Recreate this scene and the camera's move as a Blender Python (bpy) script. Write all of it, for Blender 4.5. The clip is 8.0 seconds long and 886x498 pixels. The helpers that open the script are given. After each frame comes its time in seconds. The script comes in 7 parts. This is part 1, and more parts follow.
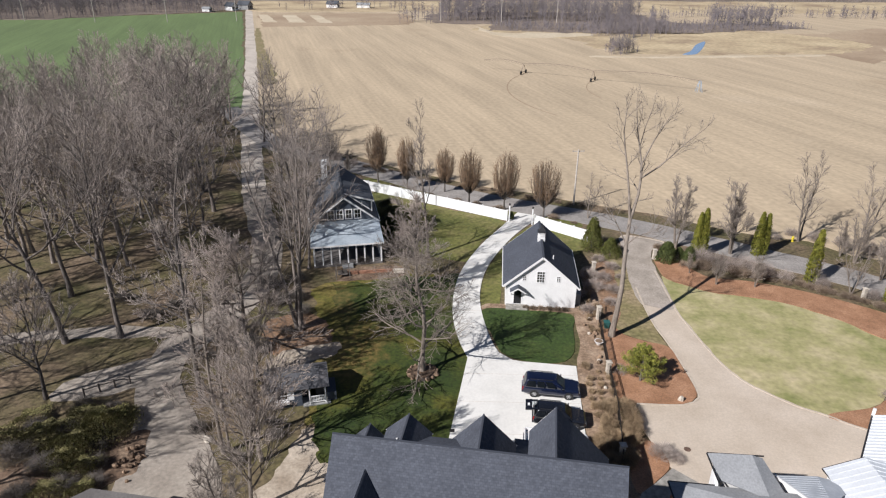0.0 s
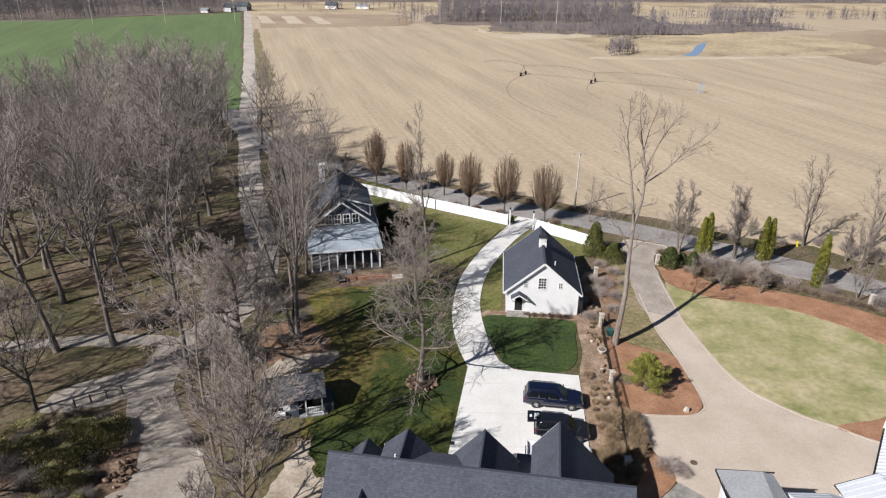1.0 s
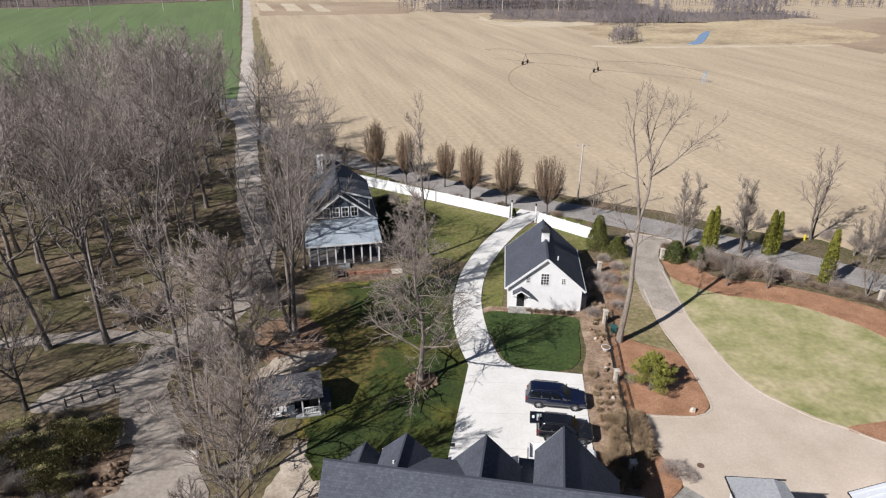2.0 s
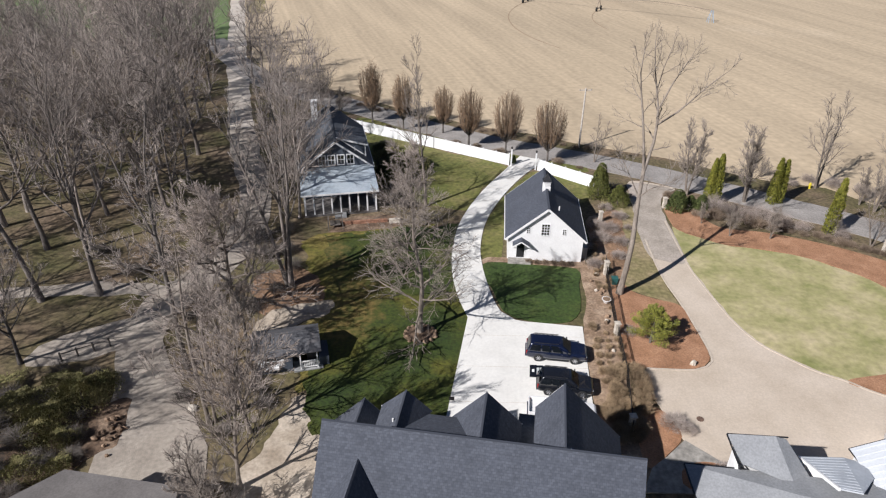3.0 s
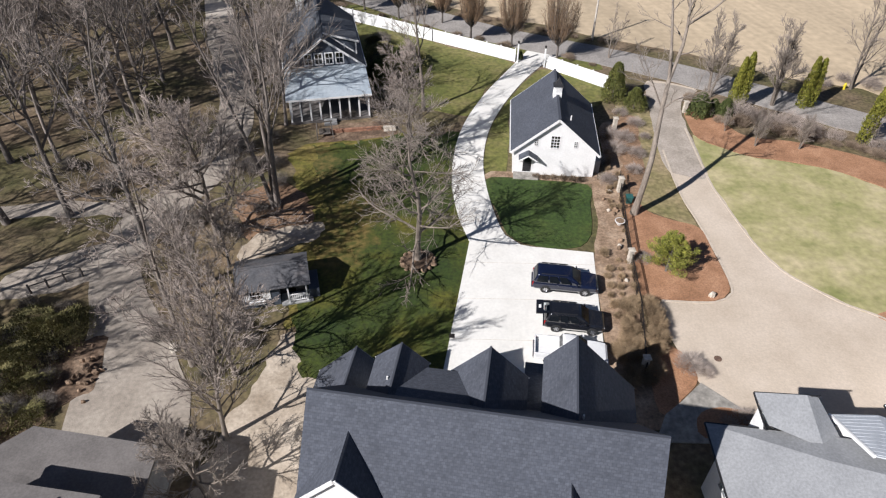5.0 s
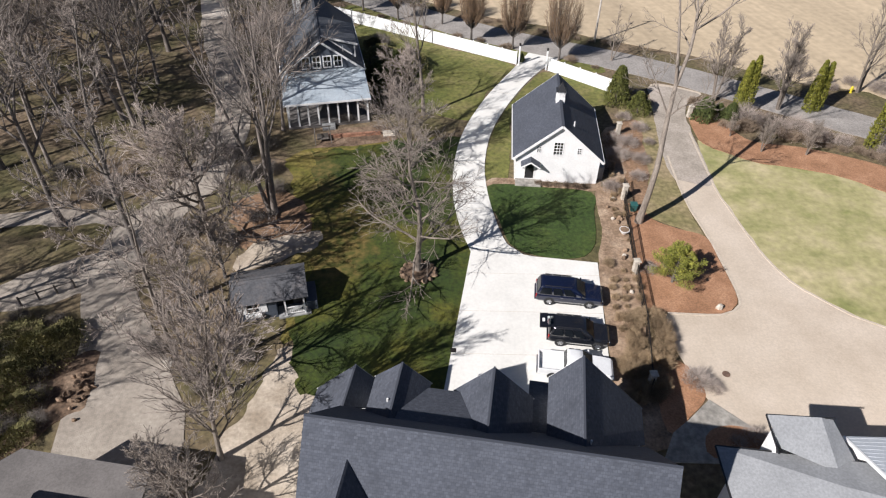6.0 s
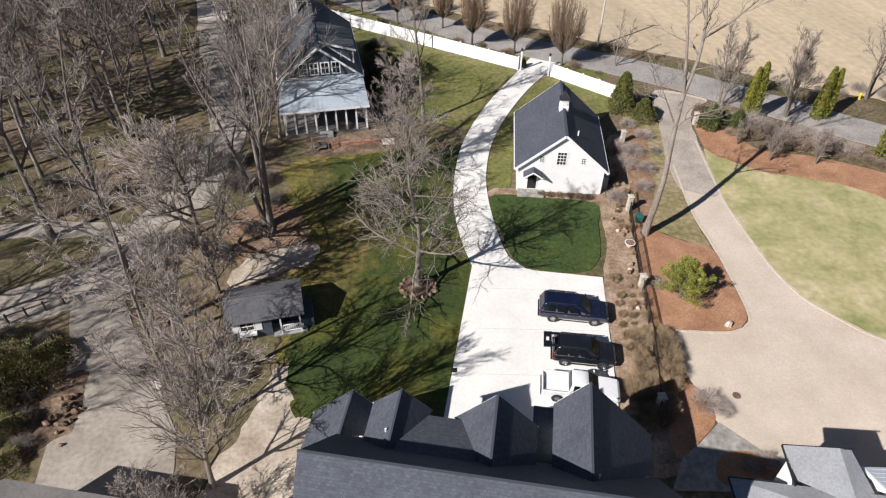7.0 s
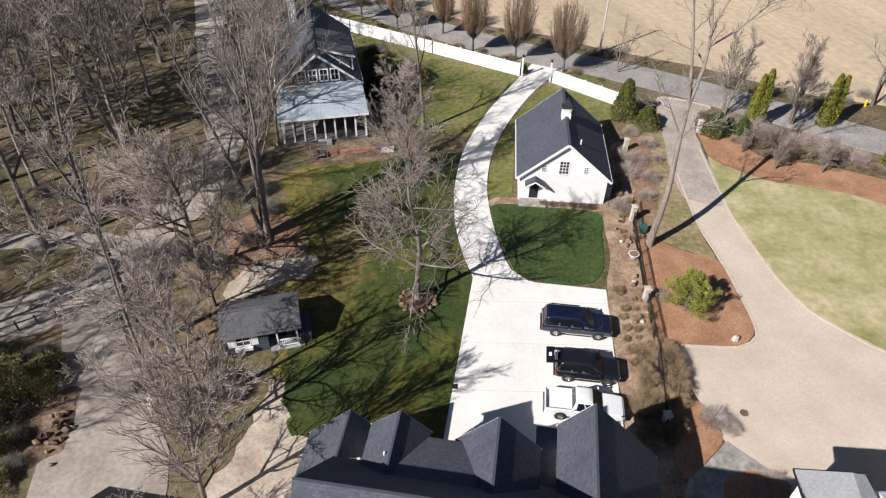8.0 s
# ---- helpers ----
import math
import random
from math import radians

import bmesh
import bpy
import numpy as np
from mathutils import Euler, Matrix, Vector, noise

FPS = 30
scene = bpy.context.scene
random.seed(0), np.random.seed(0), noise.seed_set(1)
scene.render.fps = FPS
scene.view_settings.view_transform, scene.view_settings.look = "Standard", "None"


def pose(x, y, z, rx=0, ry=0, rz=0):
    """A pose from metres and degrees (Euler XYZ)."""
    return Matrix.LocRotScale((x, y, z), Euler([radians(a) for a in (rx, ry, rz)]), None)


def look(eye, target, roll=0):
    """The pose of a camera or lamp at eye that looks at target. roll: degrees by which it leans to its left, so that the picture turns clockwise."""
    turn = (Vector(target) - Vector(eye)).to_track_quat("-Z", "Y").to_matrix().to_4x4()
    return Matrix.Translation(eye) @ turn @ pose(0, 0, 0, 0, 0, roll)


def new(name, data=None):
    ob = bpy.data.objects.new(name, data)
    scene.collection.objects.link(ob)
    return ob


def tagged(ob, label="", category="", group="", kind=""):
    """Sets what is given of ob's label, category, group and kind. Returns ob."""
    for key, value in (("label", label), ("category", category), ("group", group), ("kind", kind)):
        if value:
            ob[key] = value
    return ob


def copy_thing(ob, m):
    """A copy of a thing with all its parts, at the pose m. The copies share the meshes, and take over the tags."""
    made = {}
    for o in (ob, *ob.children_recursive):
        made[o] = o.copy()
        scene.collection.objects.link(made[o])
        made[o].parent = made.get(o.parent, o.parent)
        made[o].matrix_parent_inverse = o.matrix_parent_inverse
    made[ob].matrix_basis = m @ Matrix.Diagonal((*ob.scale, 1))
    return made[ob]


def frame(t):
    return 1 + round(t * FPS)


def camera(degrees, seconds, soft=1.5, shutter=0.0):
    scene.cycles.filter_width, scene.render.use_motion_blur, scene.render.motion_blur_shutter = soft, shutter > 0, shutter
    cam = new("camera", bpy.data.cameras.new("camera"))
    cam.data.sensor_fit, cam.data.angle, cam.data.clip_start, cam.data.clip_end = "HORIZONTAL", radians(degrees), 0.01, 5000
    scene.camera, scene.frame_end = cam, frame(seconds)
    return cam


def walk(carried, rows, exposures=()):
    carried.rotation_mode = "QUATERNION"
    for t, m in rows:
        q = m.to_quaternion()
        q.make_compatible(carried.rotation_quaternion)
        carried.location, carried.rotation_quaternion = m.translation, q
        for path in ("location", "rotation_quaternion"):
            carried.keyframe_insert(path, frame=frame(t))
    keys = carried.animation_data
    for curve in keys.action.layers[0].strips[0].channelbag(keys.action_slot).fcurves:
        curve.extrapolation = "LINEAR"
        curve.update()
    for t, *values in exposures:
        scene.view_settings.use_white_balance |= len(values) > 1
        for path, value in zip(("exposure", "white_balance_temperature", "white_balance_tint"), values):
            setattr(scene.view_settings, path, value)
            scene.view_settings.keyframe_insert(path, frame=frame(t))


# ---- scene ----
cam = camera(67.9, 8.0, soft=1.2)
PATH = [
    (0, (0.404, 0.481, 40.043), (0.363, 2.298, 39.207), 0.5),
    (0.5, (0.331, 1.248, 39.99), (0.292, 3.065, 39.155), 0.5),
    (1, (0.329, 2.105, 39.965), (0.29, 3.922, 39.132), 0.5),
    (2.3, (0.339, 4.486, 39.827), (0.298, 6.271, 38.928), 0.5),
    (2.5, (0.192, 4.784, 39.871), (0.159, 6.553, 38.939), 0.5),
    (3, (0.085, 5.76, 39.84), (0.057, 7.482, 38.824), 0.7),
    (3.5, (0.066, 6.737, 39.783), (0.04, 8.41, 38.687), 0.6),
    (4, (0.057, 7.709, 39.824), (0.034, 9.333, 38.658), 0.7),
    (4.1, (0.037, 8.322, 39.813), (0.013, 9.926, 38.618), 0.9),
    (4.2, (-0.025, 9.302, 39.87), (-0.045, 10.861, 38.618), 0.8),
    (5.3, (-0.084, 12.755, 39.566), (-0.103, 14.269, 38.26), 0.8),
    (5.5, (-0.164, 13.086, 39.717), (-0.182, 14.598, 38.408), 0.8),
    (6, (-0.293, 14.297, 39.635), (-0.308, 15.808, 38.325), 0.9),
    (6.5, (-0.285, 15.075, 39.624), (-0.302, 16.585, 38.313), 0.9),
    (7, (-0.376, 16.415, 39.521), (-0.391, 17.925, 38.209), 0.9),
    (7.5, (-0.408, 17.13, 39.472), (-0.424, 18.639, 38.16), 1.0),
    (8, (-0.408, 17.796, 39.42), (-0.424, 19.31, 38.113), 0.9),
]
walk(cam, [(t, look(eye, target, roll)) for t, eye, target, roll in PATH], [(0, 0.32, 6190, 13), (3, 0.35, 6160, 13), (4, 0.40, 6120, 13), (5.5, 0.47, 6250, 13), (8, 0.5, 6320, 13)])

# ---- light: clear early-spring afternoon, sun behind the camera to the left ----
SUN_AZ, SUN_EL = 39.0, 36.8          # heading of the shadows from +x towards +y, height of the sun
sun = new("sun", bpy.data.lights.new("sun", "SUN"))
sun.data.energy, sun.data.angle, sun.data.color = 5.0, radians(0.53), (1.0, 0.965, 0.915)
to_sun = Vector((-math.cos(radians(SUN_AZ)) * math.cos(radians(SUN_EL)), -math.sin(radians(SUN_AZ)) * math.cos(radians(SUN_EL)), math.sin(radians(SUN_EL))))
sun.matrix_world = look(to_sun * 300, (0, 0, 0))
world = bpy.data.worlds.new("sky")
scene.world = world
world.use_nodes = True
wn = world.node_tree.nodes
sky = wn.new("ShaderNodeTexSky")
sky.sky_type, sky.sun_disc = "NISHITA", False
sky.air_density, sky.dust_density = 0.5, 0.1
sky.sun_elevation = radians(SUN_EL)
sky.sun_rotation = math.atan2(to_sun.x, to_sun.y)
wn["Background"].inputs[1].default_value = 0.05
world.node_tree.links.new(sky.outputs[0], wn["Background"].inputs[0])
# ---- tools ----


class Mesh:
    """Collects corners and faces of one mesh."""

    def __init__(self):
        self.v, self.f = [], []

    def face(self, pts):
        n = len(self.v)
        self.v += [tuple(p) for p in pts]
        self.f.append(tuple(range(n, n + len(pts))))

    def box(self, x0, x1, y0, y1, z0, z1):
        n = len(self.v)
        self.v += [(x0, y0, z0), (x1, y0, z0), (x1, y1, z0), (x0, y1, z0), (x0, y0, z1), (x1, y0, z1), (x1, y1, z1), (x0, y1, z1)]
        self.f += [tuple(n + i for i in q) for q in ((3, 2, 1, 0), (4, 5, 6, 7), (0, 1, 5, 4), (1, 2, 6, 5), (2, 3, 7, 6), (3, 0, 4, 7))]
        return self

    def loft(self, rings, caps=True):
        """Joins rings of equally many points."""
        n, k = len(self.v), len(rings[0])
        for r in rings:
            self.v += [tuple(p) for p in r]
        for i in range(len(rings) - 1):
            for j in range(k):
                a, b = n + i * k + j, n + i * k + (j + 1) % k
                self.f.append((a, b, b + k, a + k))
        if caps:
            self.f.append(tuple(n + j for j in reversed(range(k))))
            self.f.append(tuple(n + (len(rings) - 1) * k + j for j in range(k)))
        return self

    def prism(self, pts, way):
        """A flat outline pushed along a vector."""
        return self.loft([pts, [tuple(a + b for a, b in zip(p, way)) for p in pts]])

    def tube(self, pts, radii, sides=6, caps=False):
        rings = []
        for i, p in enumerate(pts):
            d = Vector(pts[min(i + 1, len(pts) - 1)]) - Vector(pts[max(i - 1, 0)])
            d.normalize()
            a = d.orthogonal().normalized()
            b = d.cross(a)
            rings.append([Vector(p) + (a * math.cos(6.2832 * j / sides) + b * math.sin(6.2832 * j / sides)) * radii[i] for j in range(sides)])
        # keep neighbouring rings from twisting
        for i in range(1, len(rings)):
            best = min(range(sides), key=lambda s: (rings[i][s] - Vector(pts[i]) - rings[i - 1][0] + Vector(pts[i - 1])).length)
            rings[i] = rings[i][best:] + rings[i][:best]
        return self.loft(rings, caps)

    def data(self, name, material=None, smooth=False):
        me = bpy.data.meshes.new(name)
        me.from_pydata(self.v, [], self.f)
        if smooth:
            me.polygons.foreach_set("use_smooth", [True] * len(me.polygons))
        if material:
            me.materials.append(material)
        me.update()
        return me


def tidy(me):
    bm = bmesh.new()
    bm.from_mesh(me)
    bmesh.ops.recalc_face_normals(bm, faces=bm.faces)
    bm.to_mesh(me)
    bm.free()
    return me


def bevelled(me, width, segments=2):
    bm = bmesh.new()
    bm.from_mesh(me)
    bmesh.ops.remove_doubles(bm, verts=bm.verts, dist=0.0005)
    bmesh.ops.recalc_face_normals(bm, faces=bm.faces)
    bmesh.ops.bevel(bm, geom=bm.edges[:] , offset=width, segments=segments, affect="EDGES", profile=0.5, clamp_overlap=True)
    bm.to_mesh(me)
    bm.free()
    return me


def thing(name, m, label, category, group="", kind=""):
    ob = new(name)
    ob.empty_display_size = 0.2
    ob.matrix_world = m
    return tagged(ob, label, category, group, kind)


def part(name, mesh, material, parent, label="", bevel=0.0, smooth=False):
    me = mesh.data(name, material, smooth)
    bevelled(me, bevel) if bevel else tidy(me)
    ob = new(name, me)
    ob.parent = parent
    return tagged(ob, label)


def solid(name, mesh, material, label, category, group="", kind="", bevel=0.0, m=None, smooth=False):
    me = mesh.data(name, material, smooth)
    bevelled(me, bevel) if bevel else tidy(me)
    ob = new(name, me)
    if m:
        ob.matrix_world = m
    return tagged(ob, label, category, group, kind)


def smooth_line(pts, step=1.0, closed=False):
    """A soft curve through plan points."""
    out, n = [], len(pts)
    for i in range(n if closed else n - 1):
        p = [Vector(pts[(i + k) % n] if closed else pts[min(max(i + k, 0), n - 1)]) for k in (-1, 0, 1, 2)]
        m = max(1, int((p[2] - p[1]).length / step))
        for j in range(m):
            s = j / m
            out.append(0.5 * ((2 * p[1]) + (p[2] - p[0]) * s + (2 * p[0] - 5 * p[1] + 4 * p[2] - p[3]) * s * s + (3 * p[1] - p[0] - 3 * p[2] + p[3]) * s ** 3))
    return out if closed else out + [Vector(pts[-1])]


def straight_line(pts, step):
    out = []
    for i in range(len(pts)):
        a, b = Vector(pts[i]), Vector(pts[(i + 1) % len(pts)])
        m = max(1, int((b - a).length / step))
        out += [a.lerp(b, j / m) for j in range(m)]
    return out


def sheet(name, pts, top, material, label, category, ragged=0.0, step=1.0, curve=True, thick=0.12):
    """A flat piece of ground with its own edge."""
    line = smooth_line(pts, step, True) if curve else straight_line(pts, step)
    if ragged:
        line = [p + Vector((noise.noise((p.x * 0.9, p.y * 0.9, 1.5)), noise.noise((p.x * 0.9, p.y * 0.9, 9.5)))) * ragged + Vector((noise.noise((p.x * 0.28, p.y * 0.28, 4.5)), noise.noise((p.x * 0.28, p.y * 0.28, 7.5)))) * ragged * 1.2 for p in line]
    mesh = Mesh().prism([(p.x, p.y, top - thick) for p in line], (0, 0, thick))
    return solid(name, mesh, material, label, category, kind="structure")


def ribbon(line, widths):
    """The outline of a strip along a line."""
    left, right = [], []
    for i, p in enumerate(line):
        d = (line[min(i + 1, len(line) - 1)] - line[max(i - 1, 0)]).normalized()
        w = widths[i] / 2
        left.append((p.x - d.y * w, p.y + d.x * w))
        right.append((p.x + d.y * w, p.y - d.x * w))
    return left, right
# ---- materials ----
def surface(name, colours, scale=1.0, rough=0.8, fine=12.0, fine_amount=0.25, bump=0.2, bump_scale=20.0, metal=0.0, spread=0.0, stretch=(1, 1, 1), turn=0.0, local=False, contrast=0.5):
    """A procedural surface: colours mixed by a broad noise, a finer grain over it, and relief. spread: how much objects differ."""
    m = bpy.data.materials.new(name)
    m.use_nodes = True
    nt = m.node_tree
    n, link = nt.nodes, nt.links.new
    p = n["Principled BSDF"]
    p.inputs["Roughness"].default_value, p.inputs["Metallic"].default_value = rough, metal
    where = n.new("ShaderNodeTexCoord").outputs["Object"] if local else n.new("ShaderNodeNewGeometry").outputs["Position"]
    mp = n.new("ShaderNodeMapping")
    mp.inputs["Scale"].default_value, mp.inputs["Rotation"].default_value = stretch, (0, 0, radians(turn))
    link(where, mp.inputs["Vector"])
    broad = n.new("ShaderNodeTexNoise")
    broad.inputs["Scale"].default_value, broad.inputs["Detail"].default_value, broad.inputs["Roughness"].default_value = scale, 6, 0.62
    link(mp.outputs[0], broad.inputs["Vector"])
    ramp = n.new("ShaderNodeValToRGB")
    els = ramp.color_ramp.elements
    lo, hi = 0.5 - 0.5 * contrast * 0.6, 0.5 + 0.5 * contrast * 0.6
    for i, c in enumerate(colours):
        at = lo + (hi - lo) * i / max(1, len(colours) - 1)
        e = els[i] if i < 2 else els.new(at)
        e.position, e.color = at, (*c, 1)
    for i, c in enumerate(colours):
        at = lo + (hi - lo) * i / max(1, len(colours) - 1)
        els[i].position, els[i].color = at, (*c, 1)
    link(broad.outputs[0], ramp.inputs[0])
    grain = n.new("ShaderNodeTexNoise")
    grain.inputs["Scale"].default_value, grain.inputs["Detail"].default_value = fine, 4
    link(mp.outputs[0], grain.inputs["Vector"])
    rng = n.new("ShaderNodeMapRange")
    rng.inputs[1].default_value, rng.inputs[2].default_value = 0.3, 0.7
    rng.inputs[3].default_value, rng.inputs[4].default_value = 1 - fine_amount, 1 + fine_amount
    link(grain.outputs[0], rng.inputs[0])
    mul = n.new("ShaderNodeVectorMath")
    mul.operation = "MULTIPLY"
    link(ramp.outputs[0], mul.inputs[0])
    link(rng.outputs[0], mul.inputs[1])
    last = mul.outputs[0]
    if spread:
        info = n.new("ShaderNodeObjectInfo")
        r2 = n.new("ShaderNodeMapRange")
        r2.inputs[3].default_value, r2.inputs[4].default_value = 1 - spread, 1 + spread
        link(info.outputs["Random"], r2.inputs[0])
        m2 = n.new("ShaderNodeVectorMath")
        m2.operation = "MULTIPLY"
        link(last, m2.inputs[0])
        link(r2.outputs[0], m2.inputs[1])
        last = m2.outputs[0]
    link(last, p.inputs["Base Color"])
    if bump:
        bn = n.new("ShaderNodeTexNoise")
        bn.inputs["Scale"].default_value, bn.inputs["Detail"].default_value = bump_scale, 5
        link(mp.outputs[0], bn.inputs["Vector"])
        b = n.new("ShaderNodeBump")
        b.inputs["Strength"].default_value, b.inputs["Distance"].default_value = bump, 0.05
        link(bn.outputs[0], b.inputs["Height"])
        link(b.outputs[0], p.inputs["Normal"])
    return m


def shingles(name, tones, width=0.24, row=0.12, turn=0.0):
    """Asphalt shingles: staggered tabs of slightly different tone, with a raised lower edge."""
    m = bpy.data.materials.new(name)
    m.use_nodes = True
    n, link = m.node_tree.nodes, m.node_tree.links.new
    p = n["Principled BSDF"]
    p.inputs["Roughness"].default_value = 0.85
    tc = n.new("ShaderNodeTexCoord")
    sep = n.new("ShaderNodeSeparateXYZ")
    link(tc.outputs["UV"], sep.inputs[0])
    com = n.new("ShaderNodeCombineXYZ")
    link(sep.outputs[0], com.inputs[0])
    link(sep.outputs[1], com.inputs[1])
    br = n.new("ShaderNodeTexBrick")
    br.inputs["Scale"].default_value = 1.0
    br.inputs["Brick Width"].default_value, br.inputs["Row Height"].default_value = width, row
    br.inputs["Mortar Size"].default_value, br.inputs["Mortar Smooth"].default_value = 0.012, 0.3
    br.inputs["Color1"].default_value, br.inputs["Color2"].default_value = (*tones[0], 1), (*tones[1], 1)
    br.inputs["Mortar"].default_value = (*[c * 0.9 for c in tones[0]], 1)
    link(com.outputs[0], br.inputs["Vector"])
    nz = n.new("ShaderNodeTexNoise")
    nz.inputs["Scale"].default_value, nz.inputs["Detail"].default_value = 4.5, 8
    link(com.outputs[0], nz.inputs["Vector"])
    rg = n.new("ShaderNodeMapRange")
    rg.inputs[1].default_value, rg.inputs[2].default_value, rg.inputs[3].default_value, rg.inputs[4].default_value = 0.36, 0.64, 0.87, 1.15
    link(nz.outputs[0], rg.inputs[0])
    wide = n.new("ShaderNodeTexNoise")
    wide.inputs["Scale"].default_value, wide.inputs["Detail"].default_value = 0.35, 3
    link(com.outputs[0], wide.inputs["Vector"])
    rw = n.new("ShaderNodeMapRange")
    rw.inputs[1].default_value, rw.inputs[2].default_value, rw.inputs[3].default_value, rw.inputs[4].default_value = 0.3, 0.7, 0.88, 1.12
    link(wide.outputs[0], rw.inputs[0])
    mm = n.new("ShaderNodeMath")
    mm.operation = "MULTIPLY"
    link(rg.outputs[0], mm.inputs[0])
    link(rw.outputs[0], mm.inputs[1])
    mul = n.new("ShaderNodeVectorMath")
    mul.operation = "MULTIPLY"
    link(br.outputs[0], mul.inputs[0])
    link(mm.outputs[0], mul.inputs[1])
    link(mul.outputs[0], p.inputs["Base Color"])
    b = n.new("ShaderNodeBump")
    b.inputs["Strength"].default_value, b.inputs["Distance"].default_value = 0.25, 0.02
    link(br.outputs[1], b.inputs["Height"])
    b.invert = True
    link(b.outputs[0], p.inputs["Normal"])
    return m


def plain(name, colour, rough=0.5, metal=0.0, coat=0.0):
    m = surface(name, [tuple(c * 0.92 for c in colour), tuple(min(1, c * 1.06) for c in colour)], 2.0, rough, 14, 0.05, 0.03, 30, metal, local=True)
    if coat:
        m.node_tree.nodes["Principled BSDF"].inputs["Coat Weight"].default_value = coat
    return m


def glass(name, tint=(0.8, 0.86, 0.9)):
    m = bpy.data.materials.new(name)
    m.use_nodes = True
    p = m.node_tree.nodes["Principled BSDF"]
    p.inputs["Base Color"].default_value = (*tint, 1)
    p.inputs["Roughness"].default_value, p.inputs["Transmission Weight"].default_value, p.inputs["IOR"].default_value = 0.03, 1.0, 1.45
    return m


def fields(name, tan, straw, dark, turn, row=0.9):
    """A farmed field: broad soil patches, and streaks along the rows at two widths."""
    m = surface(name, [dark, tan, tan, straw], 0.016, 0.95, 0.9, 0.12, 0.5, 2.0, contrast=0.95)
    n, link = m.node_tree.nodes, m.node_tree.links.new
    p = n["Principled BSDF"]
    last = p.inputs["Base Color"].links[0].from_socket
    geo = n.new("ShaderNodeNewGeometry")
    for width, long, amount in ((row, 45.0, 0.08), (row * 0.14, 9.0, 0.11)):
        mp = n.new("ShaderNodeMapping")
        mp.vector_type = "TEXTURE"
        mp.inputs["Rotation"].default_value = (0, 0, radians(turn))
        mp.inputs["Scale"].default_value = (1, long, 1)
        link(geo.outputs["Position"], mp.inputs["Vector"])
        nz = n.new("ShaderNodeTexNoise")
        nz.inputs["Scale"].default_value, nz.inputs["Detail"].default_value = width, 4
        link(mp.outputs[0], nz.inputs["Vector"])
        rg = n.new("ShaderNodeMapRange")
        rg.inputs[1].default_value, rg.inputs[2].default_value = 0.32, 0.68
        rg.inputs[3].default_value, rg.inputs[4].default_value = 1 - amount, 1 + amount
        link(nz.outputs[0], rg.inputs[0])
        mul = n.new("ShaderNodeVectorMath")
        mul.operation = "MULTIPLY"
        link(last, mul.inputs[0])
        link(rg.outputs[0], mul.inputs[1])
        last = mul.outputs[0]
    link(last, p.inputs["Base Color"])
    return m


YARD = surface("leaf_litter_and_grass", [(0.058, 0.062, 0.016), (0.10, 0.084, 0.035), (0.165, 0.119, 0.073), (0.24, 0.174, 0.121)], 0.12, 0.95, 2.2, 0.45, 0.6, 6, contrast=0.9)
LAWN = surface("green_lawn", [(0.014, 0.031, 0.003), (0.025, 0.043, 0.004), (0.040, 0.055, 0.005), (0.085, 0.082, 0.009), (0.15, 0.118, 0.022)], 0.15, 0.9, 3.0, 0.42, 0.5, 9, contrast=0.85)


def worn_patch(m, centre, size, turn, colours):
    """Mixes dry worn grass into a lawn over a soft-edged oval."""
    nt = m.node_tree
    n, link = nt.nodes, nt.links.new
    base = n["Principled BSDF"].inputs["Base Color"]
    green = base.links[0].from_socket
    at = n.new("ShaderNodeNewGeometry").outputs["Position"]
    mp = n.new("ShaderNodeMapping")
    mp.vector_type = "TEXTURE"
    mp.inputs["Location"].default_value, mp.inputs["Rotation"].default_value, mp.inputs["Scale"].default_value = (*centre, 0), (0, 0, radians(turn)), (*size, 1000)
    link(at, mp.inputs["Vector"])
    far = n.new("ShaderNodeVectorMath")
    far.operation = "LENGTH"
    link(mp.outputs[0], far.inputs[0])
    blot = n.new("ShaderNodeTexNoise")
    blot.inputs["Scale"].default_value, blot.inputs["Detail"].default_value, blot.inputs["Roughness"].default_value = 0.45, 7, 0.65
    link(at, blot.inputs["Vector"])
    add = n.new("ShaderNodeMath")
    add.operation = "MULTIPLY_ADD"
    link(blot.outputs[0], add.inputs[0])
    add.inputs[1].default_value = 2.2
    link(far.outputs["Value"], add.inputs[2])
    amount = n.new("ShaderNodeMapRange")
    amount.interpolation_type = "SMOOTHSTEP"
    amount.inputs[1].default_value, amount.inputs[2].default_value, amount.inputs[3].default_value, amount.inputs[4].default_value = 1.7, 2.3, 1, 0
    link(add.outputs[0], amount.inputs[0])
    tint = n.new("ShaderNodeValToRGB")
    tint.color_ramp.elements[0].position, tint.color_ramp.elements[1].position = 0.38, 0.62
    tint.color_ramp.elements[0].color, tint.color_ramp.elements[1].color = (*colours[0], 1), (*colours[1], 1)
    spot = n.new("ShaderNodeTexNoise")
    spot.inputs["Scale"].default_value, spot.inputs["Detail"].default_value = 1.4, 6
    link(at, spot.inputs["Vector"])
    link(spot.outputs[0], tint.inputs[0])
    mix = n.new("ShaderNodeMix")
    mix.data_type = "RGBA"
    link(amount.outputs[0], mix.inputs[0])
    link(green, mix.inputs[6])
    link(tint.outputs[0], mix.inputs[7])
    link(mix.outputs[2], base)


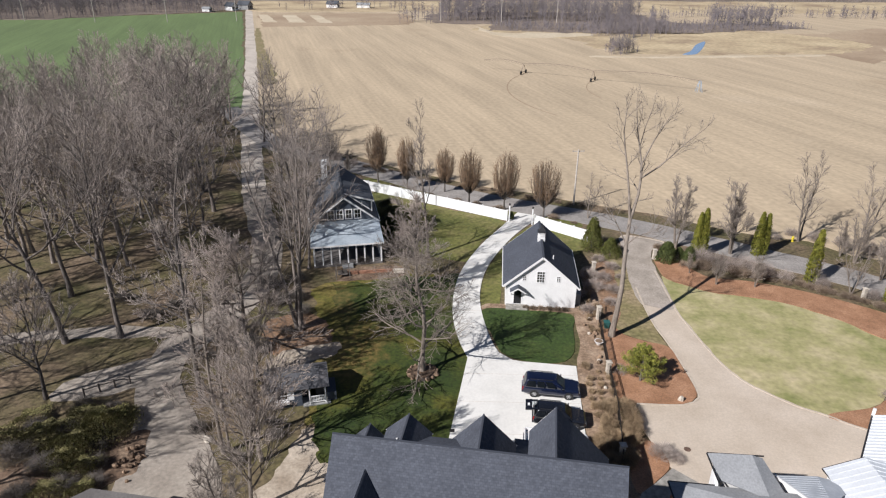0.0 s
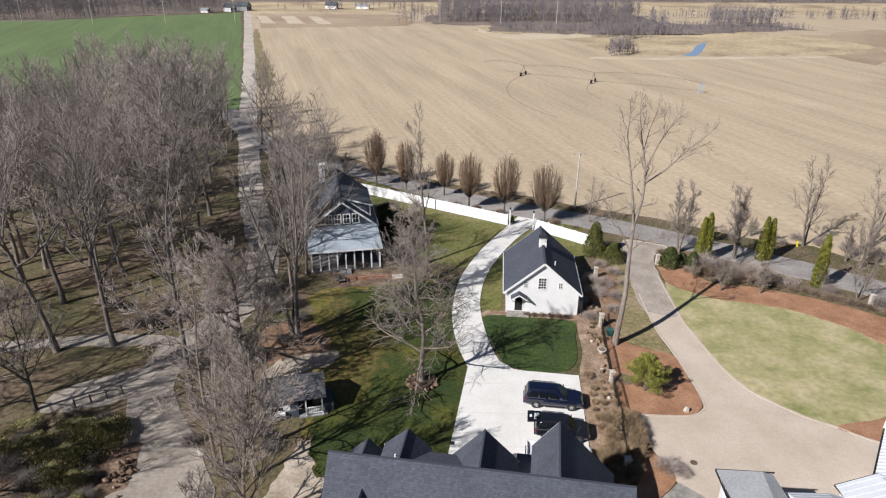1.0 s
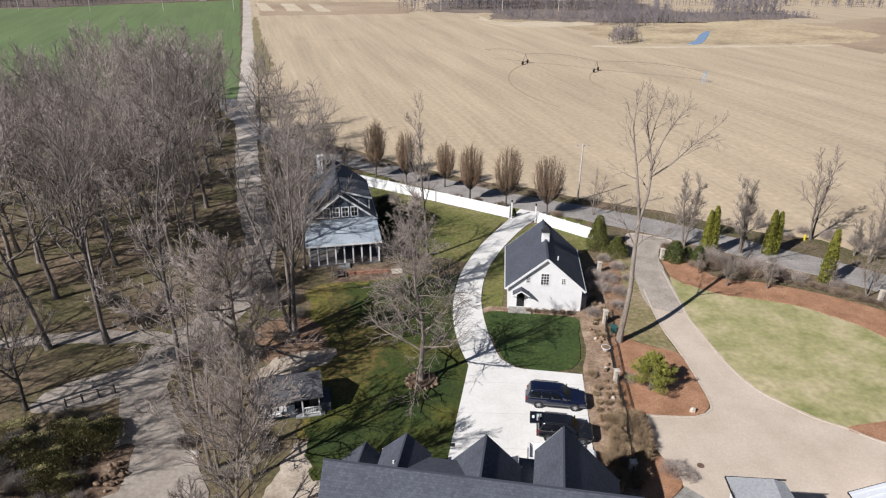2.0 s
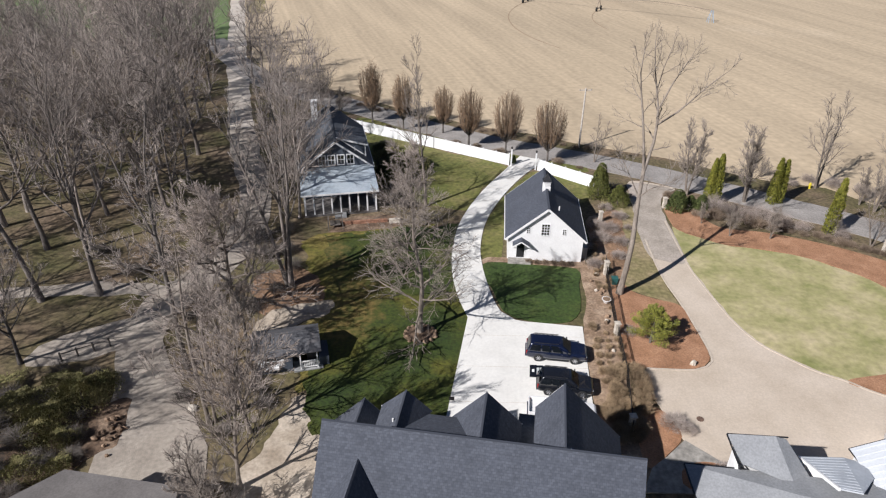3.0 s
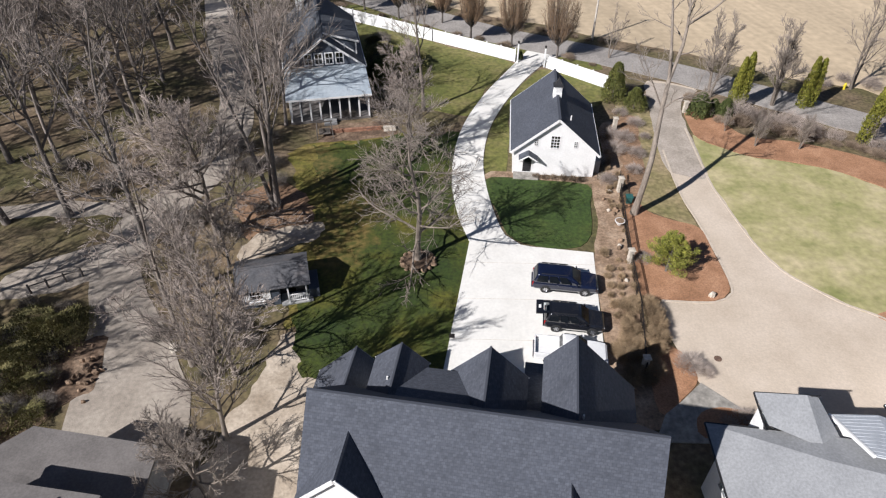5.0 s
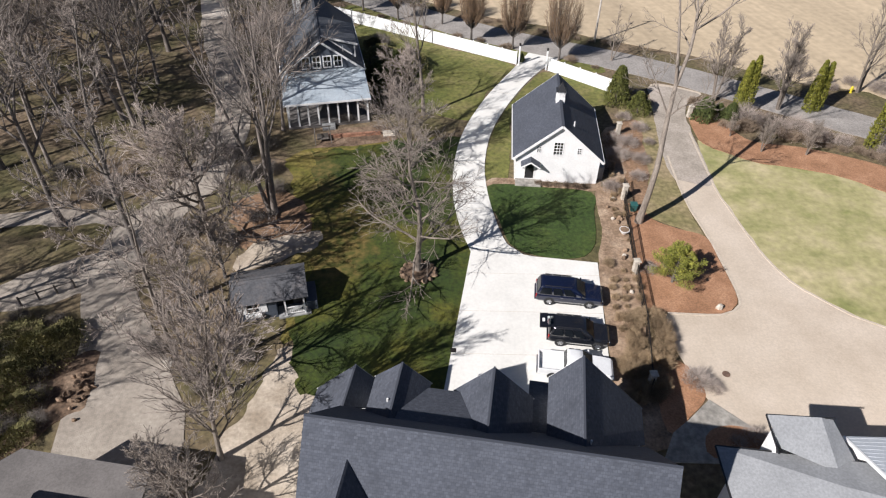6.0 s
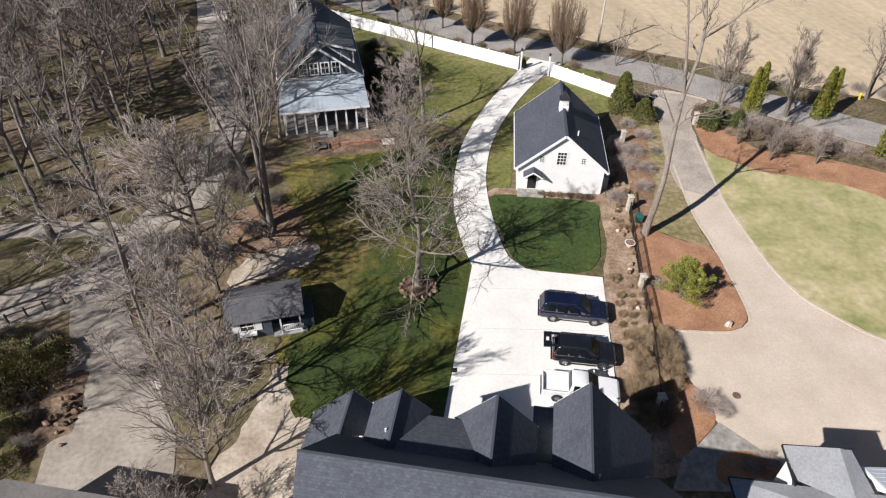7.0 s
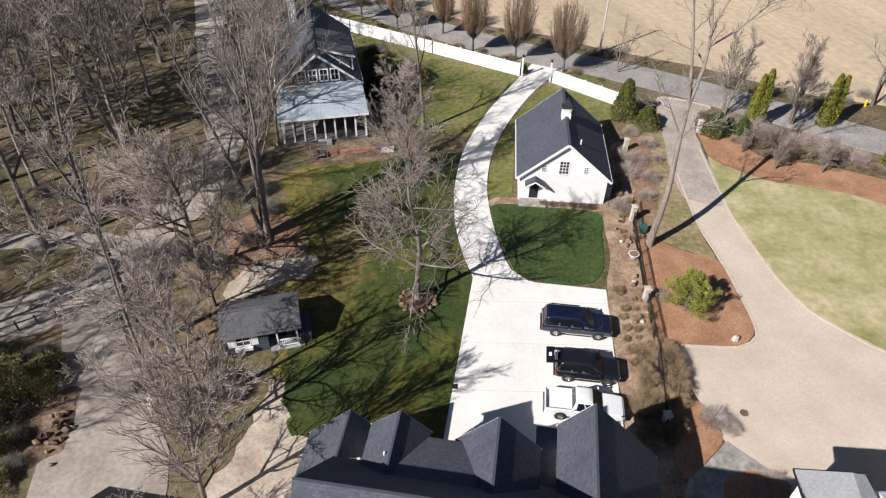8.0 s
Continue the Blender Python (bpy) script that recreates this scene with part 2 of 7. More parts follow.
worn_patch(LAWN, (-10.2, 60.8), (3.4, 6.4), -12, ((0.06, 0.062, 0.008), (0.165, 0.118, 0.032)))
worn_patch(LAWN, (-14.2, 71.5), (2.2, 7.5), 14, ((0.05, 0.058, 0.008), (0.14, 0.108, 0.03)))
OLIVEGRASS = surface("olive_spring_grass", [(0.055, 0.064, 0.008), (0.105, 0.098, 0.015), (0.175, 0.138, 0.034), (0.20, 0.142, 0.07)], 0.3, 0.95, 2.5, 0.35, 0.5, 8, contrast=0.95)
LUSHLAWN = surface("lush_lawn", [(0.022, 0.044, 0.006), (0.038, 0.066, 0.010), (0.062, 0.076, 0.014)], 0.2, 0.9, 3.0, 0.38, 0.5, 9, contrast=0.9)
DRYLAWN = surface("half_dormant_lawn", [(0.22, 0.225, 0.078), (0.36, 0.325, 0.155), (0.485, 0.41, 0.245)], 0.22, 0.9, 1.6, 0.16, 0.4, 8, contrast=0.62)
# green and tan grass; the dark end also carries dappled tree shade
DAPPLEVERGE = surface("shade_dappled_verge", [(0.060, 0.080, 0.013), (0.13, 0.13, 0.032), (0.22, 0.175, 0.08)], 0.2, 0.95, 2.0, 0.35, 0.5, 7, contrast=0.95)
MULCH = surface("rust_brown_mulch", [(0.27, 0.138, 0.072), (0.34, 0.178, 0.097), (0.40, 0.22, 0.125)], 0.5, 0.95, 7, 0.24, 0.8, 12)
THINGRASS = surface("thin_dry_grass", [(0.14, 0.135, 0.045), (0.24, 0.195, 0.095), (0.33, 0.25, 0.155)], 0.25, 0.95, 2.0, 0.3, 0.5, 7, contrast=0.85)
LITTER = surface("rust_brown_leaf_litter", [(0.13, 0.085, 0.048), (0.225, 0.135, 0.078), (0.31, 0.195, 0.12)], 0.4, 0.95, 4, 0.35, 0.7, 8, contrast=0.9)
DRYBED = surface("dry_mulch_bed", [(0.185, 0.122, 0.076), (0.29, 0.20, 0.132), (0.40, 0.295, 0.205)], 0.6, 0.95, 5, 0.32, 0.8, 8)
SAND = surface("bare_sandy_soil", [(0.31, 0.25, 0.185), (0.42, 0.35, 0.27), (0.51, 0.435, 0.345)], 0.35, 0.95, 4, 0.18, 0.5, 8)
PALEGRAVEL = surface("pale_dusty_gravel", [(0.40, 0.345, 0.28), (0.50, 0.44, 0.37), (0.57, 0.505, 0.43)], 0.15, 0.95, 2, 0.14, 0.4, 8)
GRAVEL = surface("grey_gravel", [(0.25, 0.213, 0.173), (0.325, 0.281, 0.232), (0.39, 0.342, 0.285)], 0.25, 0.95, 3, 0.16, 0.5, 14, contrast=0.8)
# patchy asphalt; its darker tone also stands for tree shadows
ASPHALT = surface("worn_shade_mottled_asphalt", [(0.205, 0.186, 0.168), (0.29, 0.266, 0.242), (0.37, 0.34, 0.31)], 0.3, 0.9, 5, 0.22, 0.3, 30, contrast=0.85)
CONCRETE = surface("new_white_concrete", [(0.68, 0.66, 0.61), (0.76, 0.74, 0.69)], 0.3, 0.85, 4, 0.05, 0.15, 30)
PAVER = surface("tan_clay_pavers", [(0.48, 0.398, 0.31), (0.53, 0.445, 0.352), (0.57, 0.482, 0.388)], 0.22, 0.9, 5.5, 0.08, 0.3, 7)
KERB = surface("kerb_stone", [(0.47, 0.395, 0.31), (0.56, 0.48, 0.39)], 1.5, 0.9, 8, 0.12, 0.3, 20)
FLAG = surface("grey_flagstone", [(0.22, 0.205, 0.18), (0.37, 0.345, 0.305)], 0.9, 0.85, 3, 0.25, 0.4, 10)
CORN = fields("corn_stubble", (0.468, 0.37, 0.248), (0.555, 0.45, 0.317), (0.345, 0.257, 0.164), 17)
WHEAT = fields("young_wheat", (0.122, 0.172, 0.062), (0.15, 0.20, 0.075), (0.112, 0.152, 0.056), 17)
MARSH = surface("marsh_grass", [(0.30, 0.22, 0.14), (0.46, 0.36, 0.22), (0.56, 0.45, 0.28)], 0.03, 0.95, 0.5, 0.2, 0.4, 2)
PLOUGHED = surface("brown_soil_and_stubble", [(0.31, 0.225, 0.145), (0.375, 0.28, 0.185), (0.43, 0.335, 0.225)], 0.02, 0.95, 0.6, 0.12, 0.4, 2)
STRAW = surface("pale_straw", [(0.50, 0.41, 0.28), (0.60, 0.51, 0.37)], 0.05, 0.95, 0.6, 0.1, 0.4, 2)
BRUSH = surface("brush_floor", [(0.16, 0.125, 0.10), (0.24, 0.19, 0.15)], 0.05, 0.95, 0.8, 0.25, 0.5, 2)
# pool colour holds the blue of the reflected sky
SKYWATER = plain("sky_tinted_water", (0.27, 0.36, 0.47), 0.08)
BARK = surface("grey_brown_bark", [(0.08, 0.069, 0.06), (0.16, 0.138, 0.12)], 1.5, 0.95, 9, 0.25, 0.5, 14, stretch=(1, 1, 0.25), local=True, spread=0.35)
TWIG = surface("grey_brown_twigs", [(0.225, 0.189, 0.163), (0.42, 0.356, 0.308)], 0.8, 0.95, 5, 0.2, 0, 10, local=True, spread=0.42)
PINKTWIG = surface("tan_twigs", [(0.27, 0.222, 0.19), (0.41, 0.345, 0.30)], 0.8, 0.95, 5, 0.2, 0, 10, local=True, spread=0.1)
PEARTWIG = surface("rust_brown_twigs", [(0.16, 0.105, 0.062), (0.25, 0.165, 0.10)], 0.8, 0.95, 5, 0.2, 0, 10, local=True, spread=0.12)
OAKBARK = surface("lit_grey_bark", [(0.15, 0.122, 0.098), (0.245, 0.205, 0.168)], 1.5, 0.95, 9, 0.25, 0.5, 14, stretch=(1, 1, 0.25), local=True, spread=0.15)
DARKBARK = surface("dark_wood_bark", [(0.115, 0.097, 0.083), (0.265, 0.225, 0.195)], 1.5, 0.95, 9, 0.3, 0.5, 14, stretch=(1, 1, 0.25), local=True, spread=0.4)
OAKTWIG = surface("oak_twigs", [(0.215, 0.178, 0.146), (0.325, 0.275, 0.232)], 0.8, 0.95, 5, 0.2, 0, 10, local=True, spread=0.1)
DRYTWIG = surface("straw_stems", [(0.235, 0.165, 0.096), (0.37, 0.27, 0.165)], 1.2, 0.95, 5, 0.2, 0, 10, local=True, spread=0.22)
YEWLEAF = surface("evergreen_needles", [(0.05, 0.068, 0.018), (0.09, 0.105, 0.028)], 2, 0.8, 8, 0.3, 0, 10, local=True, spread=0.15)
OLIVELEAF = surface("olive_evergreen_leaves", [(0.085, 0.10, 0.022), (0.165, 0.165, 0.038)], 1.5, 0.8, 6, 0.35, 0, 10, local=True)
ARBLEAF = surface("yellow_green_scale_leaves", [(0.135, 0.145, 0.018), (0.25, 0.235, 0.034)], 1.5, 0.8, 6, 0.35, 0, 10, local=True, spread=0.12)
CEDARLEAF = surface("bright_conifer_leaves", [(0.15, 0.165, 0.026), (0.30, 0.29, 0.05)], 1.6, 0.8, 6, 0.45, 0, 10, local=True)
BUSHLEAF = surface("dull_green_leaves", [(0.115, 0.112, 0.034), (0.24, 0.205, 0.085)], 1.2, 0.8, 8, 0.35, 0, 10, local=True, spread=0.25)
SLATE = shingles("charcoal_shingles", ((0.055, 0.061, 0.077), (0.078, 0.085, 0.104)), 0.22, 0.16)
GREYSH = surface("pale_grey_shingles", [(0.25, 0.255, 0.26), (0.295, 0.30, 0.305)], 0.5, 0.85, 7, 0.14, 0.25, 16)
BROWNSH = surface("weathered_brown_roofing", [(0.125, 0.114, 0.107), (0.18, 0.165, 0.155)], 0.4, 0.9, 7, 0.15, 0.25, 16)
DARKSH = shingles("dark_grey_shingles", ((0.06, 0.066, 0.078), (0.085, 0.092, 0.104)))
WORNSH = surface("worn_grey_brown_shingles", [(0.055, 0.057, 0.064), (0.088, 0.088, 0.094), (0.13, 0.115, 0.11)], 0.9, 0.9, 6, 0.25, 0.25, 14, local=True, contrast=0.9)
LIGHTMETAL = surface("pale_grey_metal_roofing", [(0.48, 0.50, 0.52), (0.58, 0.60, 0.62)], 0.5, 0.45, 5, 0.06, 0.06, 6, metal=0.1, local=True)
METALROOF = surface("pale_blue_metal_roofing", [(0.46, 0.53, 0.58), (0.58, 0.64, 0.68)], 0.5, 0.38, 5, 0.08, 0.1, 6, metal=0.35, local=True)
WHITEMETAL = surface("white_metal_roofing", [(0.66, 0.68, 0.70), (0.74, 0.76, 0.77)], 0.5, 0.4, 5, 0.05, 0.05, 6, metal=0.15, local=True)
WHITE = surface("white_painted_boards", [(0.72, 0.71, 0.69), (0.80, 0.79, 0.77)], 0.7, 0.6, 6, 0.05, 0.1, 12, local=True)
VINYL = surface("white_vinyl", [(0.76, 0.76, 0.75), (0.82, 0.82, 0.81)], 0.4, 0.45, 3, 0.03, 0.05, 9, local=True)
BLUEGREY = surface("slate_blue_siding", [(0.045, 0.055, 0.075), (0.065, 0.078, 0.10)], 0.8, 0.7, 6, 0.1, 0.1, 12, local=True)
GREYSIDING = surface("grey_siding", [(0.25, 0.25, 0.25), (0.32, 0.32, 0.31)], 0.8, 0.7, 6, 0.1, 0.1, 12, local=True)
DARKTRIM = plain("black_paint", (0.02, 0.02, 0.022), 0.45)
GLASS = glass("window_glass")
STONE = surface("pale_limestone", [(0.42, 0.37, 0.30), (0.58, 0.52, 0.44)], 2.5, 0.9, 9, 0.2, 0.6, 12, local=True)
BROWNSTONE = surface("brown_fieldstone", [(0.155, 0.103, 0.066), (0.29, 0.198, 0.13)], 2.0, 0.9, 6, 0.3, 0.6, 8, local=True, spread=0.35)
BANK = surface("bare_earth", [(0.085, 0.055, 0.035), (0.16, 0.105, 0.068), (0.24, 0.17, 0.115)], 0.6, 0.95, 4, 0.4, 0.8, 5)
OLDPAVER = surface("greyed_pavers", [(0.29, 0.25, 0.205), (0.365, 0.315, 0.262), (0.43, 0.37, 0.315)], 0.3, 0.9, 5, 0.18, 0.4, 7)
BRICK = surface("red_brown_brick", [(0.25, 0.12, 0.075), (0.36, 0.19, 0.12)], 2.5, 0.9, 8, 0.2, 0.5, 12, local=True, spread=0.2)
IRON = plain("black_iron", (0.03, 0.026, 0.024), 0.5, 0.4)
POLEWOOD = surface("grey_pole_wood", [(0.42, 0.38, 0.33), (0.55, 0.50, 0.44)], 3, 0.9, 12, 0.15, 0.2, 20, local=True)
RUSTIRON = surface("rusty_iron", [(0.10, 0.062, 0.045), (0.17, 0.105, 0.075)], 3, 0.8, 14, 0.2, 0.3, 30, local=True)
GALV = plain("galvanised_steel", (0.45, 0.46, 0.47), 0.4, 0.8)
NAVY = plain("navy_car_paint", (0.007, 0.011, 0.032), 0.2, 0.2, 1.0)
BLACKPAINT = plain("black_car_paint", (0.012, 0.013, 0.017), 0.22, 0.2, 1.0)
WHITEPAINT = plain("white_car_paint", (0.74, 0.74, 0.73), 0.25, 0.0, 1.0)
RUBBER = plain("tyre_rubber", (0.02, 0.02, 0.02), 0.85)
RIM = plain("alloy_rim", (0.6, 0.6, 0.62), 0.3, 0.9)
CARGLASS = plain("tinted_car_glass", (0.008, 0.010, 0.013), 0.08)
CARGLASS.node_tree.nodes["Principled BSDF"].inputs["Specular IOR Level"].default_value = 0.2
REDLAMP = plain("red_lamp_lens", (0.35, 0.015, 0.012), 0.2)
CLEARLAMP = plain("clear_lamp_lens", (0.62, 0.64, 0.66), 0.15, 0.3)
CHROME = plain("chrome", (0.7, 0.7, 0.72), 0.15, 1.0)
# ---- ground, roads, beds ----
solid("ground", Mesh().prism([(2600 * math.cos(a * 0.19635), 2600 * math.sin(a * 0.19635), -0.6) for a in range(32)], (0, 0, 0.6)), YARD,
      "flat ground of leaf litter and thin early-spring grass", "ground", kind="structure")
sheet("field_corn", [(-42, 149), (-56, 180), (-84, 268), (-122, 395), (-190, 640), (-420, 1500), (1500, 1500), (1500, 60), (420, 60), (140, 62), (72, 79), (63, 84.5), (53, 92.5), (40, 98.5), (26, 106), (8, 113.5), (-6, 121), (-22, 134)],
      0.03, CORN, "harvested tan corn stubble field with faint rows", "field", curve=False, step=6, ragged=1.2)
sheet("field_wheat", [(-57.6, 176), (-85, 266), (-143, 455), (-166, 440), (-212, 415), (-264, 387), (-420, 330), (-520, 176)],
      0.04, WHEAT, "bright green young wheat field", "field", curve=False, step=6, ragged=0.8)
sheet("grass_strip", [(-108.0, 362.6), (-92.4, 307.4), (-77.9, 259.3), (-62.3, 209.0), (-56.8, 209.4), (-67.1, 243.0), (-79.2, 278.6), (-94.1, 325.6), (-106.2, 362.7)], 0.05, THINGRASS, "strip of green grass beside the gravel road", "grass", curve=False, step=3, ragged=0.8)
sheet("marsh", [(8, 372), (22, 352), (52, 330), (66, 292), (98, 285), (150, 292), (172, 300), (190, 330), (160, 372), (90, 392), (30, 398)], 0.06, MARSH, "pale dry marsh grass with dark hollows", "marsh", ragged=3, step=4)
sheet("brush_ground", [(-16, 400), (15, 394), (18, 366), (48, 360), (82, 354), (110, 357), (142, 369), (180, 383), (194, 389), (182, 412), (130, 412), (118, 452), (90, 470), (-10, 465)], 0.09, BRUSH, "dark leaf-strewn floor of a wet wood", "ground", ragged=5, step=3)
sheet("far_meadow", [(-137, 460), (-80, 463), (-18, 474), (-14, 470), (115, 480), (300, 490), (420, 500), (420, 600), (220, 588), (90, 583), (-40, 558), (-165, 545)], 0.12, MARSH, "pale distant meadow", "field", ragged=4, step=10)
sheet("wood_floor", [(-470, 322), (-264, 386), (-233, 393), (-198, 431), (-166, 445), (-152, 468), (-165, 546), (-40, 559), (90, 584), (220, 589), (420, 601), (900, 640), (900, 1100), (-900, 1100), (-900, 300)], 0.15, BRUSH, "leaf-strewn floor of the far woods", "ground", curve=False, ragged=4, step=8)
for k, (xa, xb) in enumerate(((-112, -104), (-97, -87), (-80, -72))):
    sheet("straw_strip", [(xa, 392), (xb, 392), (xb - 17, 436), (xa - 15, 436)], 0.06, STRAW, "pale straw strip in the stubble field", "field", curve=False, ragged=0.6, step=4)
sheet("bank_pears", [(-17, 119), (-9, 115.6), (2, 108.6), (9, 104.4), (15, 100.8), (20, 98.4), (19.6, 96.4), (13.6, 99.2), (9.4, 100.6), (-3, 106.2), (-15.4, 113.2), (-18.6, 115.6)], 0.055, DAPPLEVERGE, "grass strip under the pear trees", "grass", ragged=0.4, step=0.9)
sheet("pond", [(92.7, 284.7), (99.2, 295.0), (108.1, 315.4), (116.1, 327.9), (112.1, 315.7), (104.2, 297.1), (98.0, 285.2)], 0.11, SKYWATER, "small pool in the marsh, sky blue put into its water colour", "water", step=2)

sheet("field_brown", [(-129.2, 444.2), (-34.9, 455.2), (-25.0, 387.7), (-105.9, 368.1)], 0.045, PLOUGHED, "brown bare strip of farmland between paler strips", "field", curve=False, ragged=3, step=5)
sheet("field_brown", [(146.0, 347.8), (185.3, 365.6), (237.3, 391.4), (168.1, 271.4), (156.8, 286.8), (150.2, 302.7), (147.3, 324.6)], 0.045, PLOUGHED, "soft brown rise of the harvested field", "field", ragged=4, step=6)
sheet("marsh_path", [(52.4, 278.4), (79.6, 277.5), (113.6, 283.3), (152.7, 288.0), (151.1, 284.8), (111.5, 277.8), (78.4, 273.0), (51.7, 274.6)], 0.075, STRAW, "pale straw margin of the marsh", "path", curve=False, ragged=1.0, step=3)
sheet("marsh_path", [(9.7, 379.8), (19.3, 354.6), (42.7, 356.9), (65.5, 354.2), (63.8, 344.7), (40.1, 333.6), (23.9, 336.5), (13.5, 354.1)], 0.075, STRAW, "pale straw margin round the marsh wood", "path", ragged=1.5, step=3)

track = smooth_line([(-21.5, 30), (-22.3, 38.5), (-25.6, 46.5), (-28.5, 52.5), (-30.0, 58.5), (-28.8, 63), (-26.6, 68.5), (-25.4, 76), (-26.6, 84.5), (-28.6, 91), (-35.2, 108.8), (-39.8, 123), (-54.3, 171), (-82.0, 266), (-140, 459), (-158, 520)], 2.0)
wide = [8.4 if p.y < 41 else max(4.2, 8.4 - (p.y - 41) * 0.42) for p in track]
wide = [w if p.y < 60 else 4.3 for w, p in zip(wide, track)]
lf, rt = ribbon(track, wide)
cut = next(i for i, q in enumerate(track) if q.y > 112)
sheet("road_gravel", lf[:cut + 1] + rt[:cut + 1][::-1], 0.055, GRAVEL, "grey gravel lane winding between bare trees", "road", curve=False, step=1.5, ragged=0.35)
sheet("road_far", lf[cut:] + rt[cut:][::-1], 0.055, PALEGRAVEL, "pale dusty gravel road running straight to the horizon", "road", curve=False, step=2.5, ragged=0.3)
lane = smooth_line([(-29.5, 63.5), (-36, 63.4), (-43.3, 63), (-50, 61), (-60, 57.5), (-90, 48)], 1.5)
lf, rt = ribbon(lane, [2.3] * len(lane))
sheet("track_side", lf + rt[::-1], 0.05, GRAVEL, "pale grey gravel side track", "road", curve=False, ragged=0.5)
sheet("gravel_apron", [(-37, 55.4), (-33.6, 57.6), (-30, 58.5), (-29.5, 54.6), (-31.6, 53.0), (-35.6, 51.2), (-38.5, 50.6), (-39, 52.6)], 0.045, GRAVEL, "sandy gravel patch beside the lane", "gravel", ragged=0.5)
road_line = smooth_line([(-62, 176), (-40, 141), (-20, 126), (-5.2, 114.9), (7.8, 107.0), (23.4, 100.0), (35, 93.2), (46.2, 85.7), (52.6, 81.2), (56.6, 77.6), (66, 66), (80, 46), (100, 10)], 2.0)
lf, rt = ribbon(road_line, [5.9] * len(road_line))
sheet("road", lf + rt[::-1], 0.06, ASPHALT, "pale worn asphalt country road, tree shade mottled into its colour", "road", curve=False, step=1.5, ragged=0.12)

drive_left = smooth_line([(1.8, 59.7), (0.75, 63.6), (0.1, 68.6), (0.2, 74.4), (1.25, 81.0), (3.9, 88.8), (7.6, 96.6), (10.4, 102.4)], 1.0)
drive_right = smooth_line([(8.6, 59.05), (6.6, 59.4), (5.2, 60.8), (4.25, 64.5), (3.55, 69.7), (3.5, 74.5), (4.4, 80.6), (6.5, 86.9), (9.7, 93.8), (12.6, 98.4), (14.6, 100.6)], 1.0)
sheet("driveway", [(-1.2, 38.0), *[p[:] for p in drive_left], *[p[:] for p in drive_right[::-1]], (13.2, 58.5), (11.6, 38.0)], 0.09, CONCRETE, "new white concrete driveway and parking apron", "driveway", curve=False)
joints = Mesh()
for y in (43.0, 47.6, 52.2, 56.8):
    x0, x1 = -0.5 + (y - 43) * 0.135, 11.9 + (y - 43) * 0.085
    joints.box(x0, x1, y - 0.012, y + 0.012, 0.086, 0.0935)
for i in range(6, len(drive_left) - 2, 4):
    a = drive_left[i]
    b = min(drive_right, key=lambda q: (q - a).length)
    d = (b - a).normalized() * 0.012
    joints.prism([(a.x - d.y, a.y + d.x, 0.086), (b.x - d.y, b.y + d.x, 0.086), (b.x + d.y, b.y - d.x, 0.086), (a.x + d.y, a.y - d.x, 0.086)], (0, 0, 0.0075))
tagged(part("joints", joints, KERB, bpy.data.objects["driveway"]), kind="stuff")
sheet("lawn_margin", [(-13.2, 48), (-14.4, 57), (-15.4, 64.7), (-18.0, 74.6), (-15, 77), (-10, 78.6), (-2, 79.6), (-6, 70), (-9, 60), (-9.5, 50)], 0.034, OLIVEGRASS, "olive spring grass thinning out under bare trees", "lawn", curve=False, ragged=0.5, step=0.6)
sheet("lawn_west", [(-7.5, 41.5), (-9.4, 42.4), (-11.3, 43.6), (-12.5, 46.4), (-12.8, 49.4), (-13.0, 57), (-13.3, 64.7), (-15.6, 75.4), (-10, 77.6), (-6.6, 78.6), (-2, 78.5), (2.4, 79.6), (1.6, 75), (1.5, 68.6), (2.1, 63.4), (3.1, 59.6), (0.8, 40)], 0.05, LAWN, "green lawn striped with long tree shadows", "lawn", curve=False, ragged=0.9, step=0.4)
sheet("lawn_north", [(1.6, 83.2), (3.7, 88.9), (7.0, 95.8), (8.4, 98.2), (-2.5, 104.3), (-14.5, 111), (-13, 100), (-9.2, 88), (-5, 86)], 0.05, DAPPLEVERGE, "thin green and tan grass along the white fence, shade dapple in its colour", "lawn", ragged=0.4, step=0.9)
sheet("lawn_barn", [(3.75, 71.5), (5.9, 71.5), (6.6, 80.5), (7.4, 83.5), (12.8, 82), (20, 90.6), (12.8, 96.4), (9.9, 93.6), (6.7, 86.7), (4.65, 80.6), (3.75, 75)], 0.05, DAPPLEVERGE, "patchy grass round the white barn", "lawn", ragged=0.15, step=0.9)
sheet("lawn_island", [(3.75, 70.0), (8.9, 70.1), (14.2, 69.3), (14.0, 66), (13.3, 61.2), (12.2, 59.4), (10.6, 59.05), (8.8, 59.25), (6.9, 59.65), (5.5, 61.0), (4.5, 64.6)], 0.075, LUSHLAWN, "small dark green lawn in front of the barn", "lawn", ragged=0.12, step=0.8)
sheet("bed_barn", [(3.9, 70.2), (9, 70.3), (14.6, 69.5), (15.6, 70.6), (16.4, 80), (15.4, 80.6), (15.2, 71.2), (6.2, 71.6), (4.2, 71.6)], 0.06, DRYBED, "dry brown planting bed along the barn", "planting bed", ragged=0.2, step=0.7)
sheet("bed_fence", [(13.35, 58.7), (14.3, 63), (14.7, 69.4), (16.6, 71.5), (17.2, 81), (19.5, 82), (18.6, 73), (17.3, 67), (16.6, 58), (16.1, 50), (15.7, 44), (15.6, 40), (11.8, 40), (12.35, 46.5)], 0.07, DRYBED, "dry brown bed of stones and cut-back grasses", "planting bed", ragged=0.12, step=0.7)
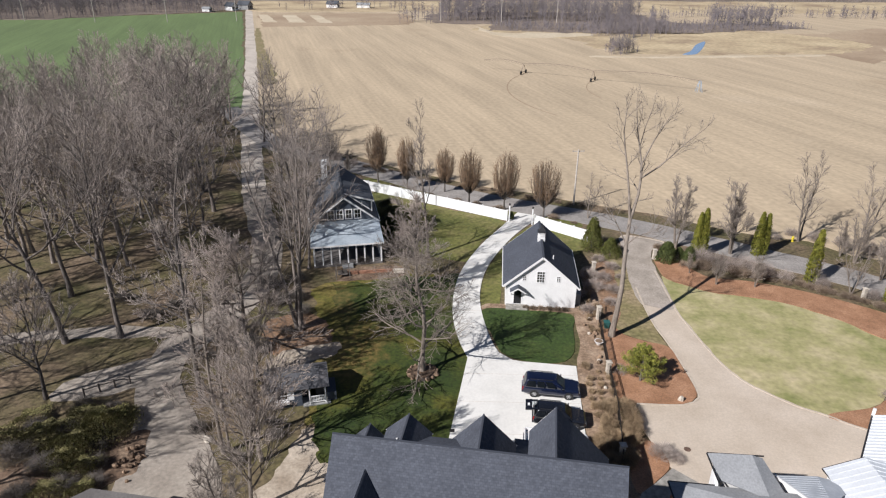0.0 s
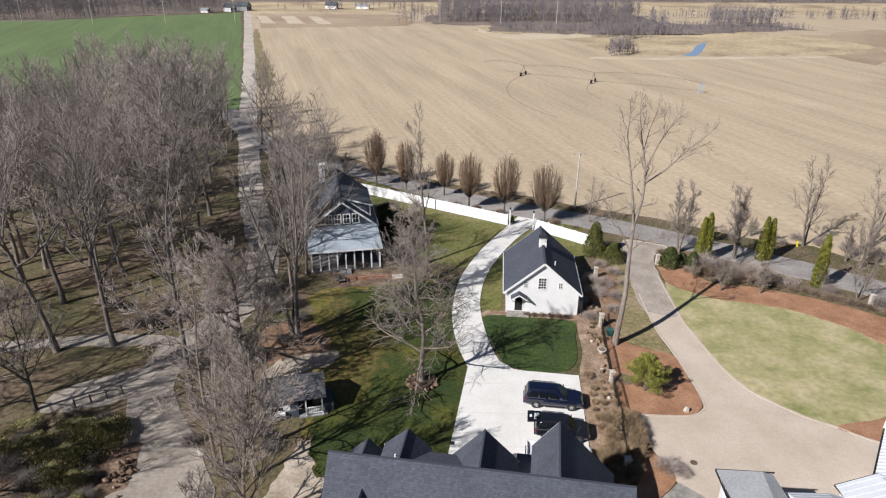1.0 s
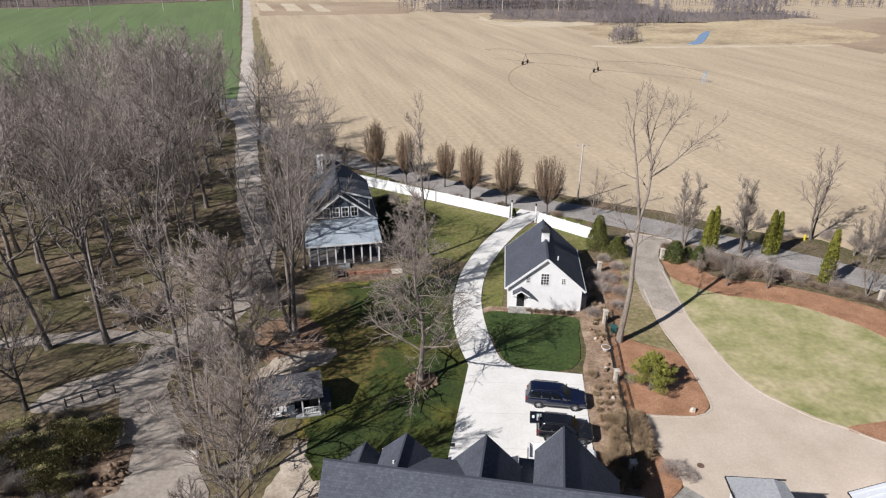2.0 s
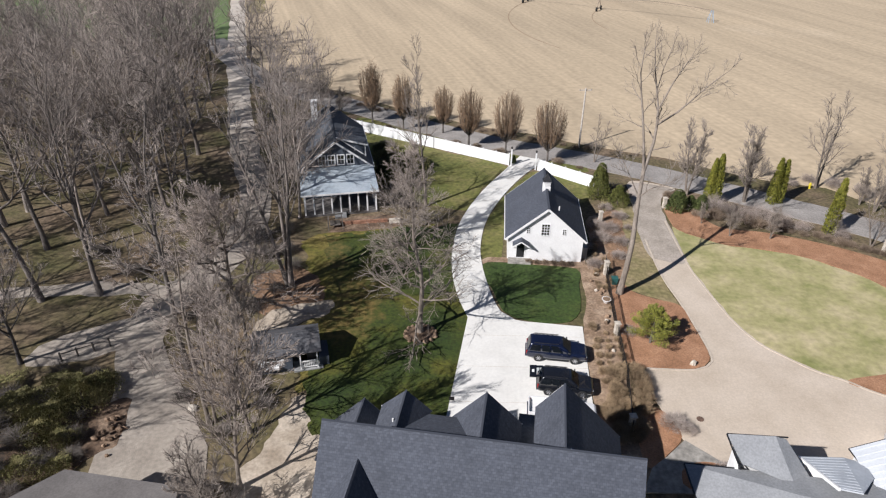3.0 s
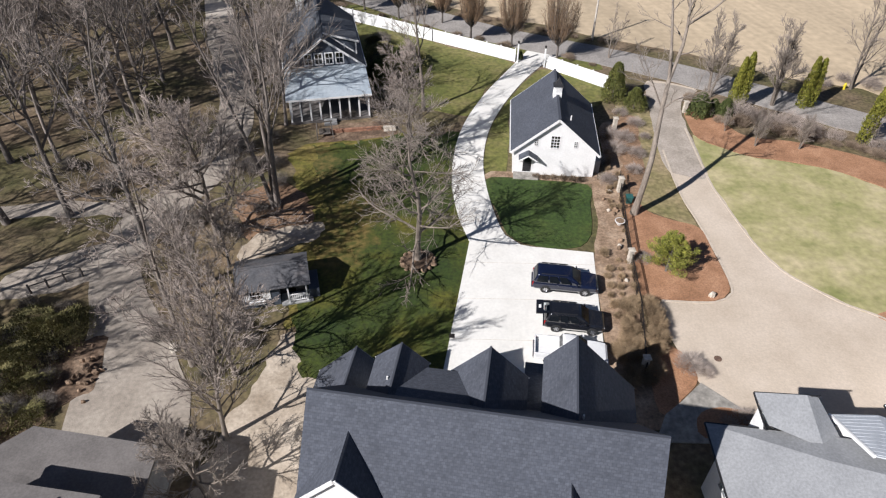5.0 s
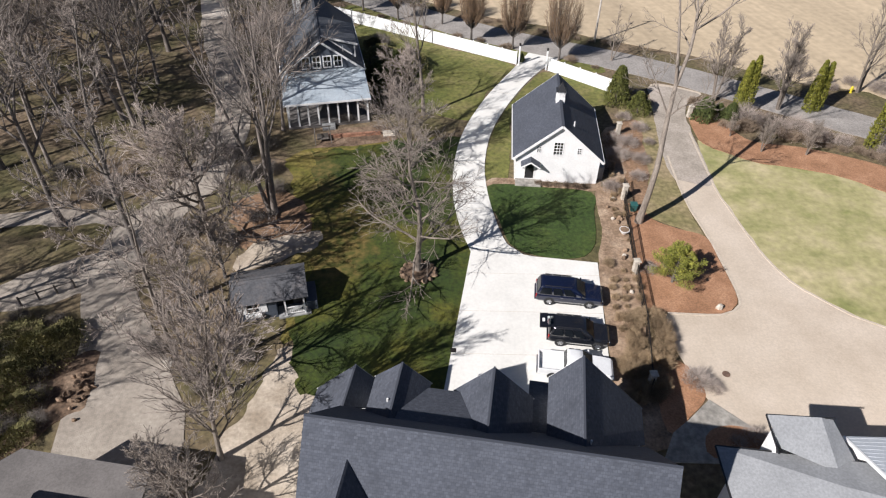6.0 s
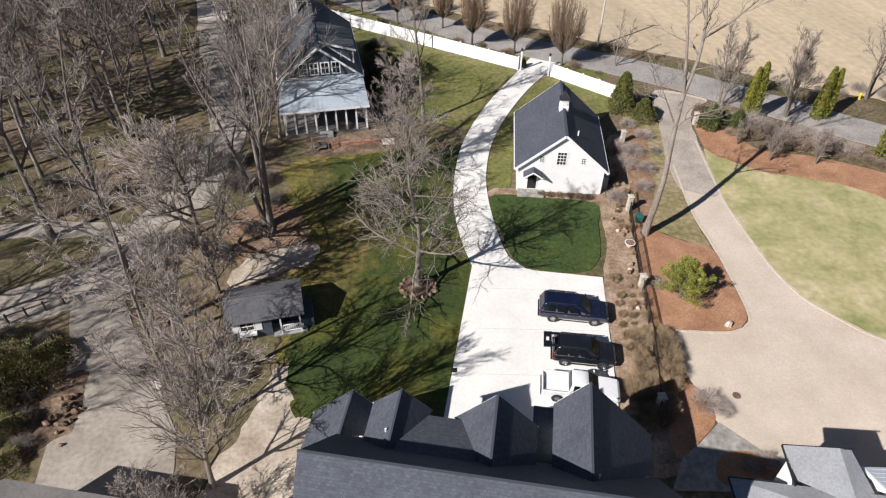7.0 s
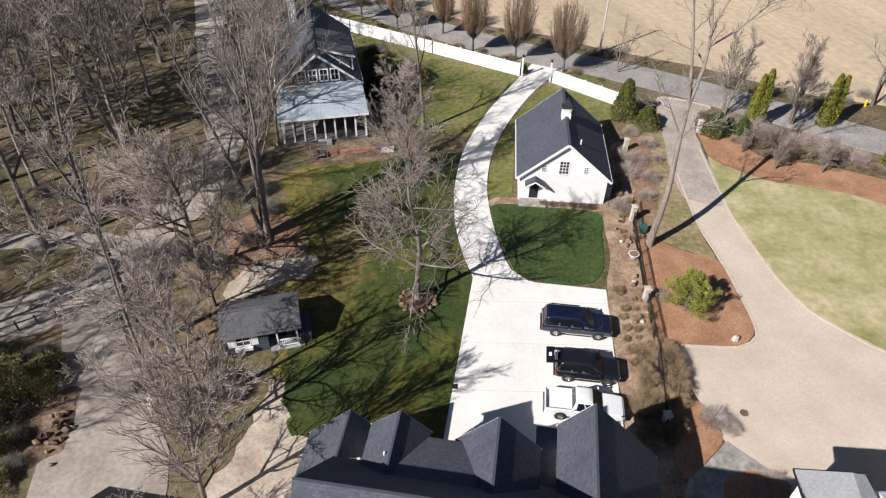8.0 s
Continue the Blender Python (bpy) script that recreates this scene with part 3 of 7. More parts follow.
sheet("paver_court", [(26.0, 93.8), (24.8, 90), (24.2, 84.4), (23.85, 76.5), (23.65, 68.5), (24.2, 63.6), (24.55, 59.5), (24.75, 55.2), (24.45, 53.5), (23.7, 52.8), (22.6, 52.35), (18.1, 52.4), (17.6, 50), (18.2, 46.8), (19.2, 43.4), (22, 40), (24, 34), (46, 34), (47, 44), (43.2, 47.3), (40.1, 49.4), (37.9, 50.8), (34.9, 53.2), (32.2, 55.6), (30.2, 58.6), (28.8, 63.4), (28.0, 69.2), (27.6, 75.6), (27.65, 81.5), (28.1, 86), (29.4, 89.5), (31.5, 91.5)], 0.065, PAVER, "tan clay-paver courtyard and winding drive", "driveway", step=0.6)
sheet("drive_entry", [(25.6, 93.2), (24.7, 90), (24.0, 84.4), (23.3, 78), (23.2, 73), (24.4, 71.6), (27.1, 71.2), (27.6, 77.5), (27.7, 81.5), (28.15, 86), (29.4, 89.3), (31.2, 91.2)], 0.072, OLDPAVER, "greyed paver entry of the drive", "driveway", ragged=0.15, step=0.6)
sheet("bed_cedar", [(18.0, 52.6), (22.5, 52.55), (23.5, 52.95), (24.2, 53.7), (24.5, 55.2), (24.3, 59.3), (24.0, 62.5), (21.8, 63.6), (19.6, 65.0), (18.6, 67.5), (17.6, 67.5), (17.0, 62), (16.4, 54), (16.6, 52)], 0.10, MULCH, "rust-brown mulch bed round a golden conifer", "planting bed", step=0.6)
sheet("grass_drive", [(18.8, 67.5), (19.8, 65.3), (22, 63.9), (23.9, 62.9), (23.45, 68.5), (23.6, 76.5), (24.0, 84), (23.6, 88), (20.6, 88), (19.6, 80)], 0.05, THINGRASS, "thin grass beside the paver drive", "lawn", ragged=0.2, step=0.8)
sheet("leaf_strip", [(19.7, 83.6), (21.8, 84), (21.7, 81.5), (21.4, 76.4), (20.6, 71.8), (18.9, 67), (18.2, 67.4), (18.4, 71.7), (18.9, 77.9)], 0.078, LITTER, "rust-brown leaf litter along the rail fence", "planting bed", ragged=0.35, step=0.5)
sheet("lawn_oval", [(35.8, 51.4), (41, 52.9), (44.5, 55.4), (49, 55.5), (54, 52), (60, 52), (62, 58), (54, 62), (49.0, 65.2), (45.9, 69.3), (42, 72.6), (37.8, 74.4), (33.1, 75.6), (29.3, 78.2), (28.0, 80), (27.5, 75.6), (27.4, 70.1), (27.7, 67.3), (28.6, 60.8), (29.9, 56.8), (31.7, 54.6), (33.5, 52.8)], 0.075, DRYLAWN, "pale half-dormant lawn with green patches", "lawn", ragged=0.15, step=0.8)
sheet("bed_hedge", [(28.2, 80.2), (29.3, 78.3), (33.1, 75.7), (37.8, 74.5), (42, 72.7), (45.9, 69.4), (49.0, 65.3), (54, 62), (62, 58), (63, 62), (54.6, 69.3), (49.4, 73.6), (45.1, 76.4), (39.5, 78.8), (33.9, 80.2), (31.4, 86), (28.6, 86)], 0.09, MULCH, "curved rust-brown mulch bed below a hedge", "planting bed", step=0.6)
sheet("bed_corner", [(35.8, 51.4), (41, 52.8), (44.4, 55.2), (48, 55.2), (46, 49.4), (43.4, 47.0), (37.9, 49.8)], 0.09, MULCH, "rust-brown mulch corner of the courtyard", "planting bed", step=0.6)
sheet("bed_path", [(17.7, 40.1), (18.3, 41.1), (19.8, 41.6), (21.8, 41.2), (22.1, 40.3), (21.0, 39.2), (18.0, 39.0)], 0.118, MULCH, "small rust-brown mulch bed at the flagstone path", "planting bed", step=0.4)
sheet("bed_gate", [(16.1, 47.9), (18.2, 46.9), (18.9, 44.2), (17.2, 42.2), (15.7, 40.8), (15.2, 42), (15.6, 46)], 0.10, MULCH, "small rust-brown mulch bed at the gate", "planting bed", step=0.5)
sheet("flagstone_path", [(19.0, 43.8), (22.3, 40.6), (20.4, 38.6), (14.5, 38.6), (15.7, 40.9), (17.2, 42.1)], 0.11, FLAG, "grey flagstone path between the houses", "path", curve=False)
sheet("sand_yard", [(-7.5, 28), (-8.0, 36), (-8.2, 42.5), (-11.0, 45), (-12.6, 47.6), (-14.2, 46.0), (-14.8, 42), (-15.6, 38), (-15.8, 33), (-15.6, 28)], 0.045, SAND, "bare sandy soil beside the big house", "ground", ragged=0.8, step=0.5)
sheet("sand_shed", [(-19.6, 57.6), (-17.9, 60.3), (-15, 61.4), (-12.4, 62), (-11.9, 60.9), (-13, 59.2), (-16.5, 57.6), (-19, 56.4)], 0.062, SAND, "bare sandy patch behind the small shed", "ground", ragged=0.5, step=0.5)
sheet("leaf_bed", [(-21.0, 64.8), (-20.2, 67.6), (-17.9, 68.9), (-14.9, 66.7), (-13.4, 62.4), (-14.7, 59.7), (-17.6, 59.6), (-19.9, 60.6)], 0.058, LITTER, "drift of rust-brown fallen leaves under bare trees", "ground", ragged=1.0, step=0.5)
sheet("brick_patio", [(-15.6, 76.6), (-14.4, 80.4), (-8.6, 81.8), (-6.9, 81.4), (-6.4, 78.8), (-10, 77.6)], 0.055, BANK, "leaf-strewn brick terrace in front of the porch", "patio", curve=False, ragged=0.3)

# stone borders along the courtyard
for pts in ([(18.1, 52.45), (20.4, 52.35), (22.55, 52.4), (23.65, 52.85), (24.4, 53.6), (24.65, 55.2), (24.5, 59.4), (24.15, 63.6), (23.6, 68.5), (23.75, 76.5)], [(43.3, 46.9), (37.8, 49.7), (35.7, 51.3), (33.4, 52.7), (31.6, 54.5), (29.8, 56.7), (28.5, 60.7), (27.6, 67.2), (27.3, 70.0), (27.35, 75.6), (27.5, 81.5)]):
    lf, rt = ribbon(smooth_line(pts, 0.6), [0.2] * len(smooth_line(pts, 0.6)))
    sheet("kerb", lf + rt[::-1], 0.105, KERB, "flush pale stone border of the paver drive", "kerb", curve=False, step=2)
# ---- buildings ----
def roof_part(name, polys, material, parent, label="", thick=0.14):
    """Roof planes as slabs, with shingle coordinates along each plane."""
    me = bpy.data.meshes.new(name)
    bm = bmesh.new()
    uv = bm.loops.layers.uv.new("UVMap")
    for poly in polys:
        pts = [Vector(p) for p in poly]
        nrm = (pts[1] - pts[0]).cross(pts[2] - pts[0]).normalized()
        if nrm.z < 0:
            pts.reverse()
            nrm = -nrm
        e1 = Vector((0, 0, 1)).cross(nrm)
        e1 = e1.normalized() if e1.length > 0.01 else Vector((1, 0, 0))
        e2 = nrm.cross(e1)
        top = [bm.verts.new(p) for p in pts]
        low = [bm.verts.new(p - nrm * thick) for p in pts]
        k = len(pts)
        faces = [bm.faces.new(top), bm.faces.new(low[::-1])]
        faces += [bm.faces.new((top[i], low[i], low[(i + 1) % k], top[(i + 1) % k])) for i in range(k)]
        for f in faces:
            for lp in f.loops:
                lp[uv].uv = (lp.vert.co.dot(e1), lp.vert.co.dot(e2))
    bm.to_mesh(me)
    bm.free()
    me.materials.append(material)
    ob = new(name, me)
    ob.parent = parent
    return tagged(ob, label)


def bar(mesh, a, b, w, h):
    """A straight bar of w by h from a to b, its height upright."""
    a, b = Vector(a), Vector(b)
    d = (b - a).normalized()
    s = d.cross(Vector((0, 0, 1)))
    s = s.normalized() * w / 2 if s.length > 0.01 else Vector((w / 2, 0, 0))
    u = s.cross(d).normalized() * h / 2
    mesh.loft([[p - s - u, p + s - u, p + s + u, p - s + u] for p in (a, b)])
    return mesh


def wall_mesh(width, top, openings, thick=0.2, base=0.0):
    """A wall in the x-z plane from x = 0, its outer face at y = 0; top: (x, z) line of its upper edge; openings: (x0, x1, z0, z1)."""
    mesh = Mesh()

    def roof_at(x):
        for (xa, za), (xb, zb) in zip(top, top[1:]):
            if xa <= x <= xb:
                return za + (zb - za) * (x - xa) / (xb - xa)
        return top[-1][1]

    xs = sorted({0, width, *[x for x, _ in top], *[v for o in openings for v in o[:2]]})
    zs = sorted({base, *[v for o in openings for v in o[2:]]})
    at = {}

    def corner(x, y, z):
        key = (round(x, 4), y, round(z, 4))
        if key not in at:
            at[key] = len(mesh.v)
            mesh.v.append((x, y, z))
        return at[key]

    sides = {}
    for a, b in zip(xs, xs[1:]):
        lim = min(roof_at(a), roof_at(b))
        rows = [z for z in zs if z < lim - 1e-4]
        for k, z in enumerate(rows):
            last = k == len(rows) - 1
            if any(o[0] <= a + 1e-6 and o[1] >= b - 1e-6 and o[2] <= z + 1e-6 and (o[3] > z + 1e-6) for o in openings):
                continue
            hi = (roof_at(a), roof_at(b)) if last else (rows[k + 1],) * 2
            quad = [(a, z), (b, z), (b, hi[1]), (a, hi[0])]
            mesh.f.append(tuple(corner(x, 0, q) for x, q in quad))
            mesh.f.append(tuple(corner(x, thick, q) for x, q in reversed(quad)))
            for u, v in zip(quad, quad[1:] + quad[:1]):
                sides[(u, v)] = True
    for u, v in list(sides):
        if (v, u) not in sides:
            mesh.f.append((corner(u[0], 0, u[1]), corner(u[0], thick, u[1]), corner(v[0], thick, v[1]), corner(v[0], 0, v[1])))
    return mesh


def window(parent, m, w, h, cols=1, rows=1, frame_mat=None, name="window", trim=0.09):
    """A window in an opening: casing, bars, glass; m sets its lower left outer corner, x along the wall, y into it."""
    win = thing(name, m, "", "")
    win.parent = parent
    fr = Mesh()
    t = trim
    for q in ((-t, 0, -t, h + t), (w, w + t, -t, h + t)):
        fr.box(q[0], q[1], -0.035, 0.05, q[2], q[3])
    fr.box(0, w, -0.035, 0.05, h, h + t)
    fr.box(0, w, -0.06, 0.05, -t, 0)
    for i in range(1, cols):
        fr.box(w * i / cols - 0.025, w * i / cols + 0.025, -0.005, 0.045, 0, h)
    for i in range(1, rows):
        fr.box(0, w, -0.002, 0.042, h * i / rows - 0.025, h * i / rows + 0.025)
    part("frame", fr, frame_mat or WHITE, win)
    part("pane", Mesh().box(0.001, w - 0.001, 0.055, 0.063, 0.001, h - 0.001), GLASS, win)
    return win


def wall(parent, name, a, b, top, openings, material, thick=0.2, label="", base=0.0):
    """Puts a wall from plan point a to b (outer face to the right hand of the way a to b)."""
    a, b = Vector((*a, 0)), Vector((*b, 0))
    ang = math.degrees(math.atan2(b.y - a.y, b.x - a.x))
    ob = part(name, wall_mesh((b - a).length, top, openings, thick, base), material, parent, label)
    m = pose(a.x, a.y, 0, 0, 0, ang)
    ob.matrix_local = m
    return ob, m


def gable_shell(parent, w, d, eave, ridge, material, front=(), back=(), left=(), right=(), base=0.0, thick=0.2, names=("wall_front", "wall_back", "wall_left", "wall_right")):
    """Four walls round x -w/2..w/2, y 0..d with gables at front (y = 0) and back. Returns the wall poses."""
    g = [(0, eave), (w / 2, ridge), (w, eave)]
    poses = []
    poses.append(wall(parent, "wall", (-w / 2, 0), (w / 2, 0), g, front, material, thick, base=base)[1])
    poses.append(wall(parent, "wall", (w / 2, d), (-w / 2, d), g, back, material, thick, base=base)[1])
    poses.append(wall(parent, "wall", (-w / 2, d - thick), (-w / 2, thick), [(0, eave), (d - 2 * thick, eave)], left, material, thick, base=base)[1])
    poses.append(wall(parent, "wall", (w / 2, thick), (w / 2, d - thick), [(0, eave), (d - 2 * thick, eave)], right, material, thick, base=base)[1])
    return poses


def gable_roof(parent, w, y0, y1, eave, ridge, over, material, trim=None, thick=0.14, label=""):
    """Two slopes over a body w wide; eave, ridge: heights at the wall line and the top."""
    s = (ridge - eave) / (w / 2)
    x, z = w / 2 + over, eave - s * over
    up = 0.16
    roof_part("roof", [[(-x, y0, z + up), (0, y0, ridge + up), (0, y1, ridge + up), (-x, y1, z + up)], [(x, y0, z + up), (x, y1, z + up), (0, y1, ridge + up), (0, y0, ridge + up)]], material, parent, label, thick)
    part("ridge_cap", bar(Mesh(), (0, y0, ridge + up + 0.01), (0, y1, ridge + up + 0.01), 0.26, 0.05), material, parent)
    if trim:
        for yy in (y0, y1):
            for sx in (-1, 1):
                k = 0.022 if yy == y0 else -0.022
                part("rake_board", bar(Mesh(), (sx * x, yy - k, z + up - 0.16), (0, yy - k, ridge + up - 0.16), 0.04, 0.24), trim, parent)
        for sx in (-1, 1):
            part("gutter", bar(Mesh(), (sx * (x + 0.05), y0, z + up - 0.12), (sx * (x + 0.05), y1, z + up - 0.12), 0.1, 0.12), trim, parent)


# the white barn
barn = thing("barn", pose(10.7, 71.1, 0, 0, 0, -3.5), "white painted board barn with charcoal shingle roof and cupola", "barn")
BW, BD, BE, BR = 8.5, 10.6, 3.05, 6.75
fo = [(1.05, 1.95, 0.28, 2.33), (3.72, 4.58, 3.35, 4.75), (2.05, 2.4, 3.55, 4.2), (6.1, 6.45, 3.55, 4.2)]
bp = gable_shell(barn, BW, BD, BE, BR, WHITE, front=fo, right=[(3.2, 4.0, 1.0, 2.2), (6.6, 7.4, 1.0, 2.2)], left=[(2.0, 2.8, 1.0, 2.2), (6.0, 6.8, 1.0, 2.2)])
gable_roof(barn, BW, -0.32, BD + 0.32, BE, BR, 0.36, SLATE, WHITE, label="charcoal asphalt shingle roof")
window(barn, bp[0] @ pose(3.72, 0, 3.35), 0.86, 1.4, 3, 4)
for x in (2.05, 6.1):
    window(barn, bp[0] @ pose(x, 0, 3.55), 0.35, 0.65, 2, 3, trim=0.05)
for i, xs in ((3, (3.2, 6.6)), (2, (2.0, 6.0))):
    for x in xs:
        window(barn, bp[i] @ pose(x, 0, 1.0), 0.8, 1.2, 2, 3)
door = part("door", Mesh().box(0.02, 0.88, 0.05, 0.1, 0.0, 2.04), DARKTRIM, barn, "black panelled door with glazed top")
door.matrix_local = bp[0] @ pose(1.05, 0, 0.285)
part("door_light", Mesh().box(0.14, 0.76, 0.038, 0.048, 1.2, 1.85), CARGLASS, door)
part("door_panel", Mesh().box(0.14, 0.76, 0.036, 0.049, 0.2, 1.0), DARKTRIM, door, bevel=0.005)
trimd = Mesh()
trimd.box(-0.12, 0, -0.03, 0.04, 0, 2.15).box(0.9, 1.02, -0.03, 0.04, 0, 2.15)
part("door_casing", trimd, WHITE, barn).matrix_local = bp[0] @ pose(1.05, 0, 0.28)
canopy = thing("door_canopy", bp[0] @ pose(1.5, 0, 2.35), "", "")
canopy.parent = barn
roof_part("canopy_roof", [[(-0.98, -1.0, 0.0), (0, -1.0, 0.62), (0, 0, 0.62), (-0.98, 0, 0.0)], [(0.98, -1.0, 0.0), (0.98, 0, 0.0), (0, 0, 0.62), (0, -1.0, 0.62)]], SLATE, canopy, "", 0.07)
brk = Mesh()
for sx in (-1, 1):
    bar(brk, (sx * 0.78, -0.03, -0.75), (sx * 0.78, -0.85, -0.05), 0.08, 0.08)
    bar(brk, (sx * 0.95, -1.02, -0.12), (0, -1.02, 0.5), 0.04, 0.14)
part("bracket", brk, WHITE, canopy)
part("door_step", Mesh().box(-4.15, -1.5, -1.2, -0.02, 0.0, 0.26), FLAG, barn, "low grey stone landing", bevel=0.03)
cup = thing("cupola", pose(0, 5.25, BR - 0.05), "", "")
cup.parent = barn
part("cupola_base", Mesh().box(-0.45, 0.45, -0.45, 0.45, -0.45, 0.45), WHITE, cup, bevel=0.02)
lou = Mesh()
for s in (-1, 1):
    for k in range(5):
        lou.box(-0.28, 0.28, s * 0.42 - 0.03, s * 0.42 + 0.03, 0.52 + k * 0.1, 0.57 + k * 0.1)
        lou.box(s * 0.42 - 0.03, s * 0.42 + 0.03, -0.28, 0.28, 0.52 + k * 0.1, 0.57 + k * 0.1)
part("louvres", lou, WHITE, cup)
part("cupola_body", Mesh().box(-0.4, 0.4, -0.4, 0.4, 0.45, 1.05), WHITE, cup)
part("cupola_cornice", Mesh().box(-0.5, 0.5, -0.5, 0.5, 1.05, 1.13), WHITE, cup, bevel=0.02)
rings = [[(sx * r, sy * r, z) for sx, sy in ((-1, -1), (1, -1), (1, 1), (-1, 1))] for r, z in ((0.55, 1.13), (0.34, 1.3), (0.16, 1.65), (0.03, 2.0))]
part("cupola_roof", Mesh().loft(rings), DARKTRIM, cup, "dark flared metal cap")
part("finial", Mesh().tube([(0, 0, 1.95), (0, 0, 2.4)], [0.03, 0.015], 6, True), IRON, cup)
pipe = Mesh().tube([(1.35, 1.7, BR - 1.3), (1.35, 1.7, BR - 0.5)], [0.07, 0.07], 8, True)
part("vent_pipe", pipe, WHITE, barn)
part("side_box", Mesh().box(4.3, 5.0, 0.9, 1.9, 0.0, 1.5), GREYSIDING, barn, "small grey cabinet at the side wall", bevel=0.03)

# the slate-blue house with the long screened porch
house = thing("house", pose(-15.5, 86.35, 0, 0, 0, 13.0), "slate-blue sided house with white trim and screened porch", "house")
HW, HD, HE, HR = 9.0, 15.0, 4.75, 8.2
hw = [(2.25 + i * 1.24, 3.03 + i * 1.24, 5.0, 6.25) for i in range(4)]
hp = gable_shell(house, HW, HD, HE, HR, BLUEGREY, front=[*hw, (4.0, 4.95, 0.45, 2.5)], right=[(3, 4, 1.2, 2.7), (9, 10, 1.2, 2.7)], left=[(3, 4, 1.2, 2.7), (9, 10, 1.2, 2.7)])
gable_roof(house, HW, -0.4, HD + 0.4, HE, HR, 0.42, DARKSH, WHITE, label="dark grey asphalt shingle roof")
for q in hw:
    window(house, hp[0] @ pose(q[0], 0, q[2]), 0.78, 1.25, 2, 2, trim=0.13)
for i in (2, 3):
    for x in (3, 9):
        window(house, hp[i] @ pose(x, 0, 1.2), 1.0, 1.5, 1, 2)
door = part("door", Mesh().box(0.02, 0.93, 0.05, 0.1, 0, 2.03), WHITE, house)
door.matrix_local = hp[0] @ pose(4.0, 0, 0.46)
PX, PY = 4.95, 5.0
roof_part("porch_roof", [[(-PX, -PY - 0.3, 3.32), (PX, -PY - 0.3, 3.32), (PX - 0.15, -0.05, 4.72), (-PX + 0.15, -0.05, 4.72)]], METALROOF, house, "pale blue-grey standing-seam metal porch roof", 0.08)
for i in range(20):
    f = -1 + 2 * (i + 0.5) / 20
    part("seam", bar(Mesh(), (f * PX, -PY - 0.28, 3.335), (f * (PX - 0.15), -0.07, 4.725), 0.025, 0.025), METALROOF, house)
part("porch_fascia", Mesh().box(-PX, PX, -PY - 0.34, -PY - 0.3, 3.08, 3.3), WHITE, house)
part("porch_floor", Mesh().box(-PX + 0.25, PX - 0.25, -PY, -0.02, 0.0, 0.3), BROWNSH, house)
for i in range(9):
    x = -PX + 0.4 + (2 * PX - 0.8) * i / 8
    part("porch_post", Mesh().box(x - 0.09, x + 0.09, -PY, -PY + 0.16, 0.3, 3.12), WHITE, house)
for s in (-1, 1):
    for k in range(1, 4):
        x, y = s * (PX - 0.4), -PY + 0.1 + k * 1.25
        part("porch_post", Mesh().box(x - 0.09, x + 0.09, y - 0.09, y + 0.09, 0.3, 3.3 + k * 0.27), WHITE, house)
    part("porch_rail", Mesh().box(s * (PX - 0.4) - 0.04, s * (PX - 0.4) + 0.04, -PY + 0.2, -0.1, 1.28, 1.36), WHITE, house)
dm = thing("shed_dormer", pose(0, 0, 0), "", "")
dm.parent = house
roof_part("dormer_roof", [[(0.15, 1.3, 8.3), (4.35, 1.3, 7.0), (4.35, 7.4, 7.0), (0.15, 7.4, 8.3)]], DARKSH, dm, "", 0.12)
part("dormer_wall", Mesh().prism([(0.5, 1.55, 8.0), (4.05, 1.55, 5.3), (4.05, 1.55, 6.95)], (0, 5.6, 0)), BLUEGREY, dm)
part("dormer_trim", bar(bar(bar(Mesh(), (0.15, 1.27, 8.2), (4.4, 1.27, 6.88), 0.05, 0.24), (0.9, 1.52, 7.72), (4.1, 1.52, 5.32), 0.05, 0.18), (4.03, 1.52, 5.3), (4.03, 1.52, 6.9), 0.16, 0.06), WHITE, dm)
part("chimney", Mesh().box(-2.6, -1.7, 13.0, 13.9, 5.5, 9.4).box(-2.7, -1.6, 12.9, 14.0, 9.4, 9.55), WHITE, house, "white painted brick chimney")
part("vent_pipe", Mesh().tube([(2.6, 0.9, 6.2), (2.6, 0.9, 7.0)], [0.06, 0.06], 8, True), WHITE, house)
part("steps", Mesh().box(-0.9, 0.6, -PY - 0.95, -PY - 0.02, 0, 0.22).box(-0.9, 0.6, -PY - 0.5, -PY - 0.02, 0.2, 0.44), GREYSIDING, house)

# the small playhouse shed
shed = thing("garden_shed", pose(-14.35, 51.0, 0, 0, 0, 14.5), "small dark-roofed garden shed with white porch rail", "shed")
wall(shed, "wall", (-2.75, 0), (0.35, 0), [(0, 2.15), (3.1, 2.15)], [(0.75, 1.75, 0.95, 1.75)], BLUEGREY, 0.12)
wall(shed, "wall", (0.35, 0.12), (0.35, 1.1), [(0, 2.2), (0.98, 2.5)], [], BLUEGREY, 0.12)
wall(shed, "wall", (0.35, 1.1), (2.6, 1.1), [(0, 2.5), (2.25, 2.5)], [(0.5, 1.3, 0.15, 2.0)], DARKTRIM, 0.12)
wall(shed, "wall", (2.6, 1.1), (2.6, 3.5), [(0, 2.5), (0.65, 2.85), (2.4, 2.15)], [], BLUEGREY, 0.12)
wall(shed, "wall", (2.6, 3.5), (-2.75, 3.5), [(0, 2.15), (5.35, 2.15)], [], BLUEGREY, 0.12)
wall(shed, "wall", (-2.75, 3.38), (-2.75, 0.12), [(0, 2.15), (1.63, 2.85), (3.26, 2.15)], [], BLUEGREY, 0.12)
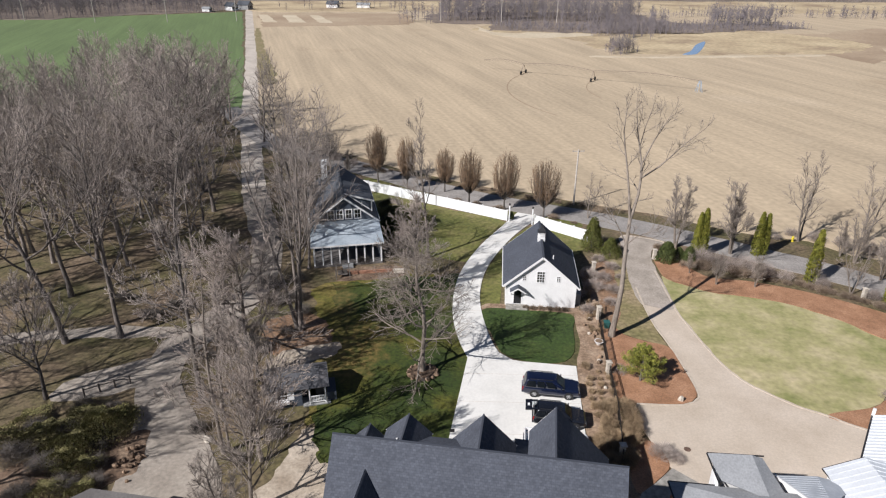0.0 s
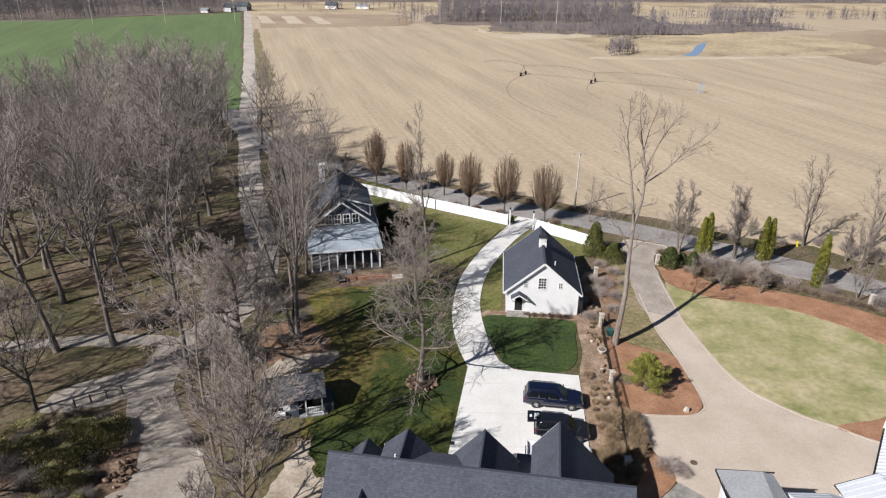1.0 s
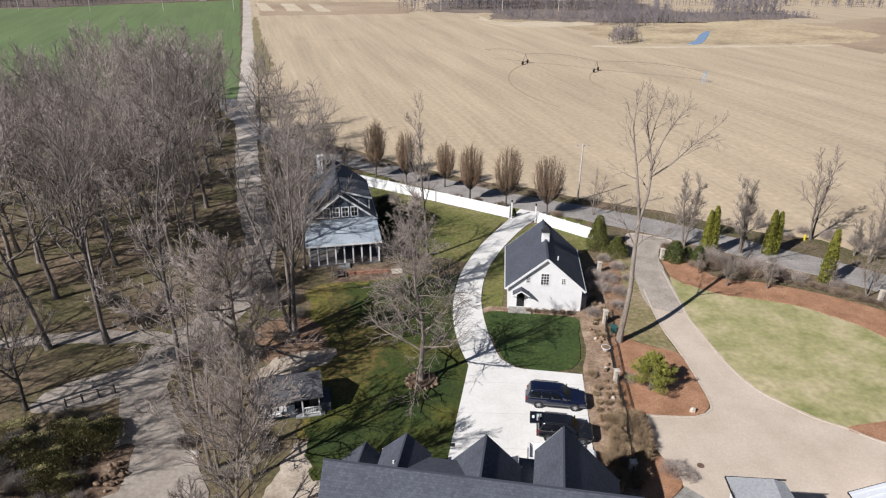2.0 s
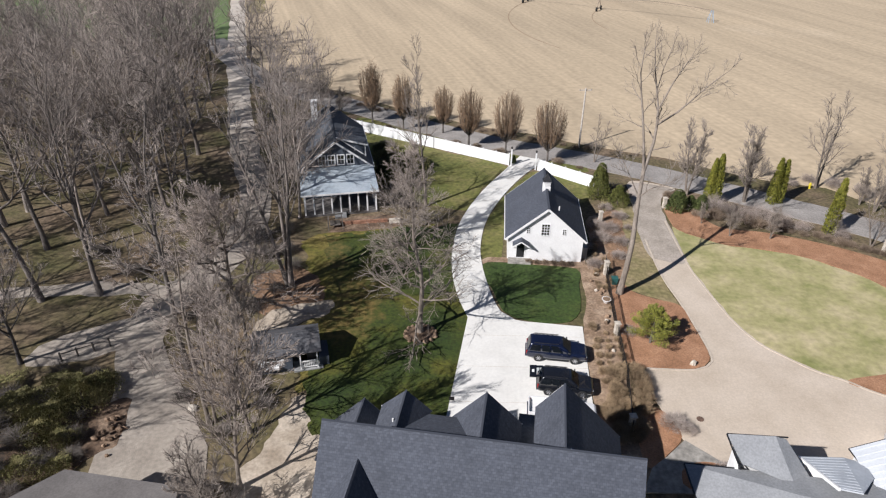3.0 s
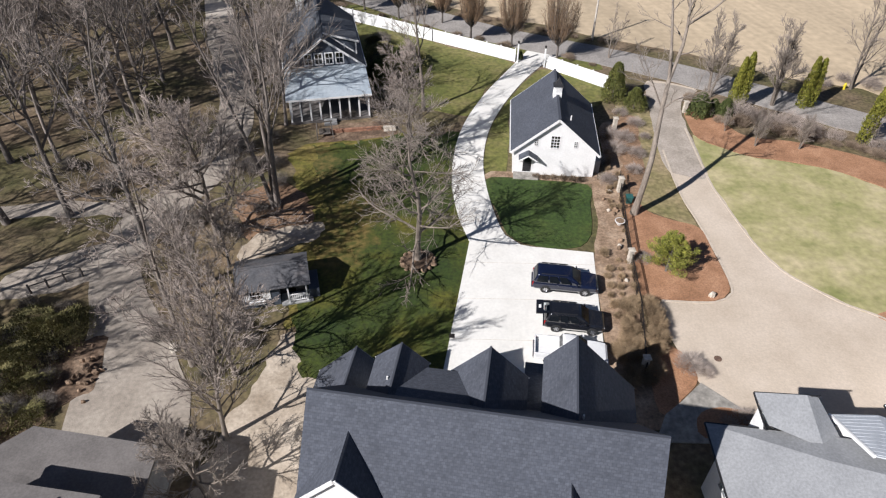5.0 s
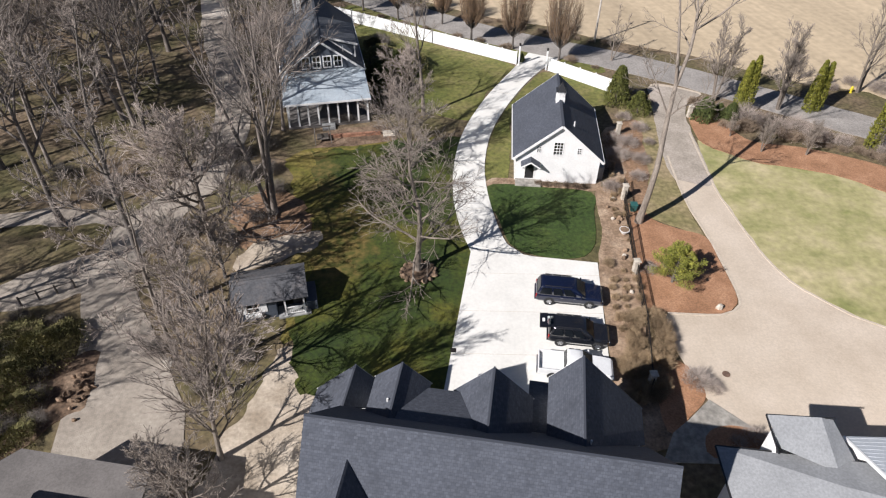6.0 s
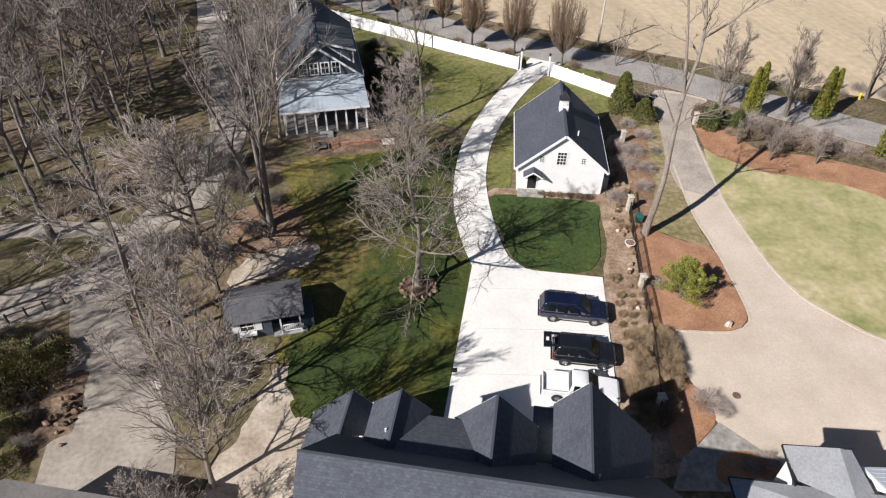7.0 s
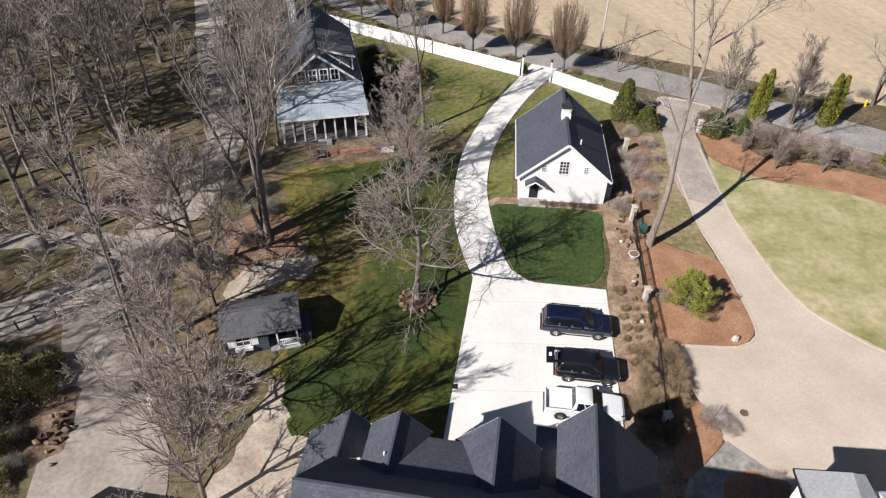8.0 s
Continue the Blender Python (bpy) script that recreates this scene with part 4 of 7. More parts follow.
roof_part("roof", [[(-3.05, -0.35, 2.1), (2.95, -0.35, 2.1), (2.95, 1.75, 3.0), (-3.05, 1.75, 3.0)], [(-3.05, 3.85, 2.1), (-3.05, 1.75, 3.0), (2.95, 1.75, 3.0), (2.95, 3.85, 2.1)]], WORNSH, shed, "worn grey-brown shingle roof with leaf litter", 0.1)
part("ridge_cap", bar(Mesh(), (-3.05, 1.75, 3.015), (2.95, 1.75, 3.015), 0.2, 0.04), WORNSH, shed)
part("lean_to", Mesh().box(2.73, 3.6, 0.2, 2.6, 0.0, 1.0), BLUEGREY, shed, "low dark lean-to box", bevel=0.02)
window(shed, pose(-2.0, 0, 0.95), 1.0, 0.8, 2, 2, trim=0.07)
for x in (-2.62, -0.9):
    part("shutter", Mesh().box(x, x + 0.52, -0.04, -0.005, 0.85, 1.82), WHITE, shed)
part("window_box", Mesh().box(-2.15, -0.85, -0.3, -0.04, 0.55, 0.82), WHITE, shed, bevel=0.01)
part("porch_floor", Mesh().box(0.4, 3.0, -0.3, 1.08, 0.0, 0.16), GREYSIDING, shed)
for x in (1.05, 2.55):
    part("porch_post", Mesh().box(x - 0.06, x + 0.06, -0.15, -0.03, 0.16, 2.05), WHITE, shed)
part("porch_rail", Mesh().box(1.05, 2.55, -0.13, -0.05, 0.92, 1.0).box(1.05, 2.55, -0.13, -0.05, 0.3, 0.36), WHITE, shed)
for k in range(9):
    x = 1.2 + k * 0.155
    part("baluster", Mesh().box(x - 0.02, x + 0.02, -0.11, -0.07, 0.36, 0.92), WHITE, shed)

# the big dark-roofed house under the camera
big = thing("farmhouse", pose(1.85, 32.4, 0, 0, 0, -7.5), "large white farmhouse with charcoal roof and five gables", "house")
RZ, SL, EV = 11.7, 1.21, 3.6
EZ = RZ - SL * EV
wallz = EZ + 0.25
U0, U1 = -9.25, 9.25
sw = [(4.6 + i * 0.95, 5.4 + i * 0.95, 5.6, 6.9) for i in range(6)]
wall(big, "wall", (U0 + 0.15, -EV + 0.3), (U1 - 0.15, -EV + 0.3), [(0, wallz), (U1 - U0 - 0.3, wallz)], sw + [(q[0], q[1], 1.0, 2.6) for q in sw], WHITE)
for q in sw:
    for z, h in ((5.6, 1.3), (1.0, 1.6)):
        window(big, pose(U0 + 0.15 + q[0], -EV + 0.3, z), 0.8, h, 1, 2)
for x, s in ((U0 + 0.15, 1), (U1 - 0.15, -1)):
    a, b = ((x, EV - 0.3), (x, -EV + 0.5)) if s > 0 else ((x, -EV + 0.5), (x, EV - 0.3))
    wall(big, "wall", a, b, [(0, wallz - 0.1), (3.3, RZ - 0.35), (6.4, wallz - 0.1)], [], WHITE)
roof_part("roof", [[(U0, -EV, EZ), (U1, -EV, EZ), (U1, 0, RZ), (U0, 0, RZ)]], SLATE, big, "charcoal asphalt shingle roof")
roof_part("roof", [[(U0, 4.8, RZ - SL * 4.8), (U0, 0, RZ), (U1, 0, RZ), (U1, 4.8, RZ - SL * 4.8)]], SLATE, big)
part("ridge_cap", bar(Mesh(), (U0, 0, RZ + 0.015), (U1, 0, RZ + 0.015), 0.13, 0.05), SLATE, big)
# lower lean-to along the garden side
roof_part("roof", [[(-5.3, 2.6, 8.5), (-0.9, 2.6, 8.5), (-0.9, 6.2, 6.95), (-5.3, 6.2, 6.95)]], SLATE, big)
roof_part("roof", [[(2.2, 4.84, 5.85), (3.5, 4.84, 5.85), (3.5, 9.3, 5.0), (2.2, 9.3, 5.0)]], SLATE, big)
wall(big, "wall", (9.0, 4.5), (-9.1, 4.5), [(0, 5.6), (18.1, 5.6)], [], WHITE)
wall(big, "wall", (-2.0, 5.9), (-4.3, 5.9), [(0, 6.8), (2.3, 6.8)], [(0.6, 1.7, 0.8, 2.5)], WHITE)
window(big, pose(-2.6, 5.9, 0.8, 0, 0, 180), 1.1, 1.7, 2, 2)
wings = ((-9.03, 7.9, 2.9, 3.05, 1.35, 4.75, 6.1, 4.6), (-5.64, 6.67, 1.76, 6.83, 1.75, 6.87, 8.47, 2.6), (-0.1, 6.65, 2.34, 6.5, 2.5, 6.7, 9.15, 2.1), (5.1, 8.4, 1.83, 6.65, 4.25, 4.85, 9.1, 2.15))
for c, far, wl, zl, wr, zr, zt, near in wings:
    wing = thing("gable_wing", pose(c, 0, 0), "", "")
    wing.parent = big
    nl, nr = near + (zt - zl) / SL, near + (zt - zr) / SL
    nl, nr = min(nl, far - 0.3, 4.3 if c < -8 else 9), min(nr, far - 0.3)
    roof_part("wing_roof", [[(-wl, nl, zl), (0, near, zt), (0, far, zt), (-wl, far, zl)]], SLATE, wing)
    roof_part("wing_roof", [[(wr, nr, zr), (wr, far, zr), (0, far, zt), (0, near, zt)]], SLATE, wing)
    part("ridge_cap", bar(Mesh(), (0, near, zt + 0.015), (0, far, zt + 0.015), 0.12, 0.05), SLATE, wing)
    part("wing_wall", Mesh().prism([(-wl + 0.3, far - 0.35, 0), (wr - 0.3, far - 0.35, 0), (wr - 0.3, far - 0.35, zr - 0.05), (0, far - 0.35, zt - 0.2), (-wl + 0.3, far - 0.35, zl - 0.05)], (0, -0.2, 0)), WHITE, wing)
    part("side_wall", Mesh().box(-wl + 0.3, -wl + 0.48, 4.75, far - 0.56, 0, zl - 0.05).box(wr - 0.48, wr - 0.3, 4.75, far - 0.56, 0, zr - 0.05), WHITE, wing)
    part("rake_board", bar(bar(Mesh(), (-wl, far + 0.02, zl - 0.18), (0, far + 0.02, zt - 0.18), 0.04, 0.2), (wr, far + 0.02, zr - 0.18), (0, far + 0.02, zt - 0.18), 0.04, 0.2), WHITE, wing)
for x, y, z in ((-6.0, 4.0, 8.2), (5.45, 2.6, 8.9)):
    part("vent_pipe", Mesh().tube([(x, y, z - 0.4), (x, y, z + 0.16)], [0.06, 0.06], 8, True), WHITE, big)
for c, zt, half in ((-6.84, 10.25, 2.44), (4.73, 9.45, 1.75)):
    dmr = thing("gable_dormer", pose(c, 0, 0), "", "")
    dmr.parent = big
    ze = 7.4
    tip, fr = -(RZ - zt) / SL, -EV - 0.4
    roof_part("dormer_roof", [[(-half, fr, ze), (0, fr, zt), (0, tip, zt), (-half, -EV + 0.05, ze)], [(half, fr, ze), (half, -EV + 0.05, ze), (0, tip, zt), (0, fr, zt)]], SLATE, dmr)
    wall(dmr, "dormer_wall", (-half + 0.3, fr + 0.25), (half - 0.3, fr + 0.25), [(0, ze + 0.2), (half - 0.3, zt - 0.2), (2 * half - 0.6, ze + 0.2)], [(half - 0.3 - 0.75, half - 0.3 + 0.75, ze - 0.75, ze + 0.25)], WHITE, 0.18, base=5.2)
    window(dmr, pose(-0.75, fr + 0.25, ze - 0.75), 1.5, 1.0, 3, 2)
    part("rake_board", bar(bar(Mesh(), (-half, fr - 0.022, ze - 0.16), (0, fr - 0.022, zt - 0.16), 0.05, 0.26), (half, fr - 0.022, ze - 0.16), (0, fr - 0.022, zt - 0.16), 0.05, 0.26), WHITE, dmr)
part("eave_return", Mesh().prism([(-10.3, 2.2, 3.6), (-9.3, 2.2, 3.6), (-9.3, 2.2, 4.3)], (0, 1.4, 0)), WHITE, big)
roof_part("side_roof", [[(-10.6, 1.6, 3.75), (-9.1, 1.6, 4.7), (-9.1, 4.6, 4.7), (-10.6, 4.6, 3.75)]], SLATE, big)

# the pale grey-roofed house at the courtyard
def on_plane(a, b, c, pts):
    """Puts plan points on the plane through three points."""
    a, n = Vector(a), (Vector(b) - Vector(a)).cross(Vector(c) - Vector(a))
    return [(x, y, a.z - (n.x * (x - a.x) + n.y * (y - a.y)) / n.z) for x, y in pts]


court = thing("courtyard_house", pose(0, 0, 0), "white house with pale grey shingle and metal roofs", "house")
big_plane = on_plane((15.6, 36.1, 6.0), (30, 30.5, 7.2), (16.5, 20, 3.0), [(15.6, 36.1), (21.6, 33.5), (30, 30.5), (30, 20), (16.5, 20)])
roof_part("roof", [big_plane], GREYSH, court, "pale grey asphalt shingle roof")
roof_part("roof", [[(15.6, 36.1, 6.0), (30, 34.6, 6.0), big_plane[2], big_plane[1]]], GREYSH, court)
roof_part("upper_roof", [on_plane((18.35, 37.15, 7.72), (21.45, 37.02, 7.72), (22.1, 34.55, 6.0), [(18.35, 37.15), (21.45, 37.02), (22.1, 34.55), (19.05, 35.6)]), [(21.45, 37.02, 7.72), (22.3, 37.15, 7.35), (23.45, 35.4, 5.85), (22.1, 34.55, 6.0)]], GREYSH, court, "", 0.12)
part("roof_edge", bar(bar(Mesh(), (18.33, 37.17, 7.69), (22.3, 37.06, 7.6), 0.06, 0.1), (18.33, 37.15, 7.69), (19.03, 35.6, 6.12), 0.06, 0.1), DARKTRIM, court)
part("wall", Mesh().prism([(18.75, 36.75, 0), (22.0, 36.75, 0), (22.0, 36.75, 6.7), (21.4, 36.75, 7.1), (18.75, 36.75, 7.1)], (0, -0.2, 0)), WHITE, court)
part("wall", Mesh().prism([(18.75, 36.55, 0), (18.75, 35.5, 0), (18.75, 35.5, 5.75), (18.75, 36.55, 6.85)], (0.2, 0, 0)), WHITE, court)
part("wall", Mesh().prism([(22.0, 36.55, 0), (22.0, 35.6, 0), (22.0, 35.6, 5.7), (22.0, 36.55, 6.6)], (-0.2, 0, 0)), WHITE, court)
wall(court, "wall", (16.7, 35.3), (17.5, 20.5), [(0, 5.5), (15.0, 3.0)], [(1.2, 2.2, 2.6, 4.2), (3.4, 4.4, 2.4, 4.0), (6, 7, 1.0, 2.6)], WHITE)
for x, z, h in ((1.2, 2.6, 1.6), (3.4, 2.4, 1.6), (6, 1.0, 1.6)):
    window(court, pose(16.7, 35.3, 0, 0, 0, -86.9) @ pose(x, 0, z), 1.0, h, 2, 2)
part("wall", Mesh().prism([(16.9, 35.4, 0), (29.8, 34.0, 0), (29.8, 34.0, 5.6), (16.9, 35.4, 5.6)], (0, -0.2, 0)), WHITE, court)
part("roof_edge", bar(bar(Mesh(), (15.57, 36.13, 5.97), (16.47, 20, 2.97), 0.07, 0.12), (15.6, 36.15, 5.95), (19.1, 35.82, 5.95), 0.07, 0.12), DARKTRIM, court)
metal = ((23.5, 37.0, 5.95), (26.4, 37.0, 5.95), (27.6, 36.5, 5.95), (27.2, 35.0, 6.3), (25.2, 33.0, 7.25), (24.0, 33.3, 7.25))
roof_part("metal_roof", [[metal[0], metal[1], metal[4], metal[5]], [metal[1], metal[2], metal[3], metal[4]]], LIGHTMETAL, court, "pale grey ribbed metal roof", 0.08)
for k in range(12):
    f = (k + 0.5) / 12
    a = Vector(metal[0]).lerp(Vector(metal[5]), f)
    b = Vector(metal[1]).lerp(Vector(metal[4]), f)
    part("seam", bar(Mesh(), a + Vector((0, 0, 0.02)), b + Vector((0, 0, 0.02)), 0.025, 0.03), LIGHTMETAL, court)
part("rake_board", bar(Mesh(), (23.42, 36.98, 5.9), (23.92, 33.3, 7.2), 0.14, 0.2), WHITE, court)
part("wall", Mesh().prism([(23.8, 36.6, 0), (27.0, 36.4, 0), (27.0, 35.2, 0), (25.6, 34.2, 0), (24.9, 34.4, 0)], (0, 0, 5.8)), WHITE, court)
roof_part("metal_roof", [[(27.1, 37.7, 6.05), (30.2, 38.2, 6.75), (30.3, 30.5, 6.75), (27.3, 30.5, 6.05)], [(30.2, 38.2, 6.75), (33.4, 37.7, 6.05), (33.4, 30.5, 6.05), (30.3, 30.5, 6.75)]], WHITEMETAL, court, "white ribbed metal roof", 0.08)
for k in range(15):
    f = (k + 0.5) / 15
    a, b, c = Vector((27.1, 37.7, 6.07)).lerp(Vector((27.3, 30.5, 6.07)), f), Vector((30.2, 38.2, 6.77)).lerp(Vector((30.3, 30.5, 6.77)), f), Vector((33.4, 37.7, 6.07)).lerp(Vector((33.4, 30.5, 6.07)), f)
    part("seam", bar(Mesh(), a, b, 0.05, 0.05), WHITEMETAL, court)
    part("seam", bar(Mesh(), b, c, 0.05, 0.05), WHITEMETAL, court)
part("roof_edge", bar(bar(Mesh(), (27.07, 37.72, 6.0), (30.2, 38.22, 6.7), 0.05, 0.1), (27.07, 37.7, 6.0), (27.2, 36.4, 6.0), 0.05, 0.1), DARKTRIM, court)
part("wall", Mesh().prism([(27.4, 37.4, 0), (33.1, 37.4, 0), (33.1, 37.4, 5.9), (30.2, 37.6, 6.55), (27.4, 37.4, 5.9)], (0, -0.2, 0)), WHITE, court)
part("wall", Mesh().box(27.4, 27.6, 30.8, 37.1, 0, 5.9), WHITE, court)
hall = thing("courtyard_hall", pose(31.1, 39.5, 0, 0, 0, 54.3), "white hall with ribbed white metal roof at the courtyard", "house")
roof_part("metal_roof", [[(0, 0, 5.0), (7.1, 0, 5.0), (7.1, -5.5, 7.6), (0, -5.5, 7.6)], [(0, -11, 5.0), (0, -5.5, 7.6), (7.1, -5.5, 7.6), (7.1, -11, 5.0)]], WHITEMETAL, hall, "white ribbed metal roof", 0.1)
for k in range(16):
    x = 0.2 + k * 0.447
    part("seam", bar(Mesh(), (x, 0, 5.03), (x, -5.5, 7.63), 0.05, 0.06), WHITEMETAL, hall)
part("gutter", bar(Mesh(), (0, 0.07, 4.93), (7.1, 0.07, 4.93), 0.13, 0.13), DARKTRIM, hall)
part("wall", Mesh().box(0.3, 6.8, -10.7, -0.4, 0, 4.75), WHITE, hall)
part("gable", Mesh().prism([(6.6, -0.5, 4.75), (6.6, -10.5, 4.75), (6.6, -5.5, 7.1)], (0.2, 0, 0)), WHITE, hall)
part("gable", Mesh().prism([(0.3, -0.5, 4.75), (0.3, -10.5, 4.75), (0.3, -5.5, 7.1)], (0.2, 0, 0)), WHITE, hall)
part("finial", Mesh().box(7.0, 7.25, -0.1, 0.15, 4.9, 5.6), WHITE, hall, bevel=0.03)

# the brown flat-roofed building at the lane
low = thing("garage", pose(0, 0, 0), "low building with weathered grey-brown roofs", "garage")
roof_part("roof", [[(-28.4, 33.6, 4.0), (-25.9, 36.05, 4.0), (-17.6, 34.9, 4.0), (-17.2, 30.6, 4.25), (-28.4, 31.0, 4.25)]], BROWNSH, low, "weathered grey-brown roof", 0.2)
roof_part("roof", [[(-26.4, 31.0, 6.9), (-18.2, 30.0, 6.9), (-18.0, 21, 7.2), (-26.4, 21, 7.2)]], BROWNSH, low, "", 0.25)
part("wall", Mesh().prism([(-28.1, 33.5, 0), (-25.8, 35.7, 0), (-17.9, 34.6, 0), (-17.5, 22, 0), (-28.1, 22, 0)], (0, 0, 3.75)), GREYSIDING, low)
part("wall", Mesh().prism([(-26.1, 30.6, 3.75), (-18.5, 29.65, 3.75), (-18.3, 22.2, 3.75), (-26.1, 22.2, 3.75)], (0, 0, 2.9)), GREYSIDING, low)
part("vent_pipe", Mesh().tube([(-20.9, 29.3, 6.8), (-20.9, 29.3, 7.5)], [0.09, 0.09], 8, True), WHITE, low)
# ---- trees ----
def spike(mesh, at, way, length, r):
    """One slim twig, three-sided and pointed."""
    a = way.orthogonal().normalized() * r
    b = way.cross(a)
    n = len(mesh.v)
    mesh.v += [tuple(at + a), tuple(at - a * 0.5 + b * 0.87), tuple(at - a * 0.5 - b * 0.87), tuple(at + way * length)]
    mesh.f += [(n, n + 1, n + 3), (n + 1, n + 2, n + 3), (n + 2, n, n + 3)]


def grow(rng, trunk, crown, height, radius, clear=0.4, top=1.0, counts=(12, 7, 7, 6), reach=0.34, angle=(55, 42, 40, 38), up=0.25, bend=0.16, lean=(0, 0), twig_r=0.011, forks=1, ratio=0.5, fork_out=0.16, bole=0.84, stems=None, stout=1.0, least=(0.0, 0.0)):
    """A bare tree: trunk, limbs, branches, branchlets and twigs. Trunk and limbs go into one mesh, the fine wood into the other."""

    def turned(d, deg, roll):
        a = d.orthogonal().normalized()
        b = d.cross(a)
        side = a * math.cos(roll) + b * math.sin(roll)
        return (d * math.cos(radians(deg)) + side * math.sin(radians(deg))).normalized()

    def branch(start, way, length, r0, level):
        if level == 4:
            spike(crown, start, way, length, twig_r)
            return
        steps = (0, 5, 3, 1)[level]
        pts, d = [start], way.copy()
        for i in range(steps):
            d = (d + Vector((rng.gauss(0, 1), rng.gauss(0, 1), rng.gauss(0, 1))) * bend + Vector((0, 0, up * 0.5))).normalized()
            pts.append(pts[-1] + d * length / steps)
        r1 = max(twig_r, r0 * 0.3)
        rad = [r0 + (r1 - r0) * i / steps for i in range(steps + 1)]
        (trunk if level <= 2 else crown).tube(pts, rad, (0, 5, 4, 3)[level])
        n = counts[level]
        roll = rng.uniform(0, 6.28)
        for k in range(n):
            f = 0.18 + 0.82 * (k + rng.uniform(0.2, 1.0)) / n if level < 3 else (k + rng.random()) / n
            f = min(f, 0.999)
            i = min(int(f * steps), steps - 1)
            at = pts[i].lerp(pts[i + 1], f * steps - i)
            dd = (pts[i + 1] - pts[i]).normalized()
            roll += 2.4 + rng.uniform(-0.4, 0.4)
            w = turned(dd, angle[level] * rng.uniform(0.6, 1.25) * (1.15 - 0.45 * f), roll)
            w = (w + Vector((0, 0, up * 0.6))).normalized()
            ll = length * ratio * rng.uniform(0.7, 1.2) * (1.25 - 0.6 * f)
            branch(at, w, ll, max(twig_r, least[level - 1] if level < 3 else 0, (r0 + (r1 - r0) * f) * rng.uniform(0.5, 0.72)), level + 1)

    for pts, r0, r1, first, number in stems or ():
        line = [Vector(p) for p in smooth_line([Vector(p) for p in pts], 1.4)]
        n = len(line) - 1
        trunk.tube(line, [(r0 * 1.35 if i == 0 and line[0].z < 0.2 else r0) + (r1 - r0) * i / n for i in range(n + 1)], 8)
        roll = rng.uniform(0, 6.28)
        for k in range(number):
            f = min(0.995, first + (1 - first) * (k + rng.uniform(0.1, 0.9)) / number)
            i = min(int(f * n), n - 1)
            roll += 2.4 + rng.uniform(-0.5, 0.5)
            w = turned((line[i + 1] - line[i]).normalized(), angle[0] * rng.uniform(0.7, 1.25), roll)
            branch(line[i].lerp(line[i + 1], f * n - i), w, height * reach * rng.uniform(0.5, 1.15) * (1.2 - 0.7 * f), (r0 + (r1 - r0) * f) * rng.uniform(0.4, 0.6), 1)
        branch(line[-1], (line[-1] - line[-2]).normalized(), height * 0.06, r1, 1)
    for q in range(0 if stems else forks):
        a = 6.283 * q / forks + rng.uniform(0, 1)
        out = 0.0 if forks == 1 else fork_out
        d = Vector((lean[0] + math.cos(a) * out, lean[1] + math.sin(a) * out, 1)).normalized()
        n = 8
        off = radius * 0.7 * (forks > 1)
        pts = [Vector((math.cos(a) * off, math.sin(a) * off, -0.05))]
        for i in range(n):
            d = (d + Vector((rng.gauss(0, 1), rng.gauss(0, 1), 0.8)) * bend * 0.28).normalized()
            pts.append(pts[-1] + d * height * bole / n)
        rad = [radius * (1.4 if i == 0 else 1.0 - 0.82 * (i / n) ** 1.15) for i in range(n + 1)]
        trunk.tube(pts, rad, 8)
        roll = rng.uniform(0, 6.28)
        for k in range(counts[0]):
            g = (k + rng.uniform(0, 0.9)) / counts[0]
            f = min(0.995, clear + (top - clear) * g)
            i = min(int(f * n), n - 1)
            at = pts[i].lerp(pts[i + 1], f * n - i)
            roll += 2.4 + rng.uniform(-0.5, 0.5)
            w = turned((pts[i + 1] - pts[i]).normalized(), angle[0] * rng.uniform(0.75, 1.2) * (1.15 - 0.5 * g), roll)
            branch(at, w, height * reach * (1.15 - 0.65 * g) * rng.uniform(0.8, 1.15), rad[i] * rng.uniform(0.42, 0.62) * stout, 1)
        branch(pts[-1], (pts[-1] - pts[-2]).normalized(), height * (1.02 - bole), rad[-1], 1)


def tree(name, label, m, bark, twig, seed, group="", **how):
    rng = random.Random(seed)
    t, c = Mesh(), Mesh()
    grow(rng, t, c, **how)
    ob = thing(name, m, label, "tree", group)
    for nm, mesh, mat in (("trunk", t, bark), ("crown", c, twig)):
        me = mesh.data(nm, mat, True)
        o = new(nm, me)
        o.parent = ob
    return ob


WOOD = "bare trees of the wood"
OAKS = "bare trees round the houses"
wood_label = "tall bare grey-brown woodland tree among others"
tall = [tree("bare_tree", wood_label, pose(x, y, 0, 0, 0, 40 * i), DARKBARK, TWIG, 100 + i, WOOD, height=h, radius=r, clear=c, counts=(l, 8, 5, 3), lean=(lx, ly), twig_r=0.014, angle=(44, 42, 42, 40), reach=0.40, stout=1.3, bole=0.76, bend=0.2, up=0.2, least=(0.055, 0.028))
        for i, (x, y, h, r, c, l, lx, ly) in enumerate(((-42.5, 61.0, 27, 0.29, 0.40, 11, -0.03, 0.02), (-36.9, 62.3, 25, 0.27, 0.36, 10, -0.07, 0), (-55.8, 76.7, 26, 0.30, 0.36, 11, 0.02, 0), (-49, 88, 25, 0.25, 0.42, 10, 0.0, 0.03), (-36.6, 80, 24, 0.24, 0.34, 10, 0.05, 0), (-33.9, 76.6, 22, 0.21, 0.3, 10, -0.04, 0)))]
